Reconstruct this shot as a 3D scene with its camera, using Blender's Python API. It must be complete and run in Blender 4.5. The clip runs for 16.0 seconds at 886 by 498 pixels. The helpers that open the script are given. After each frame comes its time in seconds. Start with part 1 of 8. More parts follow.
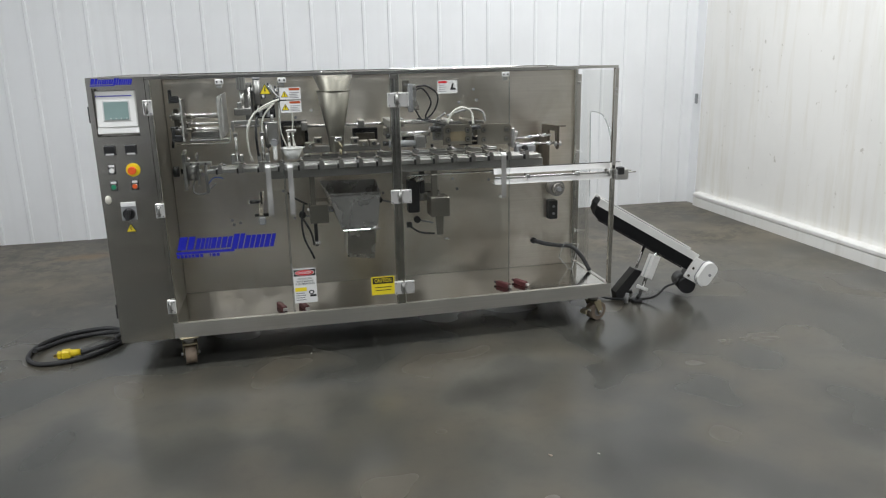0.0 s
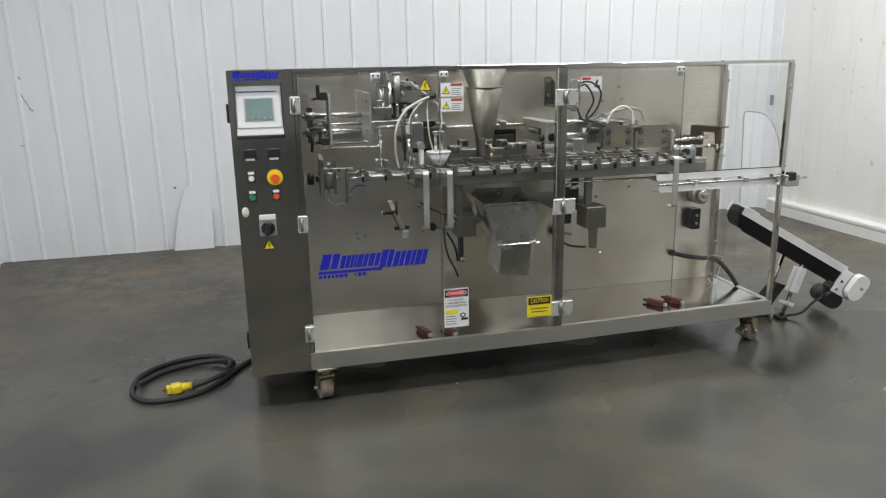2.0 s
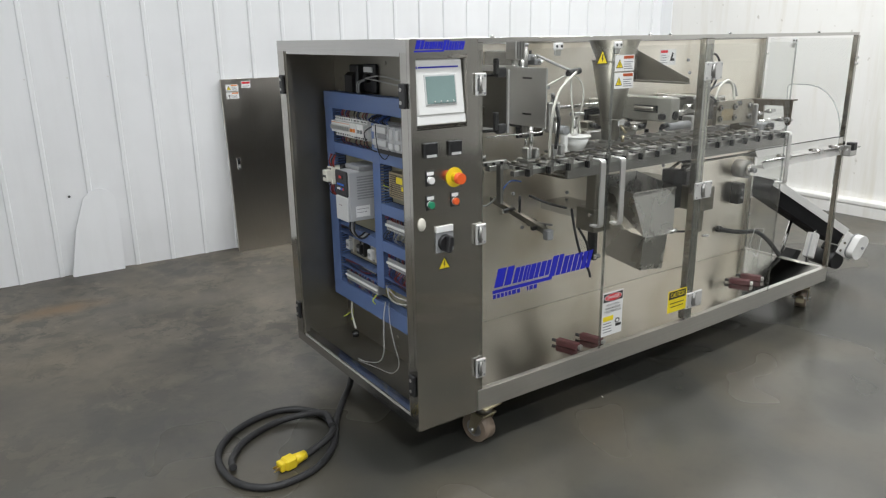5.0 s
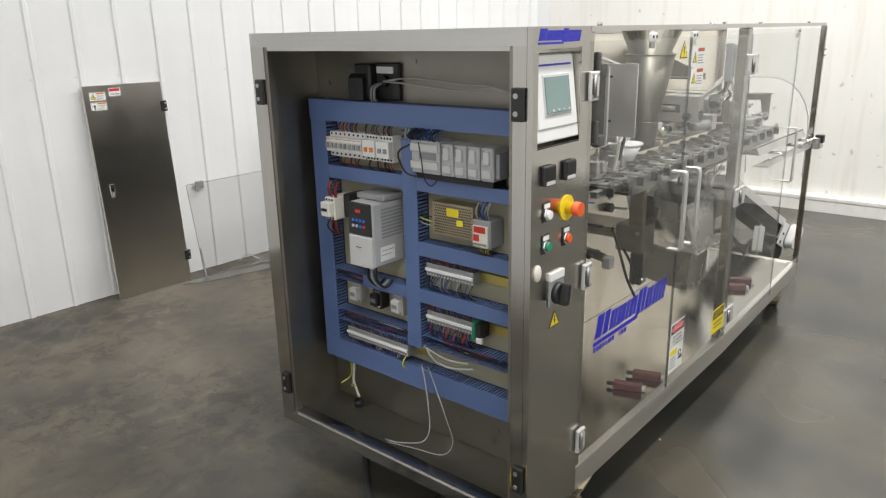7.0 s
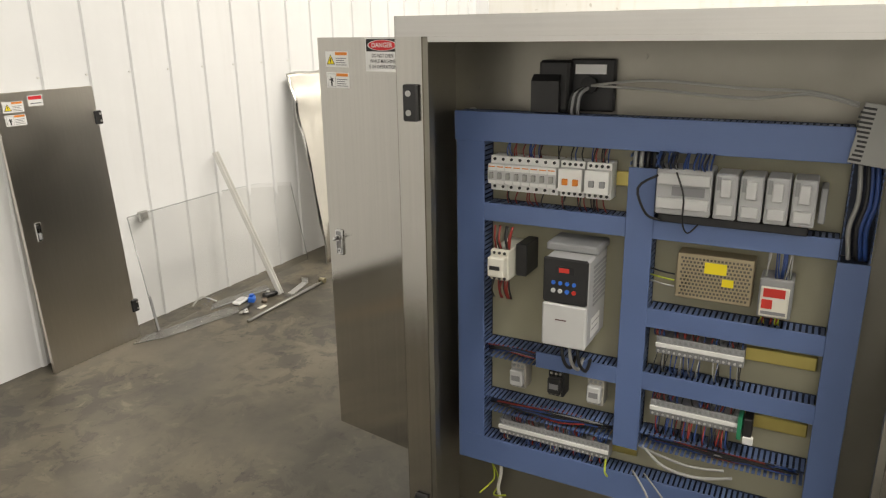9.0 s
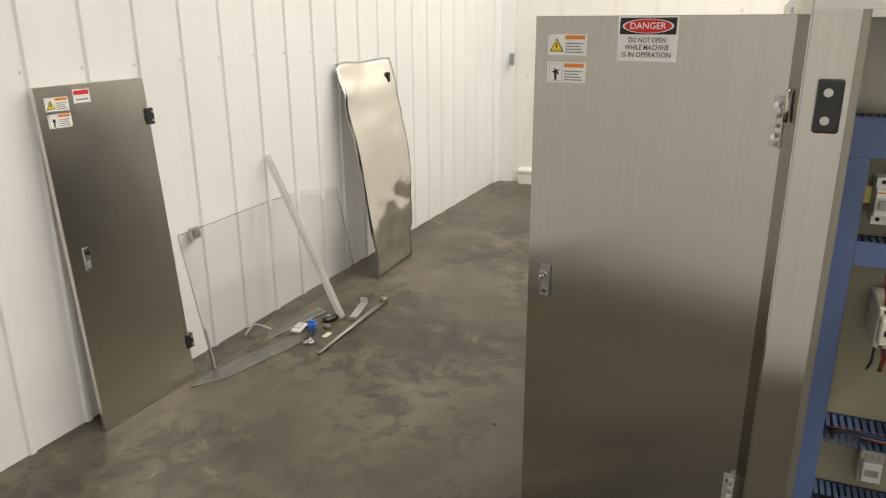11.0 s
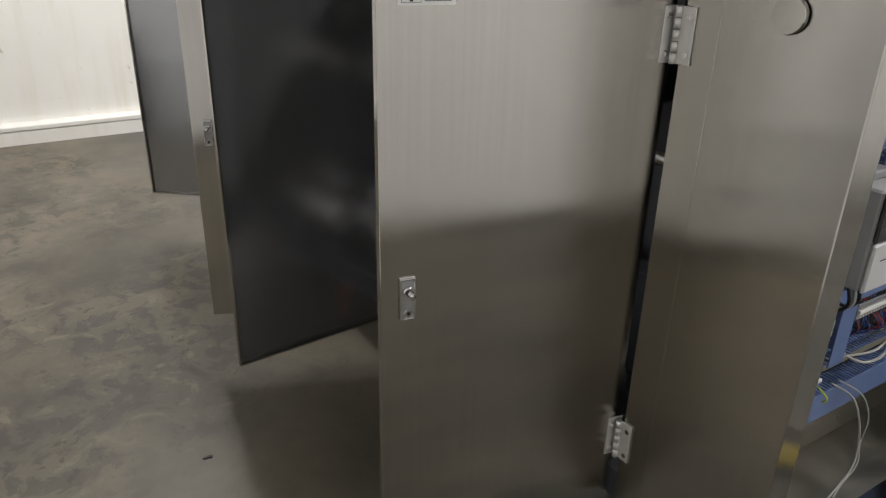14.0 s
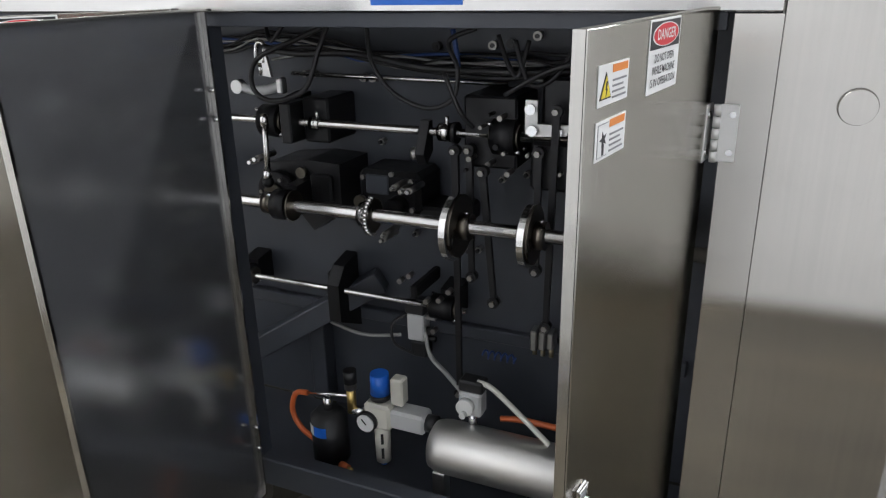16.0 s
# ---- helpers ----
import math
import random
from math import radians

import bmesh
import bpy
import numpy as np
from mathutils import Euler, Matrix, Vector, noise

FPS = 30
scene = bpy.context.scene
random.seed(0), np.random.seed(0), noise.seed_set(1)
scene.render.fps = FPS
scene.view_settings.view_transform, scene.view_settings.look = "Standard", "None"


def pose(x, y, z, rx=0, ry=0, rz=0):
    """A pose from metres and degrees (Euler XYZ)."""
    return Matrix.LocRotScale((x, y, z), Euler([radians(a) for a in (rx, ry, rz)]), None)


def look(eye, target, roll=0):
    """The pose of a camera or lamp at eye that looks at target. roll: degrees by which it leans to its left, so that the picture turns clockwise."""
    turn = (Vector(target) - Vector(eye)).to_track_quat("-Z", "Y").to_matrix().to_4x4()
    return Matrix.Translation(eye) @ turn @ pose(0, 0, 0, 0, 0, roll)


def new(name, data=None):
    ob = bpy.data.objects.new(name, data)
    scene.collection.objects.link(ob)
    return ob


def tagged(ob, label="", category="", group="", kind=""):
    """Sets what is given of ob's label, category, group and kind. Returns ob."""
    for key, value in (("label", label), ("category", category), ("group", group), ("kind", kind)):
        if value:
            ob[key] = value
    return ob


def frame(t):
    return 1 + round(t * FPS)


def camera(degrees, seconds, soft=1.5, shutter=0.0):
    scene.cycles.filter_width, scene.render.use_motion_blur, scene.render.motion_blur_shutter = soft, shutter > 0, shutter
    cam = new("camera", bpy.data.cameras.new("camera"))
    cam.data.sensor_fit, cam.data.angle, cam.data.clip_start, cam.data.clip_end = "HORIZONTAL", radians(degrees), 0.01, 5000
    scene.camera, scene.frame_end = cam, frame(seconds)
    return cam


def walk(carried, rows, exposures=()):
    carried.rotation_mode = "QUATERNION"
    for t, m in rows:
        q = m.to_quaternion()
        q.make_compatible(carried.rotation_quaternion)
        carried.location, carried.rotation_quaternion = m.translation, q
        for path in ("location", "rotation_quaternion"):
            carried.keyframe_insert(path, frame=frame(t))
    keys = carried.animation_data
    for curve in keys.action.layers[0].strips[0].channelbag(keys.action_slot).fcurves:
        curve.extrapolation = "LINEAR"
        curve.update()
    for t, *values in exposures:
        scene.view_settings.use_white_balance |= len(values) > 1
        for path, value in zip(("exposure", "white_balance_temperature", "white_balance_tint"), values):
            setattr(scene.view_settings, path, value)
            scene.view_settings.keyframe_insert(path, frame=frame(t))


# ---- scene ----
cam = camera(63.0, 16.0, 1.2)
PATH = [
    (0, (0.997, -4.097, 1.691), (1.393, -2.203, 1.184), -1.23),
    (0.5, (0.977, -3.897, 1.66), (1.328, -1.991, 1.17), -0.47),
    (1, (0.685, -3.673, 1.662), (0.993, -1.757, 1.173), -1.09),
    (1.5, (0.327, -3.533, 1.667), (0.7, -1.63, 1.177), -1.69),
    (2, (0.113, -3.396, 1.651), (0.586, -1.518, 1.154), -1.05),
    (2.5, (-0.124, -3.173, 1.655), (0.416, -1.313, 1.157), -1.15),
    (3, (-0.443, -2.976, 1.658), (0.211, -1.154, 1.153), -1.1),
    (3.5, (-0.665, -2.819, 1.642), (0.124, -1.054, 1.132), -1.0),
    (4, (-0.871, -2.571, 1.622), (-0.012, -0.843, 1.094), -1.3),
    (4.2, (-0.96, -2.482, 1.628), (-0.064, -0.779, 1.082), -1.2),
    (6.3, (-1.589, -1.386, 1.641), (-0.213, -0.045, 1.085), -1.0),
    (6.5, (-1.583, -1.27, 1.632), (-0.172, 0.028, 1.061), -1.0),
    (7, (-1.532, -0.997, 1.628), (-0.07, 0.241, 1.054), -1.2),
    (7.5, (-1.531, -0.674, 1.627), (0.045, 0.416, 1.055), -1.2),
    (8, (-1.514, -0.393, 1.614), (0.138, 0.578, 1.039), -0.8),
    (8.5, (-1.471, -0.08, 1.63), (0.193, 0.856, 1.034), -0.8),
    (9, (-1.467, 0.237, 1.61), (0.219, 1.14, 1.025), -0.9),
    (9.5, (-1.453, 0.486, 1.614), (0.277, 1.285, 1.007), -0.4),
    (9.7, (-1.418, 0.581, 1.603), (0.306, 1.4, 1.006), -0.1),
    (11.8, (-1.181, 1.511, 1.56), (0.622, 2.095, 0.92), -1.1),
    (12, (-1.117, 1.581, 1.546), (0.712, 2.004, 0.855), -0.5),
    (12.5, (-0.998, 1.794, 1.532), (0.853, 1.738, 0.776), 0.3),
    (13, (-0.897, 1.963, 1.538), (0.865, 1.494, 0.716), 1.1),
    (13.5, (-0.728, 2.11, 1.521), (0.949, 1.381, 0.712), -0.9),
    (14, (-0.566, 2.268, 1.543), (0.968, 1.274, 0.732), 1.3),
    (14.5, (-0.385, 2.458, 1.564), (0.987, 1.231, 0.781), 0.9),
    (15, (-0.165, 2.489, 1.571), (1.058, 1.111, 0.794), 0.3),
    (15.5, (0.058, 2.484, 1.598), (1.157, 0.979, 0.871), -0.8),
    (16, (0.293, 2.527, 1.641), (1.062, 0.82, 0.939), -1.2),
]
walk(cam, [(t, look(eye, target, roll)) for t, eye, target, roll in PATH], [(0.0, -0.1, 6150, 9), (4.2, 0.03, 6200, 9), (7.0, 0.22, 6500, 10), (9.7, 0.3, 7350, 10), (12.5, -0.08, 7200, 11), (13.5, 0.02, 6850, 11), (14.5, 0.26, 6450, 12), (15.0, 0.48, 6350, 12), (15.5, 0.66, 6250, 12), (16.0, 0.8, 6050, 12)])

# ---- world, lamps ----
world = bpy.data.worlds.new("world")
scene.world = world
world.use_nodes = True
world.node_tree.nodes["Background"].inputs[0].default_value = (0.8, 0.85, 0.9, 1)
world.node_tree.nodes["Background"].inputs[1].default_value = 0.02

LAMP_POWER = 62.0
LAMP_Z = 4.55
LAMPS = [(2.9, 1.25, 0.85), (4.7, 1.25, 1.1), (-1.1, -0.9, 1.25), (1.2, -0.9, 1.0), (3.4, -0.9, 0.75), (-1.1, -4.2, 1.1), (1.2, -4.2, 0.95), (3.4, -4.2, 0.6)]
for lx, ly, lk in LAMPS:
    ld = bpy.data.lights.new("lamp", "AREA")
    ld.shape, ld.size, ld.size_y, ld.energy = "RECTANGLE", 1.25, 0.32, LAMP_POWER * lk
    ld.color = (1.0, 0.985, 0.96)
    lo = new("lamp", ld)
    lo.matrix_basis = pose(lx, ly, LAMP_Z, 0, 0, 0)


# ---- materials ----
def mat_base(name):
    m = bpy.data.materials.new(name)
    m.use_nodes = True
    nt = m.node_tree
    return m, nt, nt.nodes["Principled BSDF"]


def node(nt, kind, **props):
    n = nt.nodes.new(kind)
    for k, v in props.items():
        n.inputs[k].default_value = v
    return n


def coords(nt, scale=(1, 1, 1), world_space=False):
    """Object coordinates in metres (or the place's own), scaled."""
    mp = node(nt, "ShaderNodeMapping", Scale=scale)
    if world_space:
        src = nt.nodes.new("ShaderNodeNewGeometry").outputs["Position"]
    else:
        src = nt.nodes.new("ShaderNodeTexCoord").outputs["Object"]
    nt.links.new(src, mp.inputs["Vector"])
    return mp.outputs["Vector"]


def noise_tex(nt, vec, scale, detail=4.0, rough=0.55, distortion=0.0):
    n = node(nt, "ShaderNodeTexNoise", Scale=scale, Detail=detail, Roughness=rough, Distortion=distortion)
    nt.links.new(vec, n.inputs["Vector"])
    return n.outputs["Fac"]


def ramp(nt, fac, stops):
    r = nt.nodes.new("ShaderNodeValToRGB")
    while len(r.color_ramp.elements) < len(stops):
        r.color_ramp.elements.new(0.5)
    for e, (p, c) in zip(r.color_ramp.elements, stops):
        e.position, e.color = p, (*c, 1) if len(c) == 3 else c
    nt.links.new(fac, r.inputs["Fac"])
    return r.outputs["Color"]


def mix_col(nt, a, b, fac, mode="MIX"):
    n = nt.nodes.new("ShaderNodeMix")
    n.data_type, n.blend_type = "RGBA", mode
    for sock, v in ((6, a), (7, b), (0, fac)):
        if hasattr(v, "is_linked"):
            nt.links.new(v, n.inputs[sock])
        else:
            n.inputs[sock].default_value = v if sock == 0 else (*v, 1)
    return n.outputs[2]


def to_range(nt, fac, lo, hi, a=0.0, b=1.0):
    n = node(nt, "ShaderNodeMapRange", **{"From Min": a, "From Max": b, "To Min": lo, "To Max": hi})
    nt.links.new(fac, n.inputs["Value"])
    return n.outputs["Result"]


def bump(nt, bsdf, height, strength, distance=0.002):
    n = node(nt, "ShaderNodeBump", Strength=strength, Distance=distance)
    nt.links.new(height, n.inputs["Height"])
    nt.links.new(n.outputs["Normal"], bsdf.inputs["Normal"])


def plain(name, col, rough=0.5, metal=0.0, vary=0.12, grain=60.0, bumpy=0.05, spec=0.5):
    """A paint, plastic or rubber with slight uneven tone and sheen."""
    m, nt, b = mat_base(name)
    v = coords(nt)
    n1 = noise_tex(nt, v, grain, 3)
    n2 = noise_tex(nt, v, 7.0, 4)
    dark = tuple(c * (1 - vary) for c in col)
    lite = tuple(min(1, c * (1 + vary)) for c in col)
    c = mix_col(nt, ramp(nt, n2, [(0.3, dark), (0.7, lite)]), col, 0.5)
    nt.links.new(c, b.inputs["Base Color"])
    nt.links.new(to_range(nt, n2, max(0.02, rough * 0.8), min(1, rough * 1.25), 0.3, 0.7), b.inputs["Roughness"])
    b.inputs["Metallic"].default_value = metal
    b.inputs["Specular IOR Level"].default_value = spec
    if bumpy:
        bump(nt, b, n1, bumpy, 0.001)
    return m


def brushed(name, col, rough, stretch, vary=0.05, smudge=0.2, aniso=0.0, upright=False, metal=1.0, stain=0.0):
    """Brushed stainless sheet: fine lines along one axis, smudges and dull patches; the sheen spreads across the lines."""
    m, nt, b = mat_base(name)
    lines = noise_tex(nt, coords(nt, stretch), 1.0, 2, 0.5)
    broad = noise_tex(nt, coords(nt), 3.5, 5, 0.6, 0.6)
    spots = noise_tex(nt, coords(nt), 23.0, 4, 0.6)
    dark = tuple(c * (1 - vary) for c in col)
    lite = tuple(min(1, c * (1 + vary)) for c in col)
    c = ramp(nt, lines, [(0.3, dark), (0.7, lite)])
    c = mix_col(nt, c, tuple(x * 0.82 for x in col), to_range(nt, spots, 0, smudge, 0.55, 0.8))
    if stain:
        c = mix_col(nt, c, (col[0] * 0.62, col[1] * 0.56, col[2] * 0.46), to_range(nt, noise_tex(nt, coords(nt, (1.0, 1.0, 0.7)), 2.6, 4, 0.6, 0.8), 0, stain, 0.46, 0.68))
    nt.links.new(c, b.inputs["Base Color"])
    r1 = to_range(nt, broad, rough * (0.9 - 0.4 * stain), rough * 1.12, 0.3, 0.7)
    add = nt.nodes.new("ShaderNodeMath")
    add.operation = "ADD"
    nt.links.new(r1, add.inputs[0])
    nt.links.new(to_range(nt, lines, -0.008, 0.008, 0.3, 0.7), add.inputs[1])
    if aniso:
        # ground sheet: a glossy lobe with short tails, drawn out across the lines
        g = nt.nodes.new("ShaderNodeBsdfAnisotropic")
        g.distribution = "BECKMANN"
        t = node(nt, "ShaderNodeCombineXYZ", X=0.05, Y=0.25, Z=1.0)
        nt.links.new(t.outputs[0], g.inputs["Tangent"])
        g.inputs["Anisotropy"].default_value = 1 - math.sqrt(1 - 0.9 * aniso)
        g.inputs["Rotation"].default_value = 0.5 if upright else 0.25
        nt.links.new(c, g.inputs["Color"])
        nt.links.new(add.outputs[0], g.inputs["Roughness"])
        nt.links.new(g.outputs[0], nt.nodes["Material Output"].inputs["Surface"])
        nt.nodes.remove(b)
        return m
    b.inputs["Metallic"].default_value = metal
    nt.links.new(add.outputs[0], b.inputs["Roughness"])
    return m


def clear_sheet(name, tint, rough=0.03, strength=1.0, glare=0.02):
    """Acrylic sheet: clear, with a surface gloss that grows at grazing angles."""
    m = bpy.data.materials.new(name)
    m.use_nodes = True
    nt = m.node_tree
    nt.nodes.remove(nt.nodes["Principled BSDF"])
    out = nt.nodes["Material Output"]
    tr = node(nt, "ShaderNodeBsdfTransparent", Color=(*tint, 1))
    gl = node(nt, "ShaderNodeBsdfGlossy", Roughness=rough, Color=(strength, strength, strength, 1))
    lw = node(nt, "ShaderNodeLayerWeight", Blend=0.5)
    pw = nt.nodes.new("ShaderNodeMath")
    pw.operation = "POWER"
    pw.inputs[1].default_value = 4.5
    nt.links.new(lw.outputs["Facing"], pw.inputs[0])
    mx = nt.nodes.new("ShaderNodeMixShader")
    nt.links.new(to_range(nt, pw.outputs[0], glare, 0.58), mx.inputs[0])
    nt.links.new(tr.outputs[0], mx.inputs[1])
    nt.links.new(gl.outputs[0], mx.inputs[2])
    nt.links.new(mx.outputs[0], out.inputs["Surface"])
    return m


RUST = (-0.91, 6.35, 0.0)


def concrete(name):
    """Sealed concrete: smooth and cloudy in front of the machine, its sealer flaked off in patches behind it."""
    m, nt, b = mat_base(name)
    p = coords(nt, world_space=True)

    def math2(op, a, c):
        n = nt.nodes.new("ShaderNodeMath")
        n.operation = op
        for k, v in enumerate((a, c)):
            if hasattr(v, "is_linked"):
                nt.links.new(v, n.inputs[k])
            else:
                n.inputs[k].default_value = v
        return n.outputs[0]

    big = noise_tex(nt, p, 0.7, 2, 0.5)
    cloud = noise_tex(nt, p, 1.3, 5, 0.55)
    soft = noise_tex(nt, p, 1.7, 1.5, 0.5)
    area = noise_tex(nt, p, 0.9, 4, 0.6, 0.3)
    flake = noise_tex(nt, p, 6.5, 9, 0.68, 0.5)
    chip = noise_tex(nt, p, 17.0, 6, 0.7, 0.4)
    fine = noise_tex(nt, p, 13.0, 3, 0.55)
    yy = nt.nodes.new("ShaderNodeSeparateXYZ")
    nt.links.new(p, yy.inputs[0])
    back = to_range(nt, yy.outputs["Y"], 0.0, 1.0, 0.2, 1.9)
    # sealed grey-green ground with brown clouds
    c = ramp(nt, big, [(0.2, (0.028, 0.029, 0.026)), (0.5, (0.052, 0.052, 0.045)), (0.9, (0.112, 0.108, 0.09))])
    c = mix_col(nt, c, (0.098, 0.084, 0.06), to_range(nt, soft, 0, 0.8, 0.45, 0.8))
    c = mix_col(nt, c, (0.028, 0.029, 0.027), to_range(nt, soft, 0.75, 0, 0.25, 0.5))
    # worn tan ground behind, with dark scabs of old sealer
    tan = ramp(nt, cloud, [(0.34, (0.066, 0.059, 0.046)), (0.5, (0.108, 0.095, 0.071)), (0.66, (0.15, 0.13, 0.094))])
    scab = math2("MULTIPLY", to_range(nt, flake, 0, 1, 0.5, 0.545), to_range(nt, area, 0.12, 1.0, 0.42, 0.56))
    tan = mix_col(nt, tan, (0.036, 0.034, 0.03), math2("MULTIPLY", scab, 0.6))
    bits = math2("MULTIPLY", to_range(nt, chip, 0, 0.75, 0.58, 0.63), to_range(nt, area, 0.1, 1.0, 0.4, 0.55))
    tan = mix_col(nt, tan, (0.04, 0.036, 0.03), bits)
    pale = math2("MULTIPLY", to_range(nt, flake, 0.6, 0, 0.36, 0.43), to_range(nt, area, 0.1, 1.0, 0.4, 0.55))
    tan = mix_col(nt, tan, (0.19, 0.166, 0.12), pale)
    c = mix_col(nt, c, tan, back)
    c = mix_col(nt, c, (0.04, 0.038, 0.034), to_range(nt, fine, 0, 0.2, 0.5, 0.8))
    # old rust mark by the wall
    d = nt.nodes.new("ShaderNodeVectorMath")
    d.operation = "DISTANCE"
    nt.links.new(coords(nt, (1.0, 2.2, 1.0), True), d.inputs[0])
    d.inputs[1].default_value = RUST
    c = mix_col(nt, c, (0.17, 0.105, 0.04), to_range(nt, math2("ADD", d.outputs["Value"], math2("MULTIPLY", flake, 0.3)), 0.75, 0.0, 0.2, 0.5))
    nt.links.new(c, b.inputs["Base Color"])
    # the sealer shines in front
    r = math2("ADD", to_range(nt, soft, 0.16, 0.3, 0.25, 0.75), math2("MULTIPLY", back, 0.2))
    nt.links.new(r, b.inputs["Roughness"])
    nt.links.new(to_range(nt, yy.outputs["Y"], 0.5, 0.36, 0.2, 1.6), b.inputs["Specular IOR Level"])
    bump(nt, b, fine, 0.015, 0.0015)
    return m


def wall_paint(name, col, stain, amount, spots=0.0):
    """White-coated metal or plaster with faint runs and scuffs low down the sheet."""
    m, nt, b = mat_base(name)
    runs = noise_tex(nt, coords(nt, (9, 9, 0.8), True), 1.0, 4, 0.6)
    cloud = noise_tex(nt, coords(nt, world_space=True), 1.3, 5, 0.6)
    fine = noise_tex(nt, coords(nt, world_space=True), 90.0, 3)
    c = mix_col(nt, col, stain, to_range(nt, runs, 0, amount, 0.5, 0.75))
    c = mix_col(nt, c, tuple(x * 0.93 for x in col), to_range(nt, cloud, 0, 0.7, 0.45, 0.7))
    if spots:
        sp = noise_tex(nt, coords(nt, world_space=True), 14.0, 2, 0.4)
        c = mix_col(nt, c, tuple(x * 0.6 for x in stain), to_range(nt, sp, 0, spots, 0.72, 0.78))
    nt.links.new(c, b.inputs["Base Color"])
    b.inputs["Roughness"].default_value = 0.45
    bump(nt, b, fine, 0.04, 0.001)
    return m


STEEL = brushed("brushed_steel", (0.60, 0.59, 0.57), 0.2, (2, 2, 110), 0.03, 0.2, 0.6)
STEEL_V = brushed("brushed_steel_upright", (0.54, 0.524, 0.488), 0.165, (110, 110, 2), 0.03, 0.15, 1.03, True)
SATIN = brushed("satin_base_steel", (0.68, 0.665, 0.63), 0.4, (2, 2, 110), 0.04, 0.25)
STEEL_TRAY = brushed("brushed_steel_tray", (0.6, 0.585, 0.555), 0.15, (2, 90, 90), 0.04, 0.3, 0.25)
STEEL_PLATE = brushed("brushed_steel_plate", (0.96, 0.905, 0.82), 0.38, (2, 2, 90), 0.05, 0.3, 0.55, stain=0.4)
STEEL_DK = brushed("brushed_steel_spare", (0.72, 0.685, 0.63), 0.33, (110, 110, 2), 0.02, 0.1, 0.4, True)
MILL_SHADE = plain("mill_and_shaded_steel", (0.30, 0.285, 0.25), 0.42, 1.0, 0.15, 50)
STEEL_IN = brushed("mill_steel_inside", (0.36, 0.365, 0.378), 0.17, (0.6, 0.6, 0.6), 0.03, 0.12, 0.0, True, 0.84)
DENTED = brushed("crumpled_steel", (0.70, 0.68, 0.64), 0.14, (300, 300, 4))
ALU = plain("aluminium", (0.54, 0.535, 0.52), 0.34, 1.0, 0.08, 120)
ZINC = plain("bright_zinc", (0.68, 0.675, 0.66), 0.35, 0.55, 0.06, 80)
ALU_SATIN = plain("satin_aluminium", (0.7, 0.695, 0.68), 0.45, 1.0, 0.05, 120)
DULL_SHADE_STEEL = plain("dull_spun_and_shaded_steel", (0.24, 0.228, 0.2), 0.36, 1.0, 0.1, 60)
SHEET = plain("folded_sheet_steel", (0.56, 0.55, 0.53), 0.27, 1.0, 0.1, 40)
ALU_DULL = plain("cast_aluminium", (0.35, 0.345, 0.33), 0.42, 1.0, 0.12, 90)
CHROME = plain("chrome", (0.78, 0.78, 0.78), 0.1, 1.0, 0.04, 40, 0.0)
SHAFT = plain("ground_steel", (0.72, 0.71, 0.69), 0.2, 1.0, 0.06, 60)
OILY_SHADE = plain("oiled_and_shaded_steel", (0.16, 0.145, 0.12), 0.3, 1.0, 0.35, 30)
TAN_METAL = plain("tan_plated_sheet", (0.44, 0.37, 0.25), 0.4, 0.8, 0.15, 40)
TANNED = plain("heat_tanned_aluminium", (0.4, 0.375, 0.32), 0.36, 1.0, 0.25, 14)
BOLT = plain("dull_bolt", (0.3, 0.29, 0.27), 0.38, 1.0, 0.2, 50)
BROWN_STEEL = plain("dull_brown_steel", (0.17, 0.148, 0.12), 0.42, 1.0, 0.15, 50)
TANK = plain("dull_tank_aluminium", (0.74, 0.725, 0.69), 0.42, 1.0, 0.1, 30)
HOPPER = brushed("spun_hopper_steel", (0.21, 0.2, 0.168), 0.42, (70, 70, 1.5), 0.25, 0.2)
BEIGE_GREY = plain("beige_grey_paint", (0.27, 0.265, 0.235), 0.45, 0, 0.08, 60)
BRASS = plain("brass", (0.62, 0.45, 0.16), 0.3, 1.0, 0.2, 50)
GALV = plain("galvanised", (0.4, 0.355, 0.245), 0.45, 1.0, 0.2, 40)
RAIL_YELLOW = plain("passivated_rail", (0.62, 0.52, 0.18), 0.35, 1.0, 0.12, 40)
BLACK = plain("black_plastic", (0.016, 0.016, 0.017), 0.42, 0, 0.25, 80)
BLACK_OX = plain("black_oxide", (0.009, 0.009, 0.01), 0.36, 0, 0.3, 60, 0.05, 0.3)
MATT_BLACK = plain("matt_black_sheet", (0.008, 0.008, 0.009), 0.7, 0, 0.3, 60, 0.05, 0.2)
RUBBER = plain("rubber", (0.022, 0.022, 0.023), 0.6, 0, 0.25, 120)
GREY_PAINT = plain("slate_grey_paint", (0.042, 0.047, 0.058), 0.42, 0, 0.2, 50)
DUCT_BLUE = plain("blue_duct", (0.102, 0.158, 0.325), 0.4, 0, 0.06, 60)
DUCT_SHADE = plain("duct_inside_shade", (0.03, 0.04, 0.065), 0.6, 0, 0.2, 60)
BEIGE = plain("beige_plate", (0.33, 0.312, 0.222), 0.45, 0, 0.06, 40)
GREY_PL = plain("pale_grey_plastic", (0.53, 0.535, 0.53), 0.42, 0, 0.05, 70)
PLC_GREY = plain("controller_grey", (0.42, 0.425, 0.43), 0.42, 0, 0.05, 70)
MID_GREY = plain("mid_grey_plastic", (0.27, 0.275, 0.28), 0.45, 0, 0.06, 70)
WHITE_PL = plain("white_plastic", (0.76, 0.76, 0.74), 0.4, 0, 0.04, 70)
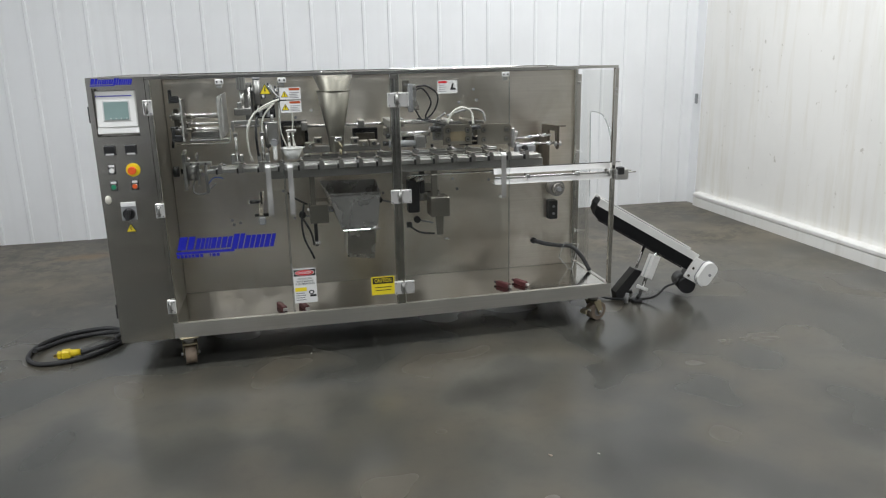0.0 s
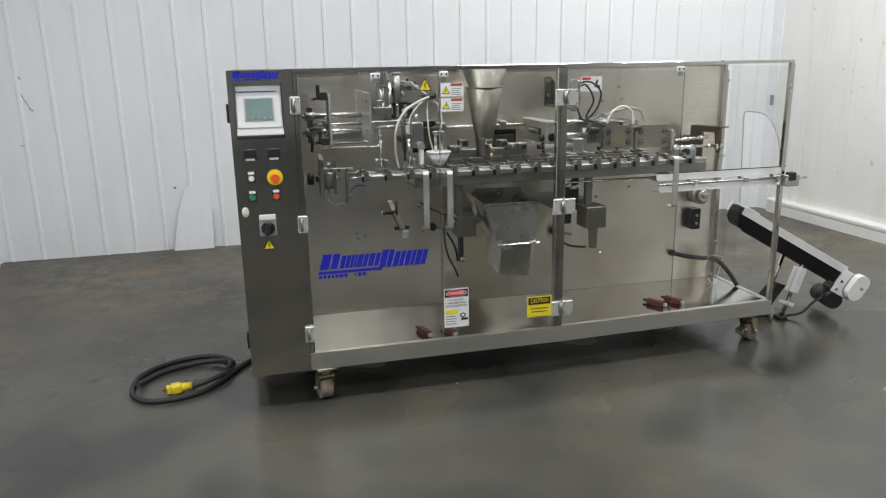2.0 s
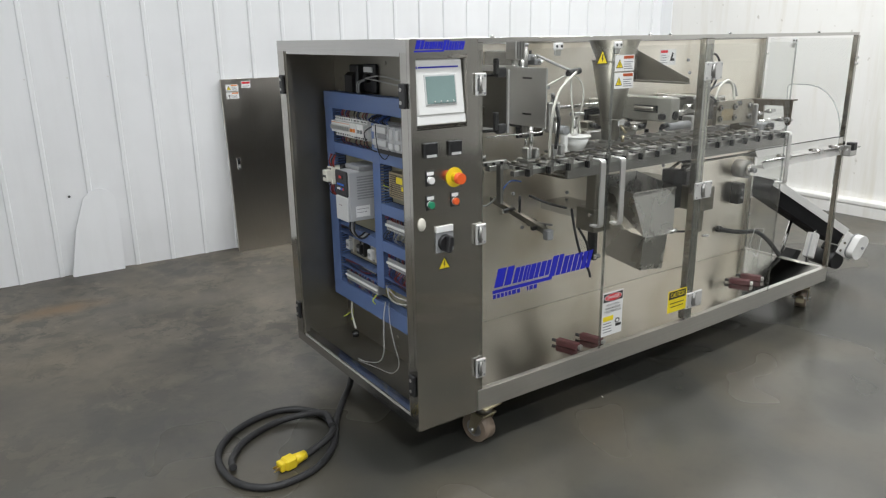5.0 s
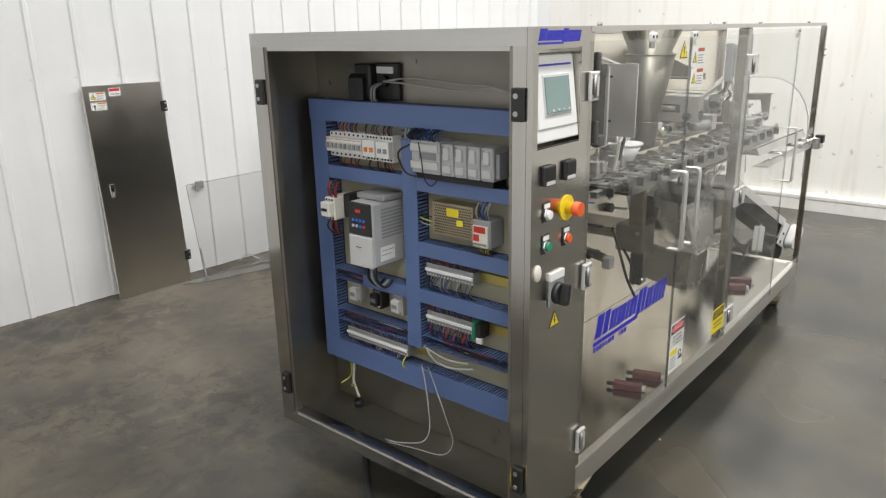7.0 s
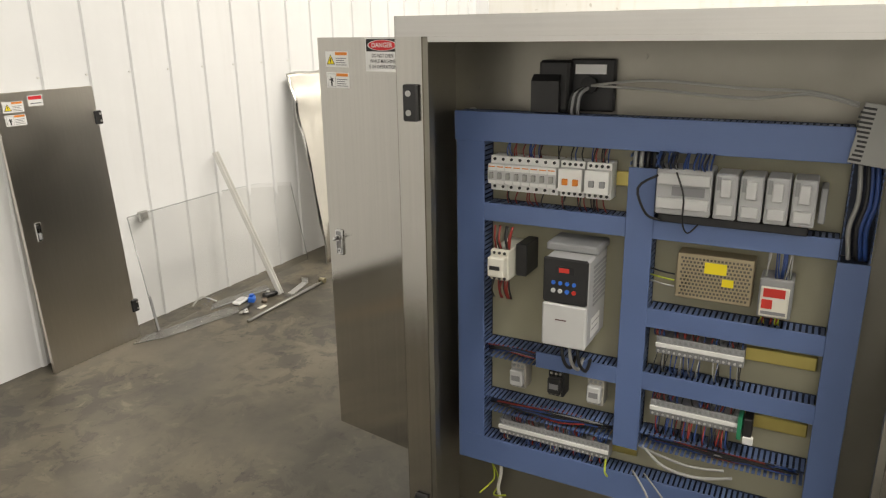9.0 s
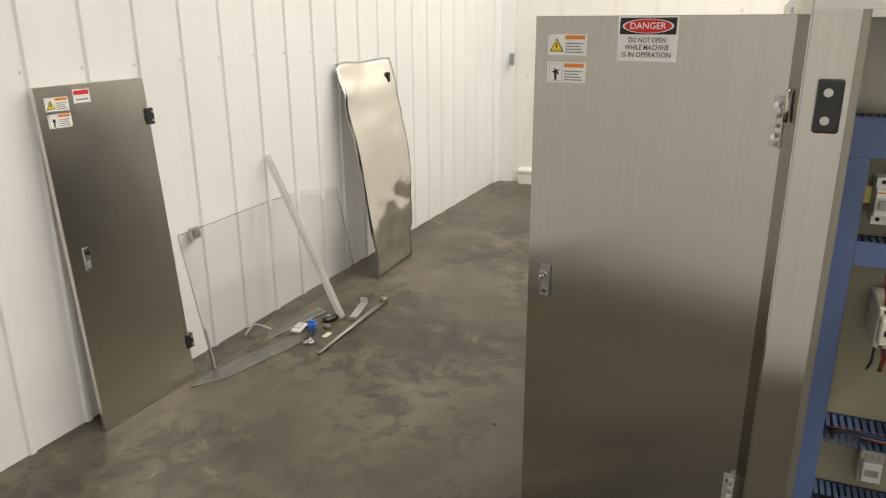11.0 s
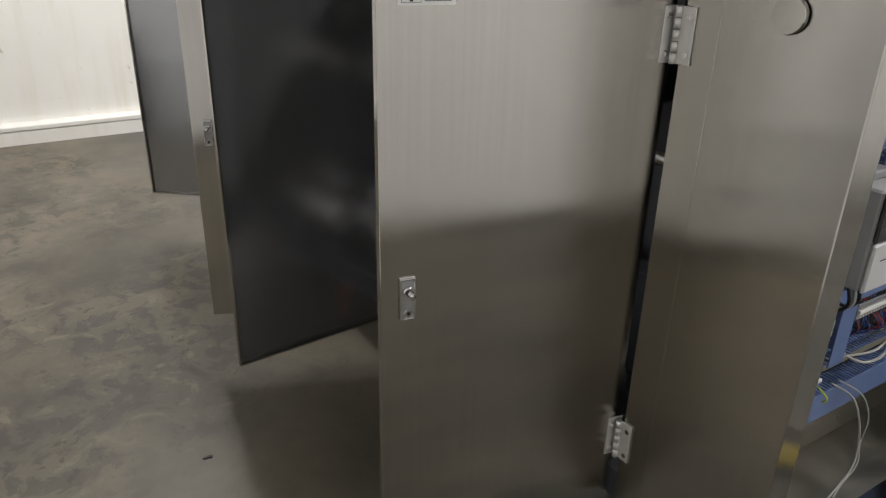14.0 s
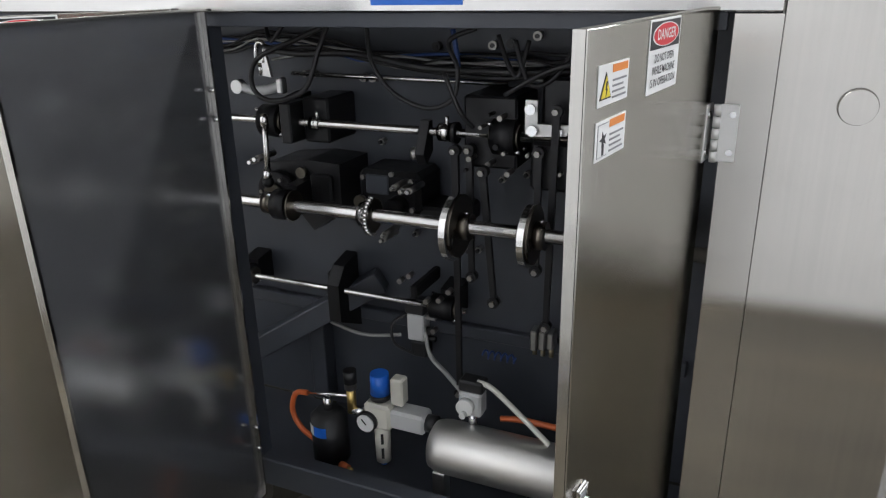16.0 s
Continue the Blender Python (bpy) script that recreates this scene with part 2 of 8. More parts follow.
IVORY = plain("ivory_plastic", (0.68, 0.66, 0.58), 0.4, 0, 0.05, 70)
SOCKET = plain("dull_ivory_plastic", (0.4, 0.38, 0.33), 0.45, 0, 0.08, 70)
WHITE_TUBE = plain("white_paint_worn", (0.76, 0.755, 0.73), 0.5, 0, 0.12, 25)
RED = plain("red_plastic", (0.55, 0.03, 0.02), 0.4, 0, 0.1)
MAROON = plain("maroon_plastic", (0.075, 0.016, 0.018), 0.45, 0, 0.15)
ORANGE = plain("orange_red_plastic", (0.75, 0.11, 0.02), 0.35, 0, 0.08)
ORANGE_PR = plain("orange_print", (0.72, 0.23, 0.03), 0.5, 0, 0.05)
BRICK_PR = plain("brick_red_print", (0.42, 0.075, 0.02), 0.5, 0, 0.05)
GREEN = plain("green_plastic", (0.02, 0.24, 0.12), 0.35, 0, 0.1)
YELLOW = plain("yellow_plastic", (0.80, 0.60, 0.02), 0.4, 0, 0.06)
YELLOW_PR = plain("yellow_print", (0.82, 0.66, 0.02), 0.5, 0, 0.04)
BLUE_INK = plain("blue_vinyl", (0.015, 0.02, 0.42), 0.35, 0, 0.05)
BLUE_PL = plain("blue_plastic", (0.02, 0.14, 0.62), 0.35, 0, 0.08)
RED_PR = plain("red_print", (0.62, 0.02, 0.03), 0.5, 0, 0.05)
BLACK_PR = plain("black_print", (0.012, 0.012, 0.013), 0.5, 0, 0.05)
WHITE_PR = plain("white_print", (0.78, 0.78, 0.77), 0.45, 0, 0.03)
GREY_PR = plain("grey_print", (0.22, 0.22, 0.23), 0.5, 0, 0.05)
SCREEN = plain("screen_glass", (0.20, 0.28, 0.27), 0.12, 0, 0.12, 20, 0.0)
TAN = plain("tan_polyurethane", (0.2, 0.155, 0.115), 0.5, 0, 0.2, 60)
CREAM_TUBE = plain("cream_air_tube", (0.70, 0.69, 0.62), 0.35, 0, 0.05)
ORANGE_HOSE = plain("orange_hose", (0.55, 0.12, 0.03), 0.4, 0, 0.1)
WIRE_RED = plain("red_wire", (0.24, 0.022, 0.016), 0.4, 0, 0.1)
WIRE_BLUE = plain("blue_wire", (0.018, 0.055, 0.21), 0.4, 0, 0.1)
WIRE_GREY = plain("grey_wire", (0.33, 0.33, 0.315), 0.45, 0, 0.1)
WIRE_YG = plain("yellow_green_wire", (0.45, 0.52, 0.05), 0.4, 0, 0.2)
WALL_WHITE = wall_paint("white_liner_panel", (0.85, 0.86, 0.87), (0.62, 0.62, 0.60), 0.15)
WALL_CREAM = wall_paint("off_white_wall", (0.86, 0.85, 0.815), (0.64, 0.59, 0.47), 0.42, 0.5)
CURB_WHITE = wall_paint("white_curb_paint", (0.80, 0.79, 0.76), (0.5, 0.45, 0.36), 0.3)
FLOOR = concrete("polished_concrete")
CEIL = wall_paint("ceiling_paint", (0.7, 0.7, 0.7), (0.6, 0.6, 0.6), 0.1)
CLEAR = clear_sheet("clear_acrylic", (0.955, 0.96, 0.955))
CLEAR_DIM = clear_sheet("scratched_acrylic", (0.935, 0.935, 0.93), 0.08, 1.0, 0.035)
FROST = clear_sheet("scuffed_acrylic", (0.86, 0.86, 0.85), 0.3, 1.0, 0.1)
CLEAR_EDGE = clear_sheet("acrylic_edge", (0.78, 0.8, 0.8), 0.15, 1.0, 0.15)


# ---- mesh building ----
W = {}
FONT = {}


def glyphs(s):
    """A flat mesh of the words, 1 high in capitals, centred."""
    if s not in FONT:
        cu = bpy.data.curves.new("words", "FONT")
        cu.body, cu.align_x, cu.align_y, cu.size, cu.resolution_u = s, "CENTER", "CENTER", 1.4, 2
        cu.offset = 0.012
        ob = new("words", cu)
        me = bpy.data.meshes.new_from_object(ob.evaluated_get(bpy.context.evaluated_depsgraph_get()))
        vs = [tuple(v.co) for v in me.vertices]
        FONT[s] = (vs, [tuple(p.vertices) for p in me.polygons], max(v[0] for v in vs) - min(v[0] for v in vs))
        bpy.data.objects.remove(ob)
        bpy.data.curves.remove(cu)
        bpy.data.meshes.remove(me)
    return FONT[s]


for words in ("DANGER", "CAUTION", "DO NOT OPEN", "WHILE MACHINE", "IS IN OPERATION"):
    glyphs(words)


def frame_of(o, u, v):
    """A placing whose x runs along u, y along v, z out of the face."""
    u, v = Vector(u).normalized(), Vector(v).normalized()
    n = u.cross(v)
    return Matrix(((u.x, v.x, n.x, o[0]), (u.y, v.y, n.y, o[1]), (u.z, v.z, n.z, o[2]), (0, 0, 0, 1)))


class Build:
    """Collects solids into one mesh with several materials."""

    def __init__(self, m=None):
        self.v, self.f, self.k, self.sm, self.mats, self.m = [], [], [], [], [], m

    def add(self, verts, faces, mat, smooth=False, m=None):
        if mat not in self.mats:
            self.mats.append(mat)
        k, o = self.mats.index(mat), len(self.v)
        m = (self.m @ m) if (self.m is not None and m is not None) else (m if m is not None else self.m)
        self.v += [tuple(m @ Vector(p)) for p in verts] if m is not None else [tuple(p) for p in verts]
        self.f += [tuple(i + o for i in f) for f in faces]
        self.k += [k] * len(faces)
        self.sm += [smooth] * len(faces)
        return self

    def box(self, x0, x1, y0, y1, z0, z1, mat, c=0.0, m=None):
        if x0 > x1: x0, x1 = x1, x0
        if y0 > y1: y0, y1 = y1, y0
        if z0 > z1: z0, z1 = z1, z0
        c = min(c, 0.45 * min(x1 - x0, y1 - y0, z1 - z0))
        if c <= 0:
            vs = [(x, y, z) for x in (x0, x1) for y in (y0, y1) for z in (z0, z1)]
            fs = [(0, 1, 3, 2), (4, 6, 7, 5), (0, 4, 5, 1), (2, 3, 7, 6), (0, 2, 6, 4), (1, 5, 7, 3)]
            return self.add(vs, fs, mat, False, m)
        vs, ix = [], {}
        for i, x in enumerate((x0, x1)):
            for j, y in enumerate((y0, y1)):
                for l, z in enumerate((z0, z1)):
                    xi, yi, zi = (x0 + c, x1 - c)[i], (y0 + c, y1 - c)[j], (z0 + c, z1 - c)[l]
                    for a, p in enumerate(((x, yi, zi), (xi, y, zi), (xi, yi, z))):
                        ix[i, j, l, a] = len(vs)
                        vs.append(p)
        fs = []
        for s in (0, 1):
            fs.append([ix[s, j, l, 0] for j, l in ((0, 0), (1, 0), (1, 1), (0, 1))])
            fs.append([ix[i, s, l, 1] for i, l in ((0, 0), (1, 0), (1, 1), (0, 1))])
            fs.append([ix[i, j, s, 2] for i, j in ((0, 0), (1, 0), (1, 1), (0, 1))])
            for t in (0, 1):
                fs.append([ix[s, t, 0, 0], ix[s, t, 1, 0], ix[s, t, 1, 1], ix[s, t, 0, 1]])
                fs.append([ix[s, 0, t, 0], ix[s, 1, t, 0], ix[s, 1, t, 2], ix[s, 0, t, 2]])
                fs.append([ix[0, s, t, 1], ix[1, s, t, 1], ix[1, s, t, 2], ix[0, s, t, 2]])
                fs += [[ix[s, t, q, a] for a in (0, 1, 2)] for q in (0, 1)]
        return self.add(vs, fs, mat, False, m)

    def cyl(self, p0, p1, r, mat, n=16, r1=None, m=None, smooth=True):
        p0, p1 = Vector(p0), Vector(p1)
        r1 = r if r1 is None else r1
        q = (p1 - p0).to_track_quat("Z", "Y").to_matrix()
        vs = []
        for p, rr in ((p0, r), (p1, r1)):
            vs += [p + q @ Vector((rr * math.cos(2 * math.pi * i / n), rr * math.sin(2 * math.pi * i / n), 0)) for i in range(n)]
        self.add(vs, [(i, (i + 1) % n, n + (i + 1) % n, n + i) for i in range(n)], mat, smooth, m)
        o = len(self.v) - 2 * n
        for f in (tuple(range(n - 1, -1, -1)), tuple(range(n, 2 * n))):
            self.f.append(tuple(i + o for i in f))
            self.k.append(self.mats.index(mat))
            self.sm.append(False)
        return self

    def tube(self, pts, r, mat, n=8, steps=6, m=None):
        """A bent round bar or hose through the points, smoothed."""
        P = [Vector(p) for p in pts]
        if len(P) > 2 and steps > 1:
            Q = []
            for i in range(len(P) - 1):
                a, b, c, d = P[max(i - 1, 0)], P[i], P[i + 1], P[min(i + 2, len(P) - 1)]
                for s in range(steps):
                    t = s / steps
                    Q.append(0.5 * ((2 * b) + (c - a) * t + (2 * a - 5 * b + 4 * c - d) * t * t + (3 * b - a - 3 * c + d) * t ** 3))
            P = Q + [P[-1]]
        vs, up = [], None
        for i, p in enumerate(P):
            d = (P[min(i + 1, len(P) - 1)] - P[max(i - 1, 0)]).normalized()
            if up is None:
                up = d.orthogonal().normalized()
            up = (up - d * up.dot(d)).normalized()
            s = d.cross(up)
            vs += [p + (up * math.cos(2 * math.pi * j / n) + s * math.sin(2 * math.pi * j / n)) * r for j in range(n)]
        fs = [(i * n + j, i * n + (j + 1) % n, (i + 1) * n + (j + 1) % n, (i + 1) * n + j) for i in range(len(P) - 1) for j in range(n)]
        self.add(vs, fs, mat, True, m)
        o = len(self.v) - len(vs)
        for f in (range(n - 1, -1, -1), range(len(vs) - n, len(vs))):
            self.f.append(tuple(i + o for i in f))
            self.k.append(self.mats.index(mat))
            self.sm.append(False)
        return self

    def prism(self, poly, axis, a, b, mat, m=None):
        """A polygon pushed from a to b along an axis; its two numbers are the other axes in order."""
        n = len(poly)
        def at(p, w):
            return {"x": (w, p[0], p[1]), "y": (p[0], w, p[1]), "z": (p[0], p[1], w)}[axis]
        vs = [at(p, a) for p in poly] + [at(p, b) for p in poly]
        fs = [(i, (i + 1) % n, n + (i + 1) % n, n + i) for i in range(n)] + [tuple(range(n)), tuple(range(2 * n - 1, n - 1, -1))]
        return self.add(vs, fs, mat, False, m)

    def ball(self, c, r, mat, n=12, sq=(1, 1, 1), m=None):
        vs, fs, h = [], [], n // 2
        for i in range(h + 1):
            for j in range(n):
                a, t = math.pi * i / h, 2 * math.pi * j / n
                vs.append((c[0] + r * sq[0] * math.sin(a) * math.cos(t), c[1] + r * sq[1] * math.sin(a) * math.sin(t), c[2] + r * sq[2] * math.cos(a)))
        fs = [(i * n + j, i * n + (j + 1) % n, (i + 1) * n + (j + 1) % n, (i + 1) * n + j) for i in range(h) for j in range(n)]
        return self.add(vs, fs, mat, True, m)

    def words(self, s, x, y, z, height, mat, width=None, m=None):
        vs, fs, w = glyphs(s)
        k = height if width is None else min(height * 1.6, width / w)
        return self.add([(x + p[0] * k, y + p[1] * height, z) for p in vs], fs, mat, False, m)

    def done(self, name, parent=None, label="", m=None):
        return place(self.mesh(name), name, parent, label, m)

    def mesh(self, name):
        me = bpy.data.meshes.new(name)
        V = np.array(self.v)
        c = (V.min(0) + V.max(0)) / 2
        me.from_pydata((V - c).tolist(), [], self.f)
        me["mid"] = [float(x) for x in c]
        for mt in self.mats:
            me.materials.append(mt)
        me.polygons.foreach_set("material_index", self.k)
        me.polygons.foreach_set("use_smooth", self.sm)
        bm = bmesh.new()
        bm.from_mesh(me)
        bmesh.ops.remove_doubles(bm, verts=bm.verts, dist=1e-6)
        bmesh.ops.recalc_face_normals(bm, faces=bm.faces)
        bm.to_mesh(me)
        bm.free()
        return me


def place(me, name, parent=None, label="", m=None):
    """Links a mesh as one object; m shifts it from where it was drawn."""
    ob = new(name, me)
    mw = (m if m is not None else Matrix()) @ Matrix.Translation(Vector(me["mid"]))
    ob.matrix_basis = mw
    W[ob] = mw
    if parent is not None:
        ob.parent = parent
        ob.matrix_parent_inverse = W[parent].inverted()
    if label:
        ob["label"] = label
    return ob


def thing(name, at, label, category, group="", kind=""):
    """An Empty at the base of a thing, to which its parts belong."""
    ob = new(name)
    ob.empty_display_size = 0.1
    ob.matrix_basis = Matrix.Translation(at)
    W[ob] = ob.matrix_basis.copy()
    return tagged(ob, label, category, group, kind)


def shift(x, y, z):
    return Matrix.Translation((x, y, z))

# ---- the room ----
BACK_Y, RIGHT_X, LEFT_X, FRONT_Y, CEIL_Z = 3.61, 5.6, -2.17, -15.0, 4.7


def structure(ob, label, category):
    return tagged(ob, label, category, "", "structure")


b = Build()
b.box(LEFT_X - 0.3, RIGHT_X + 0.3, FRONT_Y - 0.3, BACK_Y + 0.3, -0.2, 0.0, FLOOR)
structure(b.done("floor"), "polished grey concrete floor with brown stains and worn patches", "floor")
b = Build()
b.box(LEFT_X - 0.3, RIGHT_X + 0.3, FRONT_Y - 0.3, BACK_Y + 0.3, CEIL_Z, CEIL_Z + 0.1, CEIL)
structure(b.done("ceiling"), "plain pale ceiling of the storage hall", "ceiling")


def liner(name, x0, x1, first, along_y=False, at=0.0, sign=1, dent=None, rib=0.011):
    """A metal liner wall with shallow upright ribs every 262 mm."""
    b = Build()
    prof, x = [(x0, 0.0)], first
    while x < x1 - 0.05:
        if x > x0 + 0.05:
            prof += [(x - 0.008 - rib, 0.0), (x - 0.011, rib), (x + 0.011, rib), (x + 0.008 + rib, 0.0)]
        x += 0.262
    prof.append((x1, 0.0))
    zs = [0.0, 0.12, 0.25, 0.38, 0.5, 0.62, 0.75, 1.0, CEIL_Z]
    vs, fs = [], []
    for z in zs:
        for p, h in prof:
            q = at - sign * h
            if dent and z < 0.7:
                d = abs(p - dent) / 0.34
                if d < 1:
                    q += 0.03 * sign * (1 - d * d) * (0.7 - z) * 1.2 * (1.5 if z < 0.3 else 1)
            vs.append((q, p, z) if along_y else (p, q, z))
    n = len(prof)
    fs = [(i * n + j, i * n + j + 1, (i + 1) * n + j + 1, (i + 1) * n + j) for i in range(len(zs) - 1) for j in range(n - 1)]
    b.add(vs, fs, WALL_WHITE)
    if along_y:
        b.box(at + sign * 0.05, at + sign * 0.25, x0, x1, 0, CEIL_Z, WALL_WHITE)
    else:
        b.box(x0, x1, at + sign * 0.05, at + sign * 0.25, 0, CEIL_Z, WALL_WHITE)
    return b.done(name)


structure(liner("wall_north", LEFT_X, RIGHT_X, 0.787 - 0.262 * 11, False, BACK_Y, 1, -0.55), "white ribbed metal liner wall, dented near the floor", "wall")
structure(liner("wall_west", FRONT_Y, BACK_Y, FRONT_Y + 0.1, True, LEFT_X, -1, None, 0.024), "white ribbed metal liner wall", "wall")
b = Build()
b.box(RIGHT_X, RIGHT_X + 0.2, FRONT_Y, BACK_Y + 0.25, 0, CEIL_Z, WALL_CREAM)
structure(b.done("wall_east"), "off-white painted wall with faint yellow runs and scuffs", "wall")
b = Build()
b.box(LEFT_X, RIGHT_X, FRONT_Y - 0.2, FRONT_Y, 0, CEIL_Z, WALL_WHITE)
structure(b.done("wall_south"), "plain white wall behind the camera", "wall")
b = Build()
CURB_END = BACK_Y - 0.25
b.prism([(RIGHT_X - 0.078, 0.0), (RIGHT_X, 0.0), (RIGHT_X, 0.098), (RIGHT_X - 0.078, 0.098)], "y", FRONT_Y, CURB_END, CURB_WHITE)
b.box(RIGHT_X - 0.06, RIGHT_X, FRONT_Y, CURB_END - 0.002, 0.098, 0.109, CURB_WHITE)
b.prism([(RIGHT_X - 0.08, 0.109), (RIGHT_X, 0.109), (RIGHT_X, 0.154), (RIGHT_X - 0.03, 0.152), (RIGHT_X - 0.07, 0.145), (RIGHT_X - 0.08, 0.135)], "y", FRONT_Y, CURB_END + 0.004, CURB_WHITE)
for cz, ce in ((0.02, CURB_END), (0.122, CURB_END + 0.004)):
    b.cyl((RIGHT_X - 0.06, ce, cz), (RIGHT_X - 0.06, ce + 0.004, cz), 0.008, MID_GREY, 8)
structure(b.done("baseboard"), "white painted concrete curb along the wall foot", "curb")
b = Build()
b.prism([(RIGHT_X - 0.16, BACK_Y - 0.003), (RIGHT_X - 0.15, BACK_Y - 0.02), (RIGHT_X - 0.03, BACK_Y - 0.028), (RIGHT_X - 0.012, BACK_Y - 0.16), (RIGHT_X, BACK_Y - 0.16), (RIGHT_X, BACK_Y - 0.003)], "z", 0.0, CEIL_Z, WALL_WHITE)
structure(b.done("trim"), "white corner post between the two walls", "corner trim")


def ceiling_light(x, y):
    t = thing("ceiling_light", (x, y, LAMP_Z + 0.03), "long white ceiling light fitting under the roof", "ceiling light", "ceiling lights")
    b = Build()
    b.prism([(-0.2, 0.0), (-0.17, 0.05), (-0.06, 0.09), (0.06, 0.09), (0.17, 0.05), (0.2, 0.0), (0.185, 0.0), (0.0, 0.055), (-0.185, 0.0)], "x", -0.66, 0.66, WHITE_PL, shift(x, y, LAMP_Z + 0.02))
    b.done("housing", t)
    for cx in (-0.4, 0.4):
        Build().cyl((x + cx, y, LAMP_Z + 0.1), (x + cx, y, CEIL_Z + 0.002), 0.006, ALU, 8).done("hanger", t)


for lx, ly, lk in LAMPS:
    ceiling_light(lx, ly)

# ---- the packaging machine: carcass ----
machine = thing("packaging_machine", (1.48, 0.57, 0.0), "long stainless steel pouch packaging machine on casters, rear doors open", "packaging machine")
ZB, ZT = 0.185, 1.637          # underside and top of the carcass
CAB = 0.285                    # width of the control cabinet
XR = 2.965                     # far end
DEPTH = 1.135
EDGE = 1.138                   # rear edge of the cabinet's end frame
SET = 0.042                    # the far end of the front stands back this far


def steel_bar(name, *a, mat=None, c=0.003):
    return Build().box(*a, mat or STEEL, c).done(name, machine)


# control cabinet front, with an opening for the sloping screen
front = Build()
rim = [(0, ZB), (CAB - 0.002, ZB), (CAB - 0.002, ZT), (0, ZT)]
hole = [(0.024, 1.338), (0.236, 1.338), (0.236, 1.585), (0.024, 1.585)]
vs = [(x, y, z) for y in (0, 0.018) for ring in (rim, hole) for x, z in ring]
fs = []
for i in range(4):
    j = (i + 1) % 4
    fs += [(i, j, 4 + j, 4 + i), (8 + j, 8 + i, 12 + i, 12 + j), (j, i, 8 + i, 8 + j), (4 + i, 4 + j, 12 + j, 12 + i)]
front.add(vs, fs, STEEL_V)
panel = front.done("control_panel", machine, "brushed steel operator panel with screen and buttons")
front = Build()
front.box(0.022, 0.238, 0.05, 0.06, 1.34, 1.585, STEEL_V).box(0.022, 0.025, 0.002, 0.05, 1.336, 1.588, STEEL_V).box(0.235, 0.238, 0.002, 0.05, 1.336, 1.588, STEEL_V)
front.box(0.024, 0.236, 0.004, 0.055, 1.583, 1.586, STEEL_V).box(0.024, 0.236, 0.0, 0.055, 1.335, 1.339, STEEL_V)
front.done("screen_recess", panel)

# touch screen, leaning back in its opening
tm = pose(0.13, 0.012, 1.345, -7, 0, 0)
b = Build(tm)
b.box(-0.103, 0.103, -0.012, 0.0, 0.004, 0.036, WHITE_PL, 0.003)
b.box(-0.1, 0.1, -0.016, 0.02, 0.034, 0.226, WHITE_PL, 0.006)
b.box(-0.066, 0.066, -0.0185, -0.015, 0.068, 0.174, GREY_PL, 0.002)
b.box(-0.059, 0.059, -0.0215, -0.018, 0.075, 0.167, SCREEN)
b.box(-0.085, 0.08, -0.0175, -0.0158, 0.195, 0.2, BLUE_INK).box(-0.096, -0.09, -0.0175, -0.0158, 0.193, 0.202, BLUE_INK)
for i in range(4):
    b.ball((-0.03 + 0.026 * i, -0.0215, 0.081), 0.0035, GREY_PL, 8)
b.done("touch_screen", panel, "white framed touch screen, dull green display")

for x in (0.074, 0.179):
    b = Build()
    b.box(x - 0.028, x + 0.028, -0.012, 0.0, 1.237, 1.29, BLACK, 0.003)
    b.box(x - 0.023, x + 0.023, -0.0135, -0.0115, 1.254, 1.285, BLACK_PR)
    b.box(x - 0.02, x + 0.02, -0.0142, -0.0115, 1.24, 1.249, GREY_PL)
    b.done("temperature_controller", panel, "small black temperature controller")


def push_button(x, z, mat, label, tag=True):
    b = Build()
    if tag:
        b.box(x - 0.019, x + 0.019, -0.003, 0, z - 0.02, z + 0.034, BLACK, 0.001)
        b.box(x - 0.014, x + 0.014, -0.0042, -0.002, z + 0.018, z + 0.03, WHITE_PR)
    b.cyl((x, 0, z), (x, -0.009, z), 0.0165, CHROME, 20)
    b.cyl((x, -0.009, z), (x, -0.016, z), 0.0128, mat, 20, 0.0118)
    b.done("push_button", panel, label)


push_button(0.072, 1.158, WHITE_PL, "white push button")
push_button(0.071, 1.07, GREEN, "green start push button")
push_button(0.177, 1.07, ORANGE, "orange-red push button")
b = Build()
b.cyl((0.177, 0, 1.157), (0.177, -0.004, 1.157), 0.036, YELLOW, 32)
b.cyl((0.177, -0.004, 1.157), (0.177, -0.022, 1.157), 0.017, YELLOW, 24, 0.015)
b.cyl((0.177, -0.022, 1.157), (0.177, -0.028, 1.157), 0.015, ORANGE, 24, 0.021)
b.cyl((0.177, -0.028, 1.157), (0.177, -0.047, 1.157), 0.021, ORANGE, 24, 0.0195)
b.done("emergency_stop", panel, "orange mushroom stop button on yellow disc")
b = Build()
b.box(0.09, 0.168, -0.006, 0, 0.885, 0.962, MID_GREY, 0.004).box(0.092, 0.166, -0.008, 0, 0.962, 0.985, WHITE_PR, 0.001)
b.cyl((0.129, -0.004, 0.922), (0.129, -0.022, 0.922), 0.032, BLACK, 28, 0.03)
b.box(-0.011, 0.011, -0.046, -0.02, -0.031, 0.031, BLACK, 0.004, shift(0.129, 0, 0.922) @ pose(0, 0, 0, 0, 12, 0))
b.done("rotary_switch", panel, "black rotary main switch on grey plate")
b = Build()
b.ball((0.033, -0.002, 1.002), 0.021, IVORY, 14, (0.8, 0.35, 1.15))
b.cyl((0.033, 0.0, 1.0), (0.033, -0.006, 1.0), 0.013, IVORY, 16)
b.done("plug_cap", panel, "ivory plastic hole cap")


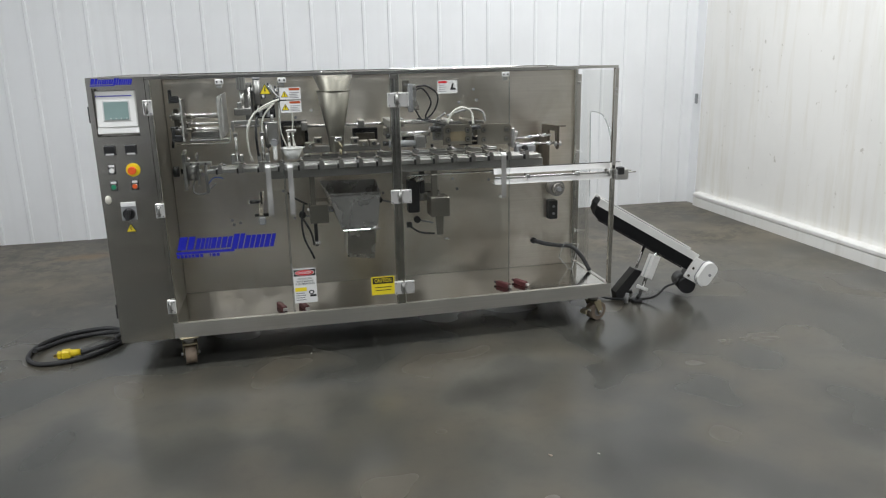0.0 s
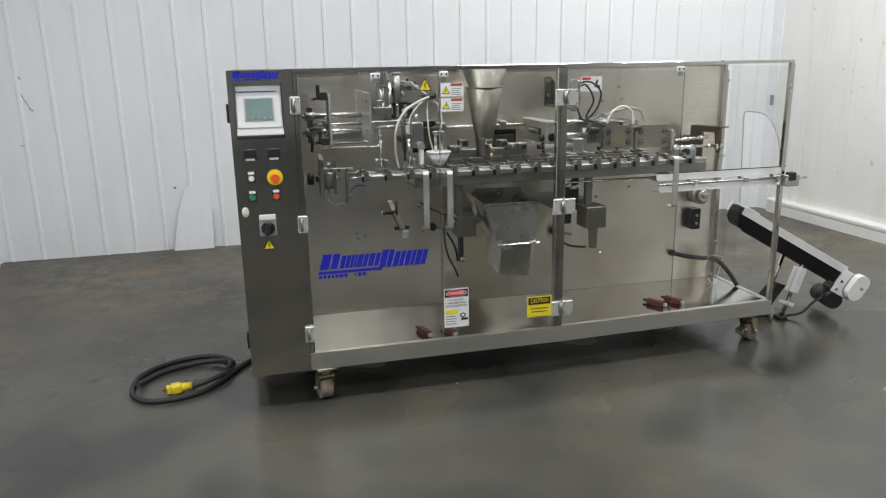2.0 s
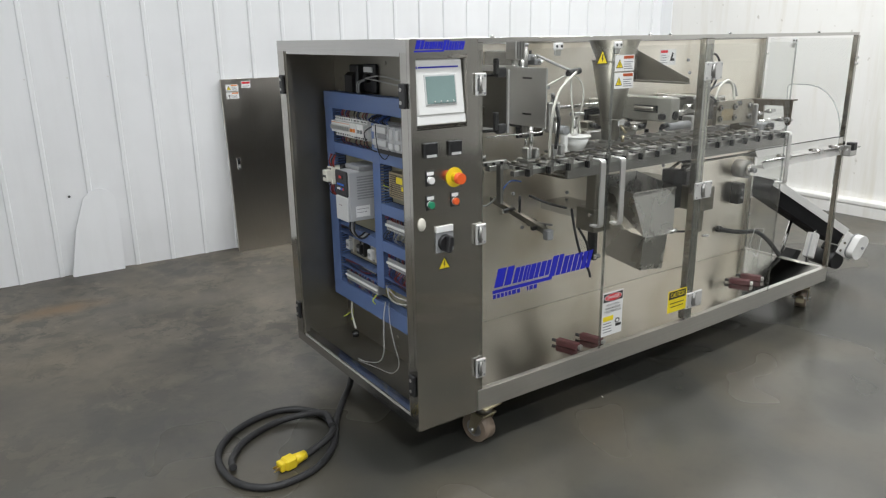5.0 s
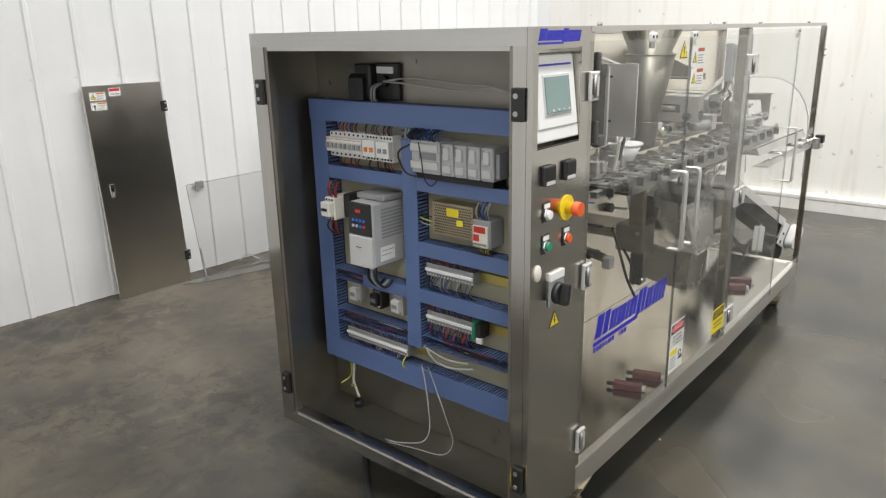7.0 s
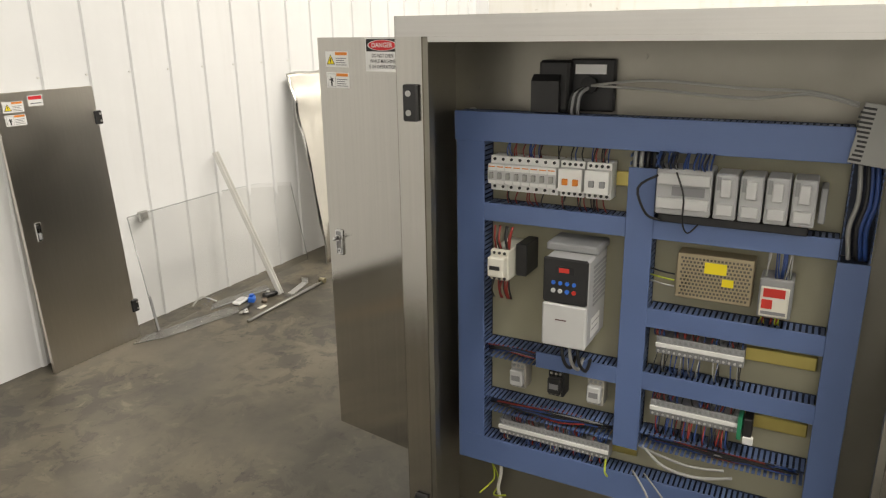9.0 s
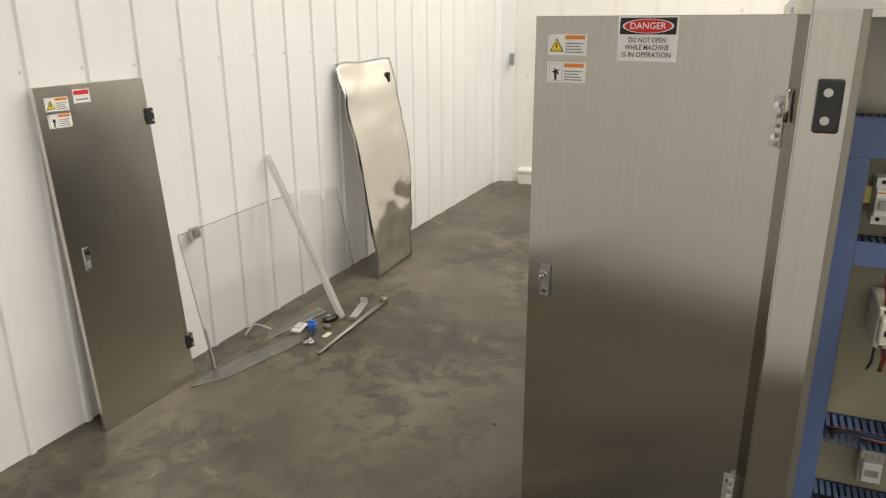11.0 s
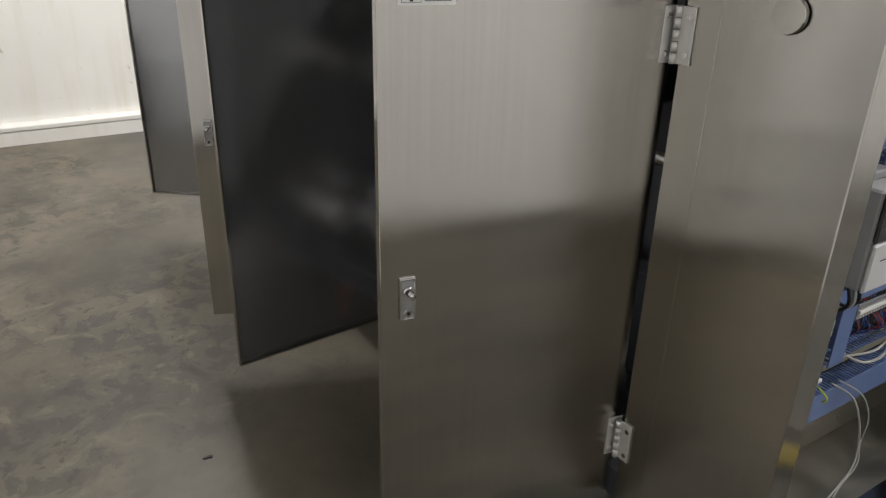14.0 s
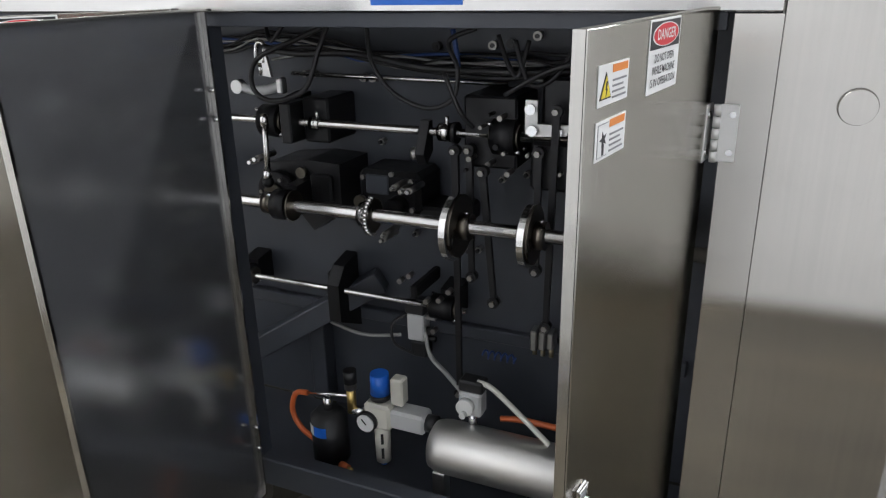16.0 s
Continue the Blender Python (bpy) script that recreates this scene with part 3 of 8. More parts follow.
def triangle_sign(b, x, z, s, depth=0.0, m=None):
    """A yellow warning triangle with black border and a plain dark mark."""
    h = s * 0.866
    b.prism([(x - s / 2, z - h / 3), (x + s / 2, z - h / 3), (x, z + 2 * h / 3)], "y", -depth, -depth - 0.0008, BLACK_PR, m)
    k = 0.8
    b.prism([(x - k * s / 2, z - k * h / 3), (x + k * s / 2, z - k * h / 3), (x, z + k * 2 * h / 3)], "y", -depth - 0.0006, -depth - 0.0014, YELLOW_PR, m)
    b.prism([(x - 0.02 * s, z + 0.3 * s), (x + 0.07 * s, z + 0.28 * s), (x + 0.01 * s, z + 0.06 * s), (x + 0.09 * s, z + 0.05 * s), (x - 0.05 * s, z - 0.2 * s), (x - 0.01 * s, z), (x - 0.09 * s, z + 0.02 * s)], "y", -depth - 0.0012, -depth - 0.002, BLACK_PR, m)


b = Build()
triangle_sign(b, 0.128, 0.836, 0.056)
b.done("warning_label", panel, "yellow triangular electrical warning label")


def block_mark(x0, x1, z0, z1, label, y=0.0, slant=0.28):
    """The maker's mark as a row of plain slanting bars over a long bar."""
    h = z1 - z0
    mark = Build().box(x0, x0 + 0.56 * (x1 - x0), y - 0.0008, y, z0, z0 + 0.14 * h, BLUE_INK).done("maker_mark", machine, label)
    widths = (1.6, 0.85, 0.55, 0.95, 1.0, 1.15, 1.0, 0.9, 1.0)
    k, a = (x1 - x0 - slant * h) / sum(widths), x0
    for i, w in enumerate(widths):
        lo = z0 + h * (0.24 if i < 5 else 0.12)
        top = z0 + h * (1.0 if i in (0, 5) else 0.88)
        d0, d1 = slant * (lo - z0), slant * (top - z0)
        for f0, f1 in ((0.0, 0.46), (0.54, 0.9)):
            p, e = a + f0 * w * k, a + f1 * w * k
            Build().prism([(p + d0, lo), (e + d0, lo), (e + d1, top), (p + d1, top)], "y", y, y - 0.0008, BLUE_INK).done("mark_bar", mark)
        a += w * k
    return mark


block_mark(0.02, 0.232, 1.594, 1.632, "blue bar mark on steel")

# cabinet shell: end frame, rear side, top, bottom, back
# inside faces take a darker steel that paints the cabinet's inner shade
shell = Build()
shell.box(0, 0.032, 0.019, 0.06, ZB + 0.043, 1.592, STEEL_V).box(0, 0.032, 1.07, EDGE, ZB + 0.043, 1.592, STEEL_V)
shell.box(0, 0.032, 0.019, EDGE, 1.592, ZT, STEEL).box(0, 0.062, 0.019, EDGE, ZB, ZB + 0.043, STEEL)
shell.box(0.006, 0.03, 0.06, 0.074, ZB + 0.043, 1.592, MILL_SHADE).box(0.006, 0.03, 1.057, 1.07, ZB + 0.043, 1.592, MILL_SHADE)
shell.box(0.006, 0.03, 0.074, 1.057, 1.58, 1.592, STEEL).box(0.006, 0.03, 0.074, 1.057, ZB + 0.043, ZB + 0.055, STEEL)
cabinet = shell.done("cabinet_frame", machine, "folded steel frame of the open control cabinet")
b = Build()
b.box(0.0325, CAB - 0.003, DEPTH - 0.012, DEPTH - 0.008, ZB, ZT, MILL_SHADE)
b.prism([(0.0, EDGE + 0.0005), (0.002, EDGE + 0.003), (CAB - 0.003, DEPTH + 0.015), (CAB - 0.003, DEPTH - 0.007), (0.033, DEPTH - 0.007), (0.033, EDGE + 0.0005)], "z", ZB, ZT, STEEL_V)
b.done("side_panel", machine, "brushed steel rear side of the cabinet")
b = Build()
b.cyl((0.154, DEPTH + 0.014, 1.427), (0.154, DEPTH + 0.022, 1.427), 0.031, STEEL_V, 28, 0.029)
b.done("blanking_plug", machine, "round steel hole plug")
Build().box(0.032, CAB - 0.004, 0.019, DEPTH - 0.005, ZT - 0.012, ZT - 0.002, STEEL).done("cabinet_top", machine)
# floor and back wall: same darkened steel for the dim inside
Build().box(0.032, CAB - 0.004, 0.019, DEPTH - 0.005, ZB + 0.002, ZB + 0.012, MILL_SHADE).done("cabinet_floor", machine)
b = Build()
b.box(CAB - 0.012, CAB - 0.004, 0.019, DEPTH - 0.005, ZB + 0.013, ZT - 0.013, MILL_SHADE)
for y, z in ((0.633, 1.54), (1.06, 1.46), (0.61, 0.25), (0.3, 0.3), (0.2, 0.25), (0.2, 1.5), (0.61, 0.3), (0.32, 0.25), (0.46, 0.3)):
    b.cyl((CAB - 0.012, y, z), (CAB - 0.016, y, z), 0.008, MILL_SHADE, 10)
b.done("cabinet_back", machine, "steel wall behind the wiring plate")
for y, z in ((0.04, 1.45), (1.098, 1.445), (0.03, 0.37), (1.098, 0.35)):
    b = Build()
    b.box(-0.012, 0, y - 0.019, y + 0.019, z - 0.042, z + 0.042, BLACK, 0.003)
    for dz in (-0.022, 0.022):
        b.cyl((-0.012, y + 0.003, z + dz), (-0.0145, y + 0.003, z + dz), 0.007, ALU, 10)
    b.done("hinge_plate", machine, "black hinge block with two screws")

# base and tray
b = Build()
b.prism([(CAB, 0.0), (1.62, 0.0), (XR, SET), (XR, SET + 0.028), (1.62, 0.028), (CAB, 0.028)], "z", ZB, 0.271, SATIN)
b.prism([(CAB, 0.0015), (1.62, 0.0015), (XR - 0.001, SET + 0.0015), (XR - 0.001, SET + 0.0265), (1.62, 0.0265), (CAB, 0.0265)], "z", 0.271, 0.2725, SATIN)
b.box(XR - 0.028, XR, SET + 0.0285, 0.585, ZB, 0.272, SATIN, 0.003)
b.done("base_rail", machine, "brushed steel base channel")
Build().prism([(CAB + 0.001, 0.0285), (1.62, 0.0285), (XR - 0.029, SET + 0.0285), (XR - 0.029, 0.583), (CAB + 0.001, 0.583)], "z", 0.258, 0.267, STEEL_TRAY).done("tray", machine, "flat brushed steel drip tray")
b = Build()
b.box(0.3, 2.9, 1.05, 1.08, 0.19, 0.25, GREY_PAINT, 0.003)
for x in (0.3, 1.5, 2.8):
    b.box(x, x + 0.05, 0.09, 1.05, 0.19, 0.25, GREY_PAINT, 0.003)
b.done("chassis", machine, "slate grey painted steel chassis")

# upright sheet that carries the works
b = Build()
b.box(CAB, 2.915, 0.585, 0.591, 0.268, 1.632, STEEL_PLATE)
b.box(2.9, 2.918, 0.56, 0.5995, 0.268, 1.632, STEEL_V, 0.002)
b.box(CAB, 2.9, 0.562, 0.585, 1.608, 1.632, STEEL, 0.002)
b.done("back_plate", machine, "tall brushed steel plate, streaked and scuffed")
for z in (1.52, 1.06, 0.5):
    b = Build().box(2.918, 2.95, 0.57, 0.582, z - 0.008, z + 0.008, ALU, 0.002)
    b.cyl((2.935, 0.57, z), (2.935, 0.562, z), 0.007, CHROME, 8).done("panel_clip", machine, "small metal panel clip")

# posts and top rails
b = Build().prism([(CAB, 0.0), (1.62, 0.0), (XR - 0.006, SET), (XR - 0.006, SET + 0.028), (1.62, 0.03), (CAB, 0.03)], "z", 1.622, ZT, STEEL)
for x in (0.36, 1.2, 1.33, 1.75, 2.5):
    b.cyl((x, 0.017, ZT), (x, 0.017, ZT + 0.008), 0.007, CHROME, 10)
b.done("top_rail", machine)
steel_bar("top_rail", XR - 0.034, XR - 0.006, SET + 0.029, 0.585, 1.622, ZT)
steel_bar("mid_post", 1.57, 1.622, 0.002, 0.042, 0.273, 1.6215, mat=STEEL_V)
steel_bar("end_post", 2.938, 2.963, SET - 0.006, SET + 0.022, 0.273, 1.6215, mat=STEEL_V)
b = Build()
for z in (1.47, 1.5):
    b.cyl((2.945, SET - 0.018, z), (2.945, SET - 0.006, z), 0.008, ALU, 8)
b.done("stud", machine)
Build().box(CAB - 0.001, CAB + 0.024, 0.003, 0.03, 0.273, 1.6215, STEEL_V, 0.002).done("hinge_post", machine)

# clear front doors
HINGE_Z = (1.478, 0.928, 0.378)


def acrylic(name, parent, x0, x1, z0, z1, y, label):
    b = Build()
    b.box(x0, x1, y - 0.003, y + 0.003, z0, z1, CLEAR)
    ob = b.done(name, parent, label)
    ob.visible_shadow = False
    return ob


def strip_edge(parent, x, z0, z1, y):
    ob = Build().box(x - 0.002, x + 0.002, y - 0.0035, y + 0.0035, z0, z1, CLEAR_EDGE).done("polished_edge", parent, "pale cut acrylic edge")
    ob.visible_shadow = False


def hinge(parent, x0, x1, z, knuckle, y=-0.004):
    b = Build()
    b.box(x0, x1, y - 0.012, y, z - 0.04, z + 0.04, ZINC, 0.003)
    b.cyl((knuckle, y - 0.013, z - 0.03), (knuckle, y - 0.013, z + 0.03), 0.006, ALU_DULL, 10)
    for dz in (-0.02, 0.02):
        b.box(knuckle - 0.011, knuckle + 0.011, y - 0.0135, y - 0.0115, z + dz - 0.002, z + dz + 0.002, BLACK)
    b.box(knuckle - 0.012, knuckle - 0.009, y - 0.0137, y - 0.0115, z - 0.02, z + 0.02, BLACK)
    for dx in (x0 + 0.009, x1 - 0.009):
        for dz in (-0.03, 0.03):
            b.cyl((dx, y - 0.012, z + dz), (dx, y - 0.0135, z + dz), 0.0045, MID_GREY, 8)
    b.done("hinge", parent, "pale metal block hinge")


def bow_handle(parent, x, z0, z1, y=-0.006):
    b = Build()
    d, w, t = 0.052, 0.014, 0.007
    poly = [(y, z1), (y - d + 0.012, z1), (y - d + 0.004, z1 - 0.004), (y - d, z1 - 0.014), (y - d, z0 + 0.014), (y - d + 0.004, z0 + 0.004), (y - d + 0.012, z0), (y, z0),
            (y, z0 + t), (y - d + 0.014, z0 + t), (y - d + t, z0 + 0.018), (y - d + t, z1 - 0.018), (y - d + 0.014, z1 - t), (y, z1 - t)]
    b.prism(poly, "x", x - w, x + w, ALU_SATIN)
    b.done("handle", parent, "bent flat aluminium pull")


def top_clip(parent, x):
    b = Build()
    b.box(x - 0.022, x + 0.022, -0.012, 0.0, 1.588, 1.615, WHITE_PL, 0.003).box(x - 0.018, x + 0.012, -0.01, 0.0, 1.568, 1.587, ALU, 0.002)
    for dx in (-0.012, 0.012):
        b.cyl((x + dx, -0.012, 1.602), (x + dx, -0.014, 1.602), 0.005, BLACK, 8)
    b.done("catch", parent, "white plastic magnetic catch")


door_a = acrylic("clear_door", machine, 0.3, 0.957, 0.285, 1.596, -0.008, "clear acrylic guard door with blue mark")
door_b = acrylic("clear_door", machine, 0.963, 1.592, 0.285, 1.596, -0.008, "clear acrylic guard door with safety signs")
door_c = acrylic("clear_door", machine, 1.6, 2.262, 0.285, 1.596, -0.008, "clear acrylic guard door with one pull")
for d, x in ((door_a, 0.957), (door_b, 0.963), (door_c, 2.262), (door_b, 1.591)):
    strip_edge(d, x, 0.285, 1.596, -0.008)
for z in HINGE_Z:
    hinge(door_a, 0.266, 0.312, z, 0.283)
    hinge(door_b, 1.552, 1.606, z, 1.602)
    hinge(door_c, 1.613, 1.672, z, 1.61)
bow_handle(door_a, 0.876, 0.868, 1.155, -0.011)
bow_handle(door_b, 0.994, 0.864, 1.15, -0.011)
bow_handle(door_c, 2.215, 0.892, 1.158, -0.011)
top_clip(door_a, 0.66)
top_clip(door_b, 0.925 + 0.06)
top_clip(door_c, 2.24)
mark = block_mark(0.346, 0.9, 0.676, 0.774, "blue vinyl bar mark on clear door", -0.0115)
for a0, a1 in ((0.348, 0.362), (0.368, 0.382), (0.388, 0.402), (0.408, 0.42), (0.426, 0.438), (0.444, 0.464), (0.47, 0.486), (0.522, 0.528), (0.535, 0.552), (0.558, 0.574)):
    Build().box(a0, a1, -0.0123, -0.0115, 0.655, 0.672, BLUE_INK).done("small_bar", mark)


def warning_label(b, u, v, w, h, hand=True, m=None, band=None):
    """White label, lower-left corner at (u, v): triangle or pictogram at one side, orange head, grey lines of print."""
    b.box(u, u + w, -0.0008, 0, v, v + h, WHITE_PR, 0, m)
    b.box(u + 0.44 * w, u + 0.95 * w, -0.0014, 0, v + 0.76 * h, v + 0.95 * h, band or ORANGE_PR, 0, m)
    for i in range(4):
        b.box(u + 0.46 * w, u + (0.92 - 0.05 * (i % 3)) * w, -0.0014, 0, v + (0.12 + 0.14 * i) * h, v + (0.17 + 0.14 * i) * h, GREY_PR, 0, m)
    if hand:
        triangle_sign(b, u + 0.23 * w, v + 0.38 * h, 0.36 * w, 0.0008, m)
    else:
        b.box(u + 0.06 * w, u + 0.4 * w, -0.0012, 0, v + 0.08 * h, v + 0.92 * h, GREY_PR, 0, m)
        b.box(u + 0.07 * w, u + 0.39 * w, -0.0016, 0, v + 0.1 * h, v + 0.9 * h, WHITE_PR, 0, m)
        b.prism([(u + (0.23 + r * math.cos(a)) * w, v + (0.52 + r * 1.9 * math.sin(a)) * h) for a, r in ((i * math.pi / 5, 0.12 if i % 2 else 0.05) for i in range(10))], "y", -0.001, -0.002, BLACK_PR, m)
        b.box(u + 0.2 * w, u + 0.26 * w, -0.002, 0, v + 0.12 * h, v + 0.4 * h, BLACK_PR, 0, m)


def danger_sign(b, u, v, w, h, lower=False, m=None):
    """Red oval on black over the words; the tall kind has a yellow field and a dark mark below."""
    b.box(u, u + w, -0.0008, 0, v, v + h, WHITE_PR, 0, m)
    top = h if not lower else h * 0.98
    hh = 0.4 * h if not lower else 0.2 * h
    b.box(u + 0.03 * w, u + 0.97 * w, -0.0014, 0, v + top - hh, v + 0.97 * h, BLACK_PR, 0, m)
    cz, rz = v + (top - hh + 0.97 * h) / 2, 0.46 * (0.97 * h - top + hh)
    for k, mat, d in ((0.95, WHITE_PR, 0.0018), (0.88, RED_PR, 0.0022)):
        b.prism([(u + w / 2 + 0.45 * k * w * math.cos(a * math.pi / 16), cz + rz * k * math.sin(a * math.pi / 16)) for a in range(32)], "y", -0.0008, -d, mat, m)
    up = Matrix(((1, 0, 0, 0), (0, 0, -1, 0), (0, 1, 0, 0), (0, 0, 0, 1)))
    mm = (m if m is not None else Matrix()) @ up
    b.words("DANGER", u + w / 2, cz, 0.0026, rz * 0.85, WHITE_PR, 0.6 * w, mm)
    lines = ("DO NOT OPEN", "WHILE MACHINE", "IS IN OPERATION")
    wide = (0.62, 0.74, 0.82)
    for i, s in enumerate(lines):
        z = v + (0.47 - 0.165 * i) * h if not lower else v + (0.7 - 0.075 * i) * h
        b.words(s, u + w / 2, z, 0.0014, (0.115 if not lower else 0.05) * h, BLACK_PR, wide[i] * w, mm)
    if lower:
        b.box(u + 0.05 * w, u + 0.55 * w, -0.0014, 0, v + 0.34 * h, v + 0.45 * h, YELLOW_PR, 0, m)
        for i in range(4):
            b.box(u + 0.07 * w, u + (0.5 - 0.04 * (i % 2)) * w, -0.0014, 0, v + (0.08 + 0.065 * i) * h, v + (0.1 + 0.065 * i) * h, GREY_PR, 0, m)
        b.prism([(u + (0.76 + 0.12 * math.cos(a * math.pi / 8)) * w, v + (0.3 + 0.06 * math.sin(a * math.pi / 8)) * h) for a in range(16)], "y", -0.0008, -0.0014, BLACK_PR, m)
        b.box(u + 0.68 * w, u + 0.96 * w, -0.0014, 0, v + 0.17 * h, v + 0.23 * h, BLACK_PR, 0, m)
        b.prism([(u + (0.76 + 0.07 * math.cos(a * math.pi / 8)) * w, v + (0.3 + 0.035 * math.sin(a * math.pi / 8)) * h) for a in range(16)], "y", -0.001, -0.0018, WHITE_PR, m)


on_door = shift(0, -0.0112, 0)
b = Build()
triangle_sign(b, 0.893, 1.548, 0.066, 0, on_door)
b.done("warning_label", door_a, "yellow warning triangle")
for z in (1.499, 1.429):
    b = Build()
    warning_label(b, 0.968, z, 0.112, 0.063, True, on_door, BRICK_PR)
    b.done("warning_label", door_b, "white warning label with orange head")
b = Build()
danger_sign(b, 0.966, 0.336, 0.13, 0.208, True, on_door)
b.done("danger_sign", door_b, "white danger sign, red oval on black")
b = Build()
b.box(1.415, 1.552, -0.0008, 0, 0.345, 0.457, YELLOW_PR, 0, on_door).box(1.422, 1.545, -0.0014, 0, 0.413, 0.451, BLACK_PR, 0, on_door)
b.words("CAUTION", 1.4835, 0.432, 0.0018, 0.024, YELLOW_PR, 0.1, on_door @ Matrix(((1, 0, 0, 0), (0, 0, -1, 0), (0, 1, 0, 0), (0, 0, 0, 1))))
for i, ww in enumerate((0.1, 0.09)):
    b.box(1.4835 - ww / 2, 1.4835 + ww / 2, -0.0014, 0, 0.389 - 0.018 * i, 0.393 - 0.018 * i, BLACK_PR, 0, on_door)
b.done("caution_sign", door_b, "yellow caution sign with black head")

# clear end panel with a rounded opening
b = Build()
hole = [(0.07, 0.78), (0.07, 1.06)] + [(0.29 - 0.22 * math.cos(a * math.pi / 12), 1.06 + 0.283 * math.sin(a * math.pi / 12)) for a in range(1, 7)] + [(0.395 + 0.024 * math.sin(a * math.pi / 8), 1.319 + 0.024 * math.cos(a * math.pi / 8)) for a in range(5)] + [(0.39, 0.78)]
poly = [(0.066, 0.275), (0.066, 1.608), (0.565, 1.608), (0.565, 0.275), (0.391, 0.275)] + hole[::-1] + [(0.0675, 0.275)]
b.prism(poly, "x", 2.948, 2.954, CLEAR)
ob = b.done("end_guard", machine, "clear acrylic end guard with rounded opening")
ob.visible_shadow = False
b = Build()
b.tube([(2.951, y, z) for y, z in hole], 0.0035, CLEAR_EDGE, 6, 1)
eg = b.done("polished_edge", ob, "pale cut acrylic edge")
eg.visible_shadow = False


# casters
def caster(x, y, turn, brake):
    m = pose(x, y, 0, 0, 0, turn) @ Matrix.Diagonal((1.12, 1.12, 1.0, 1.0))
    c = Build(m).box(-0.05, 0.05, -0.045, 0.045, 0.174, 0.1845, GALV, 0.002).cyl((0, 0, 0.138), (0, 0, 0.174), 0.03, BOLT, 18).done("caster", machine, "swivel caster with worn tan wheel")
    b = Build(m)
    for s in (-1, 1):
        b.prism([(-0.03, 0.137), (0.03, 0.137), (0.043, 0.06), (0.035, 0.04), (0.018, 0.04), (0.005, 0.075)], "y", s * 0.033, s * 0.037, GALV)
    b.box(-0.03, 0.03, -0.037, 0.037, 0.128, 0.138, GALV, 0.002)
    b.cyl((0.026, -0.047, 0.058), (0.026, 0.047, 0.058), 0.009, ALU, 10)
    b.done("fork", c, "yellowish plated fork")
    b = Build(m)
    b.cyl((0.026, -0.027, 0.06), (0.026, 0.027, 0.06), 0.0598, TAN, 32).cyl((0.026, -0.0285, 0.06), (0.026, 0.0285, 0.06), 0.036, ALU_DULL, 20).cyl((0.026, -0.032, 0.06), (0.026, 0.032, 0.06), 0.014, OILY_SHADE, 14)
    b.done("wheel", c, "worn tan wheel")
    if brake:
        b = Build(m)
        b.box(-0.075, -0.02, -0.018, 0.018, 0.078, 0.088, GALV, 0.003).box(-0.085, -0.07, -0.022, 0.022, 0.06, 0.085, GALV, 0.003)
        b.cyl((-0.05, -0.03, 0.083), (-0.05, 0.03, 0.083), 0.006, ALU, 8)
        b.done("brake_pedal", c)


caster(0.352, 0.05, 100, False)
caster(2.885, 0.135, 25, True)
caster(0.36, 1.04, 40, False)
caster(2.8, 1.03, 120, False)

# ---- works in front of the steel plate ----
PY = 0.585

# bag magazine: two slotted plates on bars
mag = Build().box(0.44, 0.66, 0.3, 0.42, 1.262, 1.272, ALU_DULL, 0.002).box(0.5, 0.6, 0.4, PY, 1.27, 1.3, ALU_DULL, 0.003).box(0.445, 0.64, 0.36, 0.39, 1.275, 1.315, STEEL, 0.003).done("bag_magazine", machine, "aluminium bag magazine with side plates")
# inner side: one sheet, its shaded face coloured dark, with a bright front edge
b = Build()
b.box(0.446, 0.45, 0.036, 0.19, 1.3, 1.515, DULL_SHADE_STEEL, 0.001).box(0.443, 0.452, 0.026, 0.036, 1.29, 1.522, ALU_SATIN, 0.001)
b.box(0.44, 0.456, 0.17, 0.4, 1.35, 1.38, OILY_SHADE, 0.002)
b.done("side_plate", mag, "inner side plate, coloured dark for shade, with bright edge")
# outer side: two pale sheets lapped at a step, each with two slots
b = Build()
b.box(0.64, 0.645, 0.2, 0.56, 1.292, 1.526, ALU_SATIN, 0.001).box(0.633, 0.639, 0.025, 0.235, 1.292, 1.522, ALU_SATIN, 0.001)
for z in (1.337, 1.478):
    b.box(0.6322, 0.6335, 0.11, 0.165, z, z + 0.007, BLACK_PR).box(0.6392, 0.6405, 0.255, 0.3, z, z + 0.007, BLACK_PR)
for z in (1.345, 1.486):
    b.cyl((0.6395, 0.42, z), (0.637, 0.42, z), 0.005, MILL_SHADE, 8)
b.done("side_plate", mag, "pale slotted aluminium side plate")
for z, r in ((1.405, 0.015), (1.36, 0.007), (1.325, 0.015)):
    Build().cyl((0.36, 0.36, z), (0.64, 0.36, z), r, SHAFT, 14).done("guide_bar", mag, "polished guide bar")
b = Build()
for z in (1.405, 1.325):
    b.cyl((0.352, 0.36, z), (0.4, 0.36, z), 0.024, ALU_DULL, 16).cyl((0.338, 0.36, z), (0.352, 0.36, z), 0.012, BOLT, 10)
b.box(0.362, 0.39, 0.345, 0.375, 1.27, 1.45, OILY_SHADE, 0.003)
b.done("bar_clamp", mag, "dark clamp on the guide bars")
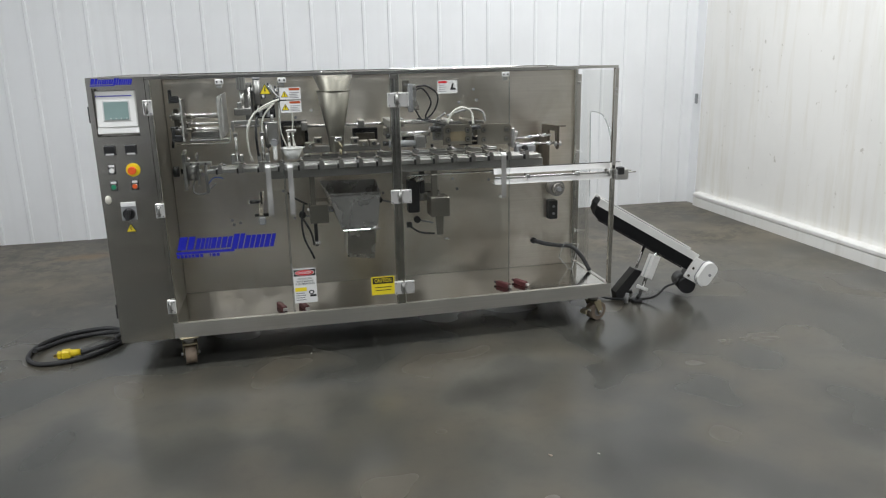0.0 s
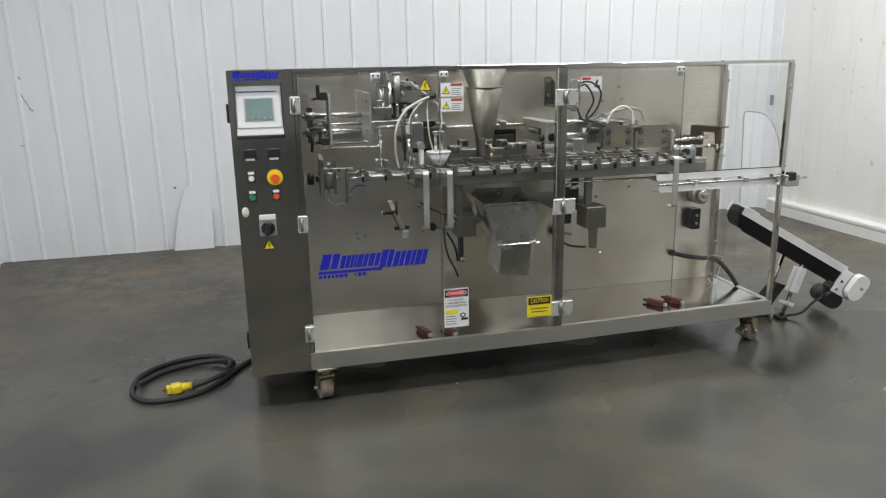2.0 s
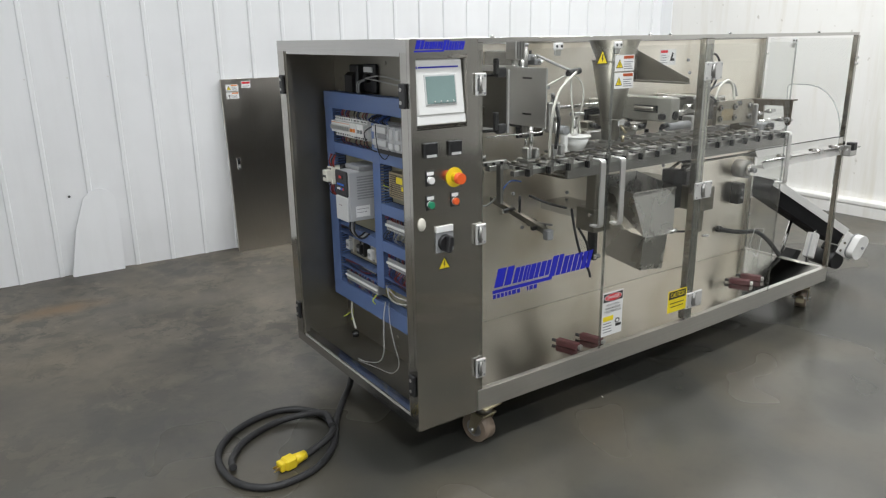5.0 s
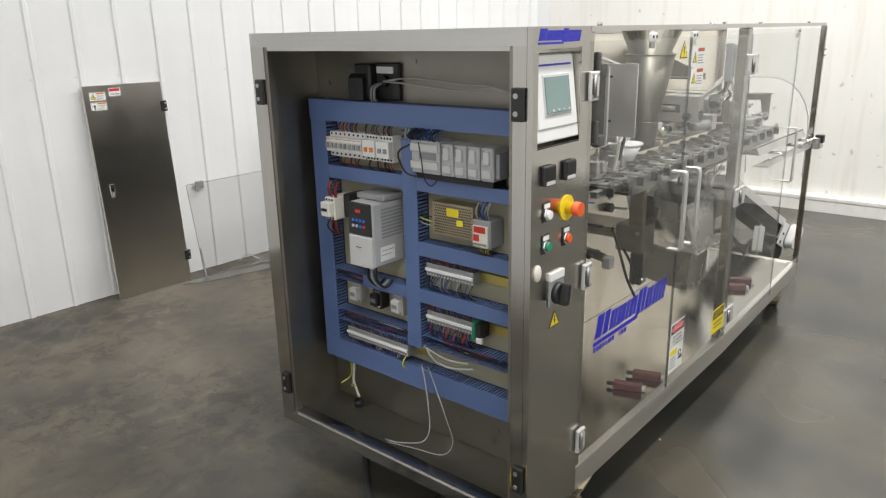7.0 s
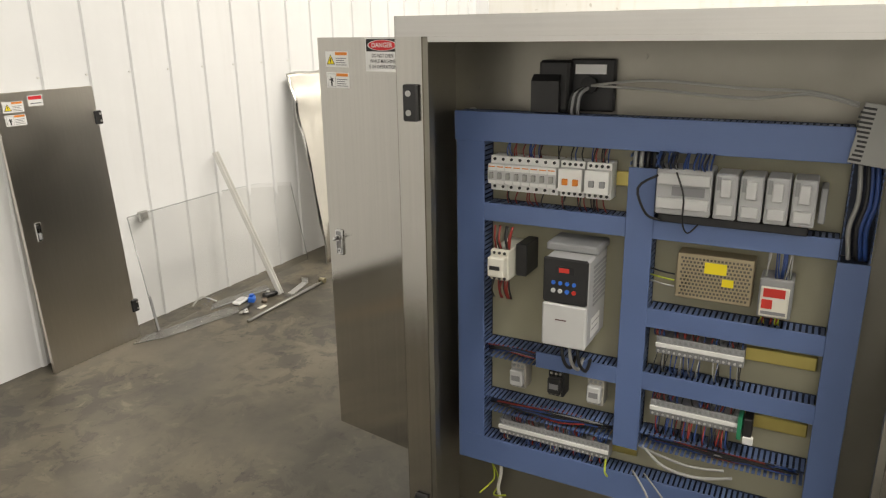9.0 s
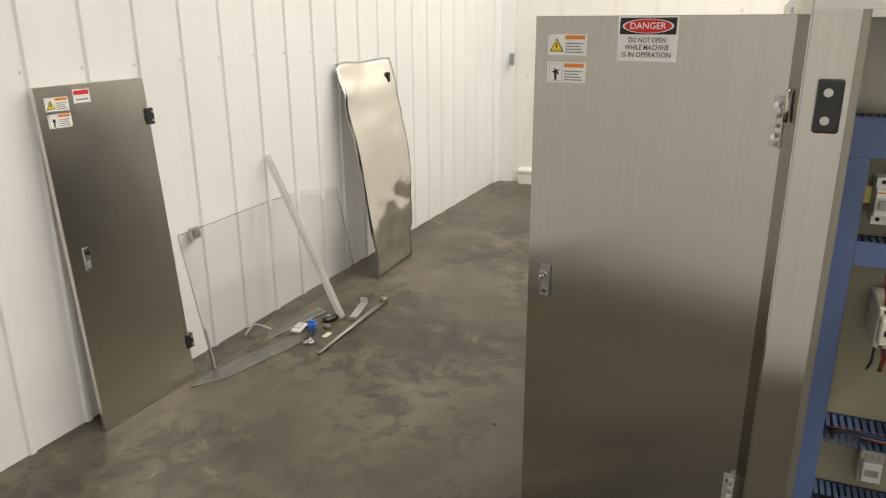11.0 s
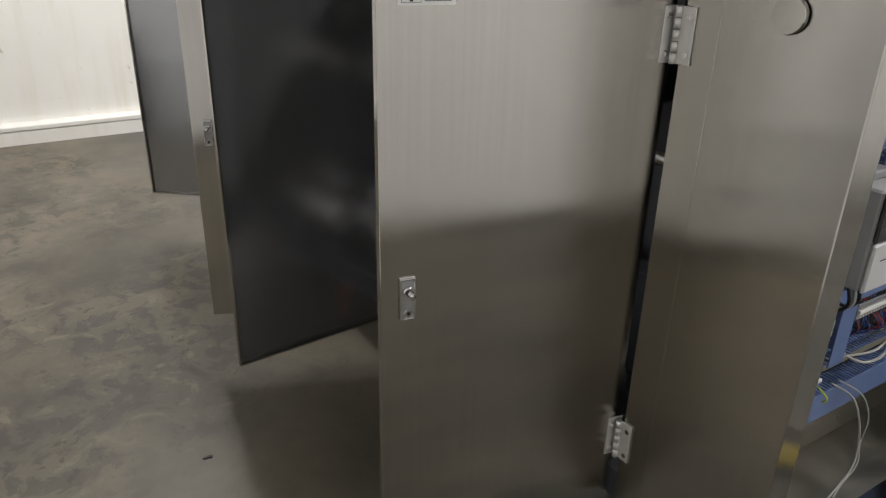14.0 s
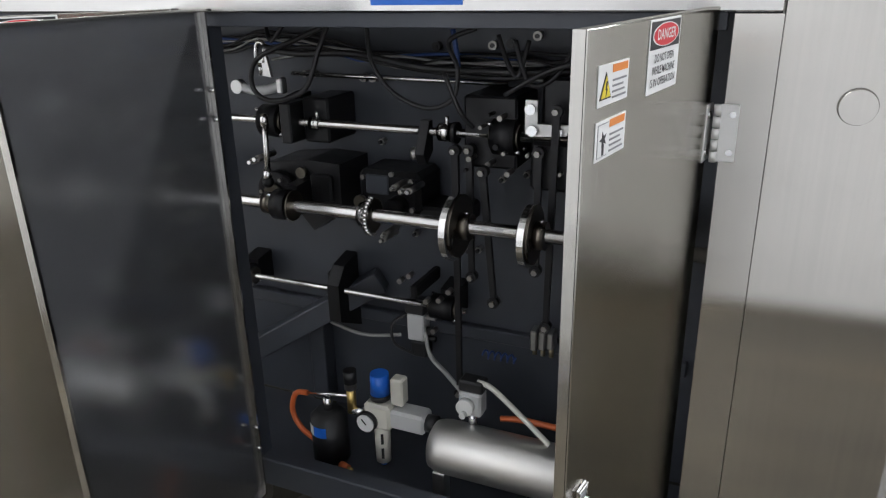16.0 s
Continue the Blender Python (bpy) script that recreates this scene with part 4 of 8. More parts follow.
# black knobbed levers on the front edge
for z0, z1 in ((1.496, 1.565), (1.29, 1.37)):
    b = Build()
    b.box(0.39, 0.406, 0.03, 0.05, z0 + 0.012, z1, BLACK, 0.003).box(0.4, 0.44, 0.028, 0.052, z0, z0 + 0.036, BLACK, 0.004)
    b.cyl((0.41, 0.05, z0 + 0.01), (0.385, 0.11, z0 + 0.004), 0.006, BLACK, 10).cyl((0.385, 0.11, z0 + 0.004), (0.38, 0.13, z0 + 0.002), 0.009, ALU, 10)
    b.done("clamp_lever", mag, "black clamping lever")
b = Build()
b.cyl((0.375, 0.2, 1.35), (0.365, 0.17, 1.245), 0.007, BLACK, 10).box(0.36, 0.4, 0.19, 0.215, 1.345, 1.36, BLACK, 0.003).cyl((0.4, 0.2, 1.352), (0.44, 0.2, 1.352), 0.006, ALU, 10)
b.done("clamp_lever", mag, "long black clamping lever")
b = Build()
b.tube([(0.4, 0.1, 1.27), (0.6, 0.09, 1.27), (0.68, 0.09, 1.275), (0.685, 0.09, 1.35)], 0.003, SHAFT, 6, 4)
b.done("wire_guide", mag)

# drive sprocket bracket at the start of the track
b = Build()
b.prism([(0.2, 1.2), (0.3, 1.22), (0.33, 1.1), (0.3, 1.02), (0.2, 1.0)], "x", 0.4, 0.418, ALU_DULL)
b.prism([(0.24, 1.19), (0.29, 1.2), (0.31, 1.06), (0.24, 1.02)], "x", 0.47, 0.482, ALU_DULL)
b.cyl((0.38, 0.26, 1.1), (0.5, 0.26, 1.1), 0.016, SHAFT, 14).cyl((0.42, 0.26, 1.1), (0.468, 0.26, 1.1), 0.055, ALU_DULL, 24)
b.box(0.418, 0.56, 0.17, 0.2, 1.142, 1.16, ALU, 0.003).box(0.52, 0.535, 0.16, 0.19, 0.98, 1.142, ALU_DULL, 0.002)
b.cyl((0.44, 0.17, 1.165), (0.44, 0.17, 1.19), 0.01, ALU, 10)
for x in (0.45, 0.49, 0.53):
    b.cyl((x, 0.17, 1.15), (x, 0.164, 1.15), 0.006, BLACK, 8)
b.cyl((0.37, 0.26, 1.1), (0.34, 0.26, 1.1), 0.03, BLACK, 16)
idler = b.done("idler_bracket", machine, "cast aluminium idler bracket")
Build().tube([(0.45, 0.3, 1.05), (0.44, 0.25, 0.98), (0.5, 0.22, 0.97), (0.57, 0.2, 1.03)], 0.005, WIRE_GREY, 6).done("cable", idler)
Build().tube([(0.53, 0.17, 1.03), (0.57, 0.16, 1.07), (0.62, 0.15, 1.065)], 0.003, BLUE_PL, 6).done("cable", idler)

# the pouch track: long rails with rows of gripper arms
tr = Build().box(0.54, 2.5, 0.1, 0.125, 1.1, 1.122, ALU, 0.0015).done("pouch_track", machine, "aluminium carrying track with gripper arms")
for name, x0, x1, y0, y1, z0, z1, mt in (
        ("track_rail", 0.54, 2.5, 0.26, 0.29, 1.098, 1.122, ALU), ("track_skirt", 0.86, 2.52, 0.128, 0.146, 1.048, 1.095, ALU_DULL),
        # first pan is coloured dark to paint the shade between the rails
        ("track_pan", 0.86, 2.52, 0.146, 0.33, 1.046, 1.056, OILY_SHADE), ("track_rail", 1.06, 2.3, 0.375, 0.4, 1.118, 1.136, ALU),
        ("track_pan", 1.06, 2.3, 0.4, 0.5, 1.1, 1.112, ALU_DULL), ("track_rail", 0.6, 2.48, 0.18, 0.205, 1.112, 1.128, ALU_SATIN),
        ("track_strip", 0.6, 2.48, 0.126, 0.165, 1.114, 1.119, ALU_DULL)):
    Build().box(x0, x1, y0, y1, z0, z1, mt, 0.002).done(name, tr)
arm = Build()
arm.box(-0.03, 0.012, 0.094, 0.128, 1.1225, 1.13, ALU_DULL, 0.002).box(-0.03, 0.012, 0.255, 0.29, 1.1225, 1.129, ALU_DULL, 0.002)
arm.box(-0.016, 0.0, 0.09, 0.275, 1.128, 1.136, ALU_DULL, 0.002).box(-0.02, 0.004, 0.165, 0.195, 1.136, 1.147, MILL_SHADE, 0.003)
arm.prism([(-0.02, 1.1), (0.006, 1.1), (0.004, 1.145), (-0.012, 1.15), (-0.02, 1.14)], "y", 0.082, 0.094, ALU_DULL)
arm.cyl((-0.008, 0.082, 1.13), (-0.008, 0.079, 1.13), 0.005, BOLT, 8)
arm.prism([(0.2, 1.132), (0.27, 1.132), (0.27, 1.144), (0.25, 1.147)], "x", -0.013, -0.004, MILL_SHADE)
arm.box(0.012, 0.078, 0.129, 0.164, 1.1195, 1.124, ALU, 0.001).box(0.014, 0.078, 0.208, 0.252, 1.116, 1.124, MILL_SHADE, 0.001)
arm.box(-0.026, 0.01, 0.128, 0.16, 1.119, 1.1275, BLACK_OX, 0.002).box(-0.03, -0.02, 0.07, 0.094, 1.098, 1.128, BLACK_OX, 0.002)
am = arm.mesh("gripper_arm")
for i in range(17):
    place(am, "gripper_arm", tr, "", shift(0.62 + 0.112 * i, 0, 0))
rear = Build()
rear.box(-0.02, 0.02, 0.365, 0.41, 1.136, 1.15, ALU_DULL, 0.003).box(-0.008, 0.01, 0.3, 0.4, 1.15, 1.16, ALU, 0.002).box(0.02, 0.08, 0.38, 0.392, 1.136, 1.146, ALU, 0.002)
rear.box(-0.014, 0.002, 0.375, 0.395, 1.16, 1.178, BLACK_OX, 0.003)
rm = rear.mesh("rear_gripper_arm")
for i in range(11):
    place(rm, "rear_gripper_arm", tr, "", shift(1.1 + 0.112 * i, 0, 0))
# long pull rods under the track
for z, y, x0, x1 in ((1.02, 0.17, 1.68, 2.9), ):
    Build().cyl((x0, y, z), (x1, y, z), 0.006, SHAFT, 10).done("push_rod", machine, "thin polished push rod")

# bag opening head: cylinder, slides, sucker arms
head = Build()
head.box(0.725, 0.775, 0.32, 0.39, 1.545, 1.632, ALU, 0.004)
for x in (0.735, 0.75, 0.765):
    head.box(x - 0.004, x + 0.004, 0.312, 0.321, 1.55, 1.63, ALU_DULL, 0.001)
head.cyl((0.75, 0.355, 1.545), (0.75, 0.355, 1.43), 0.014, SHAFT, 14).cyl((0.79, 0.355, 1.56), (0.79, 0.355, 1.4), 0.009, SHAFT, 12)
head.box(0.7, 0.8, 0.33, 0.38, 1.4, 1.44, ALU_DULL, 0.004).box(0.72, 0.745, 0.33, 0.37, 1.44, 1.475, ALU, 0.003)
head.box(0.68, 0.84, 0.3, 0.33, 1.352, 1.372, ALU, 0.003).box(0.68, 0.696, 0.28, 0.31, 1.31, 1.37, ALU, 0.003)
head.box(0.76, 0.8, 0.39, PY, 1.36, 1.58, ALU_DULL, 0.004).cyl((0.7, 0.31, 1.34), (0.84, 0.31, 1.34), 0.009, SHAFT, 12)
hd = head.done("opening_head", machine, "aluminium bag opening head with slides")
for x in (0.705, 0.85):
    b = Build()
    b.box(x - 0.034, x + 0.034, 0.17, 0.24, 1.134, 1.148, ALU, 0.003).box(x - 0.034, x - 0.012, 0.17, 0.21, 1.148, 1.195, ALU, 0.004).box(x + 0.012, x + 0.034, 0.17, 0.21, 1.148, 1.19, ALU, 0.004)
    b.cyl((x, 0.19, 1.15), (x, 0.19, 1.3), 0.009, SHAFT, 10).box(x - 0.012, x + 0.012, 0.18, 0.2, 1.29, 1.312, ALU_DULL, 0.002)
    b.done("gripper_block", hd, "aluminium gripper block")
b = Build()
b.box(0.88, 0.945, 0.27, 0.31, 1.23, 1.362, ALU, 0.006).cyl((0.915, 0.26, 1.245), (0.915, 0.2, 1.245), 0.02, MID_GREY, 16).box(0.905, 0.928, 0.2, 0.23, 1.15, 1.235, WHITE_PL, 0.004)
b.cyl((0.912, 0.29, 1.36), (0.912, 0.29, 1.4), 0.009, ALU, 10)
b.done("sensor_mount", hd, "flat aluminium mount with photo sensor")
for x, z in ((0.8, 1.54), (0.86, 1.5), (0.9, 1.55), (0.94, 1.53)):
    b = Build()
    b.box(x - 0.02, x + 0.02, 0.42, PY, z - 0.014, z + 0.014, MID_GREY, 0.003).cyl((x, 0.42, z), (x + 0.01, 0.4, z + 0.004), 0.008, CHROME, 10).cyl((x, 0.43, z + 0.014), (x, 0.43, z + 0.03), 0.006, BLACK, 8)
    b.done("air_fitting", hd)

# dark valve bank, cylinders and painted slot shade behind the head
b = Build()
b.box(0.81, 0.93, 0.46, PY, 1.37, 1.45, BLACK_OX, 0.004)
for i in range(5):
    b.box(0.815 + 0.022 * i, 0.833 + 0.022 * i, 0.45, 0.4605, 1.378, 1.442, MID_GREY if i % 2 else BLACK, 0.002)
b.done("valve_bank", hd, "dark bank of small air valves")
for x, y, z0, z1, r in ((0.835, 0.4, 1.46, 1.6, 0.02), (0.875, 0.42, 1.2, 1.34, 0.018)):
    b = Build().cyl((x, y, z0), (x, y, z1), r, ALU_DULL, 16).cyl((x, y, z0 - 0.04), (x, y, z0), 0.007, SHAFT, 10).cyl((x, y, z1), (x, y, z1 + 0.012), r * 1.1, MID_GREY, 16)
    b.box(x - 0.012, x + 0.012, y + r * 0.6, PY, z0 + 0.04, z0 + 0.07, BLACK_OX, 0.003)
    b.done("air_cylinder", hd, "upright aluminium air cylinder")
# added dark boxes stand for shaded slots and a dark reflection in the plate
for x0, x1, z0, z1 in ((0.95, 1.12, 1.17, 1.34), (1.4, 1.56, 1.17, 1.28), (1.72, 1.88, 1.16, 1.235), (2.1, 2.3, 1.14, 1.2)):
    b = Build().box(x0, x1, PY - 0.012, PY, z0, z1, BLACK_OX, 0.004).box(x0 + 0.02, x1 - 0.02, PY - 0.03, PY - 0.0121, z0 + 0.02, z1 - 0.03, OILY_SHADE, 0.004)
    b.done("slot_shade_block", machine, "dark box standing for slot shade on the plate")

# air hoses
HOSES = (
    ([(0.96, 0.2, 1.49), (0.9, 0.17, 1.47), (0.82, 0.15, 1.42), (0.775, 0.14, 1.33), (0.775, 0.15, 1.22), (0.79, 0.17, 1.15)], 0.0062, CREAM_TUBE),
    ([(0.95, 0.22, 1.485), (0.9, 0.21, 1.44), (0.86, 0.21, 1.38), (0.85, 0.2, 1.27)], 0.005, CREAM_TUBE),
    ([(0.95, 0.24, 1.48), (0.89, 0.26, 1.45), (0.84, 0.29, 1.42)], 0.005, CREAM_TUBE),
    ([(0.96, 0.23, 1.48), (0.955, 0.22, 1.4), (0.96, 0.21, 1.3), (0.985, 0.24, 1.22)], 0.004, CREAM_TUBE),
    ([(0.965, 0.23, 1.48), (1.01, 0.22, 1.45), (1.03, 0.22, 1.38), (1.02, 0.23, 1.29), (1.035, 0.24, 1.22)], 0.004, CREAM_TUBE),
    ([(0.97, 0.22, 1.49), (0.94, 0.3, 1.52), (0.91, 0.4, 1.56)], 0.006, WIRE_GREY),
    ([(0.83, 0.2, 1.4), (0.82, 0.15, 1.3), (0.825, 0.17, 1.18)], 0.007, BLACK),
)
for pts, r, mt in HOSES:
    Build().tube(pts, r, mt, 8).done("air_hose", hd, "bent air hose")
b = Build()
b.cyl((0.93, 0.22, 1.485), (1.0, 0.22, 1.495), 0.014, BLACK, 12)
b.done("hose_clip", hd)

# white funnel cup
b = Build()
b.cyl((1.015, 0.24, 1.146), (1.015, 0.24, 1.208), 0.032, WHITE_PL, 28, 0.062).cyl((1.015, 0.24, 1.206), (1.015, 0.24, 1.212), 0.066, WHITE_PL, 28)
b.cyl((1.0, 0.24, 1.21), (1.0, 0.24, 1.3), 0.009, SHAFT, 10).cyl((1.025, 0.25, 1.21), (1.025, 0.25, 1.31), 0.006, SHAFT, 10).box(0.985, 1.045, 0.22, 0.26, 1.3, 1.315, ALU, 0.003)
b.done("dosing_cup", machine, "white plastic dosing cup")
b = Build()
b.cyl((1.05, 0.5, 1.31), (1.85, 0.5, 1.31), 0.009, SHAFT, 12)
for x in (1.1, 1.45, 1.7):
    b.box(x - 0.02, x + 0.02, 0.48, PY, 1.285, 1.335, ALU_DULL, 0.004)
b.done("cross_shaft", machine, "polished cross shaft in blocks")

# powder hopper
b = Build()
n = 32
cx, cy = 1.275, 0.28
rings = [(1.636, 0.124, 0.124), (1.532, 0.08, 0.08), (1.527, 0.098, 0.098), (1.262, 0.047, 0.047), (1.17, 0.04, 0.04)]
vs = [(cx + rx * math.cos(2 * math.pi * i / n), cy + ry * math.sin(2 * math.pi * i / n), z) for z, rx, ry in rings for i in range(n)]
fs = [(k * n + i, k * n + (i + 1) % n, (k + 1) * n + (i + 1) % n, (k + 1) * n + i) for k in range(len(rings) - 1) for i in range(n)] + [tuple(range(n))]
b.add(vs, fs, HOPPER, True)
b.cyl((cx, cy, 1.5255), (cx, cy, 1.53), 0.0995, HOPPER, 32).cyl((cx, cy, 1.2605), (cx, cy, 1.266), 0.0485, HOPPER, 24)
b.cyl((cx, cy, 1.2), (cx, cy, 1.165), 0.02, SHAFT, 20)
hop = b.done("hopper", machine, "spun stainless filling hopper")
b = Build()
b.box(cx - 0.012, cx + 0.03, cy - 0.06, cy - 0.03, 1.235, 1.262, CHROME, 0.005).cyl((cx + 0.01, cy - 0.05, 1.235), (cx + 0.03, cy - 0.07, 1.2), 0.006, GALV, 10).cyl((cx + 0.02, cy - 0.06, 1.19), (cx + 0.02, cy - 0.06, 1.16), 0.008, GALV, 10)
b.done("outlet_clamp", hop, "bright clamp with brass nozzle")
b = Build()
for x, z, w in ((1.12, 1.22, 0.035), (1.17, 1.25, 0.03), (1.39, 1.24, 0.03), (1.44, 1.22, 0.035), (1.5, 1.22, 0.03)):
    b.box(x - w * 0.8, x + w * 0.8, 0.3, 0.36, z - 0.03, z + 0.008, MILL_SHADE, 0.003)
    b.cyl((x, 0.3, z - 0.01), (x, 0.27, z - 0.01), 0.011, BLACK if w < 0.033 else SHAFT, 12)
b.box(1.08, 1.55, 0.36, 0.4, 1.16, 1.2, ALU_DULL, 0.004)
b.done("valve_row", machine, "row of small valve blocks")

# gearbox and stub shafts behind the middle post
b = Build()
b.box(1.592, 1.655, 0.19, 0.56, 1.228, 1.345, BEIGE_GREY, 0.005).box(1.588, 1.593, 0.27, 0.42, 1.27, 1.305, BLACK, 0.002)
b.cyl((1.582, 0.285, 1.288), (1.582, 0.405, 1.288), 0.011, MILL_SHADE, 12).cyl((1.6, 0.235, 1.255), (1.57, 0.235, 1.255), 0.016, BLACK, 14)
b.cyl((1.62, 0.186, 1.262), (1.62, 0.19, 1.262), 0.022, BLACK_OX, 16)
b.cyl((1.655, 0.26, 1.26), (1.84, 0.26, 1.26), 0.016, SHAFT, 14).cyl((1.655, 0.4, 1.32), (1.95, 0.4, 1.32), 0.014, SHAFT, 14)
b.cyl((1.58, 0.2, 1.21), (1.76, 0.2, 1.21), 0.02, MID_GREY, 14).cyl((1.545, 0.2, 1.215), (1.58, 0.2, 1.215), 0.013, BLACK, 12)
b.box(1.74, 1.8, 0.18, 0.24, 1.18, 1.25, ALU, 0.004)
b.done("gear_box", machine, "pale grey gear box with stub shafts")
# triangular bracket with junction
b = Build()
b.box(1.732, 1.775, PY - 0.012, PY, 1.402, 1.568, DULL_SHADE_STEEL, 0.003)
b.prism([(PY - 0.012, 1.56), (PY - 0.012, 1.412), (0.24, 1.412), (0.24, 1.428)], "x", 1.772, 1.776, DULL_SHADE_STEEL)
b.box(1.734, 1.7755, 0.235, PY - 0.0125, 1.403, 1.411, DULL_SHADE_STEEL, 0.001)
for z in (1.465, 1.54):
    b.cyl((1.752, PY - 0.012, z), (1.752, PY - 0.022, z), 0.011, SHAFT, 10)
b.done("gusset_bracket", machine, "triangular steel gusset bracket")
b = Build()
b.box(1.69, 1.72, 0.1, 0.13, 1.4, 1.56, MID_GREY, 0.004).box(1.715, 1.735, 0.095, 0.125, 1.43, 1.555, ALU, 0.003)
for z in (1.42, 1.47, 1.53):
    b.cyl((1.725, 0.094, z), (1.725, 0.085, z), 0.006, CHROME, 8)
b.done("terminal_strip", machine, "grey valve terminal beside the post")
for pts in ([(1.73, 0.11, 1.54), (1.8, 0.12, 1.545), (1.87, 0.14, 1.49), (1.85, 0.15, 1.4), (1.78, 0.15, 1.35), (1.73, 0.13, 1.42)], [(1.73, 0.11, 1.52), (1.78, 0.13, 1.53), (1.83, 0.14, 1.45), (1.8, 0.16, 1.36), (1.9, 0.22, 1.33)], [(1.74, 0.12, 1.36), (1.86, 0.15, 1.33), (1.95, 0.2, 1.3)]):
    Build().tube(pts, 0.005, BLACK, 8).done("cable", machine, "thin black looping cable")

# heat sealing jaws
def jaw(x0, x1, y, z0, z1, mat, worn):
    b = Build()
    c = 0.02
    b.prism([(x0, z0), (x1, z0), (x1, z1 - c), (x1 - c, z1), (x0 + c, z1), (x0, z1 - c)], "y", y, y + 0.022, mat)
    for sx in (0.16, 0.84):
        for sz in (0.25, 0.72):
            x, z = x0 + sx * (x1 - x0), z0 + sz * (z1 - z0)
            b.cyl((x, y, z), (x, y - 0.003, z), 0.017, OILY_SHADE, 16).cyl((x, y - 0.003, z), (x, y - 0.012, z), 0.012, ALU_DULL, 14).cyl((x, y - 0.012, z), (x, y - 0.0125, z), 0.006, BLACK_OX, 8)
    if worn:
        b.box(x0 + 0.04, x1 - 0.04, y - 0.0012, y, z0 + 0.02, z1 - 0.04, TAN_METAL)
    return b.done("sealing_jaw", machine, "scorched aluminium sealing jaw" if worn else "aluminium sealing jaw plate")


jaw(1.905, 2.08, 0.16, 1.195, 1.312, TANNED, True)
jaw(1.86, 2.05, 0.25, 1.215, 1.325, ALU_DULL, False)
jaw(2.145, 2.36, 0.255, 1.175, 1.3, TANNED, False)
b = Build()
b.cyl((1.84, 0.3, 1.28), (2.2, 0.3, 1.28), 0.016, SHAFT, 14).cyl((2.03, 0.19, 1.285), (2.14, 0.19, 1.29), 0.013, BLACK, 12).cyl((1.84, 0.22, 1.285), (1.9, 0.22, 1.285), 0.018, BLACK, 12)
b.box(2.1, 2.2, 0.32, PY, 1.22, 1.32, STEEL, 0.004).box(1.95, 2.0, 0.3, PY, 1.22, 1.33, ALU_DULL, 0.004).cyl((2.36, 0.27, 1.23), (2.4, 0.27, 1.23), 0.02, ALU, 14)
b.box(2.355, 2.375, 0.23, 0.33, 1.15, 1.27, ALU, 0.004)
b.done("jaw_carrier", machine, "shafts and blocks behind the jaws")
for pts in ([(1.94, 0.2, 1.32), (1.97, 0.2, 1.38), (2.03, 0.2, 1.41), (2.09, 0.21, 1.38), (2.1, 0.2, 1.31)], [(1.95, 0.26, 1.36), (2.08, 0.26, 1.395), (2.17, 0.26, 1.38), (2.19, 0.25, 1.32)], [(1.93, 0.22, 1.38), (1.9, 0.25, 1.35), (1.87, 0.28, 1.32)]):
    Build().tube(pts, 0.007, CREAM_TUBE if pts[0][0] == 1.94 else WIRE_GREY, 8).done("heater_lead", machine, "sleeved heater lead")

# take-off arm and tie rods
b = Build()
b.prism([(0.2, 1.277), (0.48, 1.268), (0.48, 1.0), (0.37, 1.0), (0.37, 1.238), (0.25, 1.242), (0.23, 1.14), (0.216, 1.13), (0.202, 1.14)], "x", 2.64, 2.653, BROWN_STEEL)
b.prism([(0.2, 1.278), (0.48, 1.269), (0.48, 1.262), (0.2, 1.271)], "x", 2.6531, 2.695, BROWN_STEEL)
b.box(2.64, 2.695, 0.4805, 0.492, 1.0, 1.268, BROWN_STEEL, 0.002).box(2.65, 2.685, 0.4925, PY, 1.05, 1.2, OILY_SHADE, 0.003)
b.cyl((2.63, 0.217, 1.165), (2.67, 0.217, 1.165), 0.016, ALU, 14)
b.done("take_off_arm", machine, "bent steel take-off arm")
for y, z0, z1, x1 in ((0.225, 1.18, 1.17, 2.64), (0.29, 1.205, 1.215, 2.63)):
    b = Build().cyl((2.36, y + 0.03, z0 - 0.01), (x1, y, z1), 0.008, SHAFT, 12)
    for f in (0.12, 0.5, 0.85):
        x = 2.36 + f * (x1 - 2.36)
        b.cyl((x - 0.014, y + 0.03 * (1 - f), z0 - 0.01 * (1 - f) + (z1 - z0) * f), (x + 0.014, y + 0.03 * (1 - f), z0 - 0.01 * (1 - f) + (z1 - z0) * f), 0.013, CHROME, 12)
    b.done("tie_rod", machine, "bright adjustable tie rod")
b = Build()
b.box(2.38, 2.5, 0.2, 0.27, 1.12, 1.165, MID_GREY, 0.005).cyl((2.42, 0.19, 1.15), (2.42, 0.17, 1.15), 0.02, BLACK, 14).cyl((2.46, 0.2, 1.13), (2.47, 0.18, 1.07), 0.007, BLACK, 8)
b.done("end_stop", machine)

# outfeed slide rails through the end
b = Build()
b.prism([(0.095, 1.01), (0.112, 1.044), (0.115, 1.044), (0.1, 1.013), (0.2, 1.013), (0.2, 1.01)], "x", 2.2, 3.03, ALU_SATIN)
b.prism([(0.045, 0.956), (0.06, 0.988), (0.063, 0.988), (0.05, 0.959), (0.12, 0.96), (0.12, 0.956)], "x", 2.19, 3.02, ALU_SATIN)
b.box(2.2, 3.03, 0.1115, 0.1155, 1.0445, 1.049, BLACK).box(2.19, 3.02, 0.0595, 0.0635, 0.9885, 0.992, BLACK)
of = b.done("outfeed_slide", machine, "bright aluminium outfeed slide rails")
b = Build()
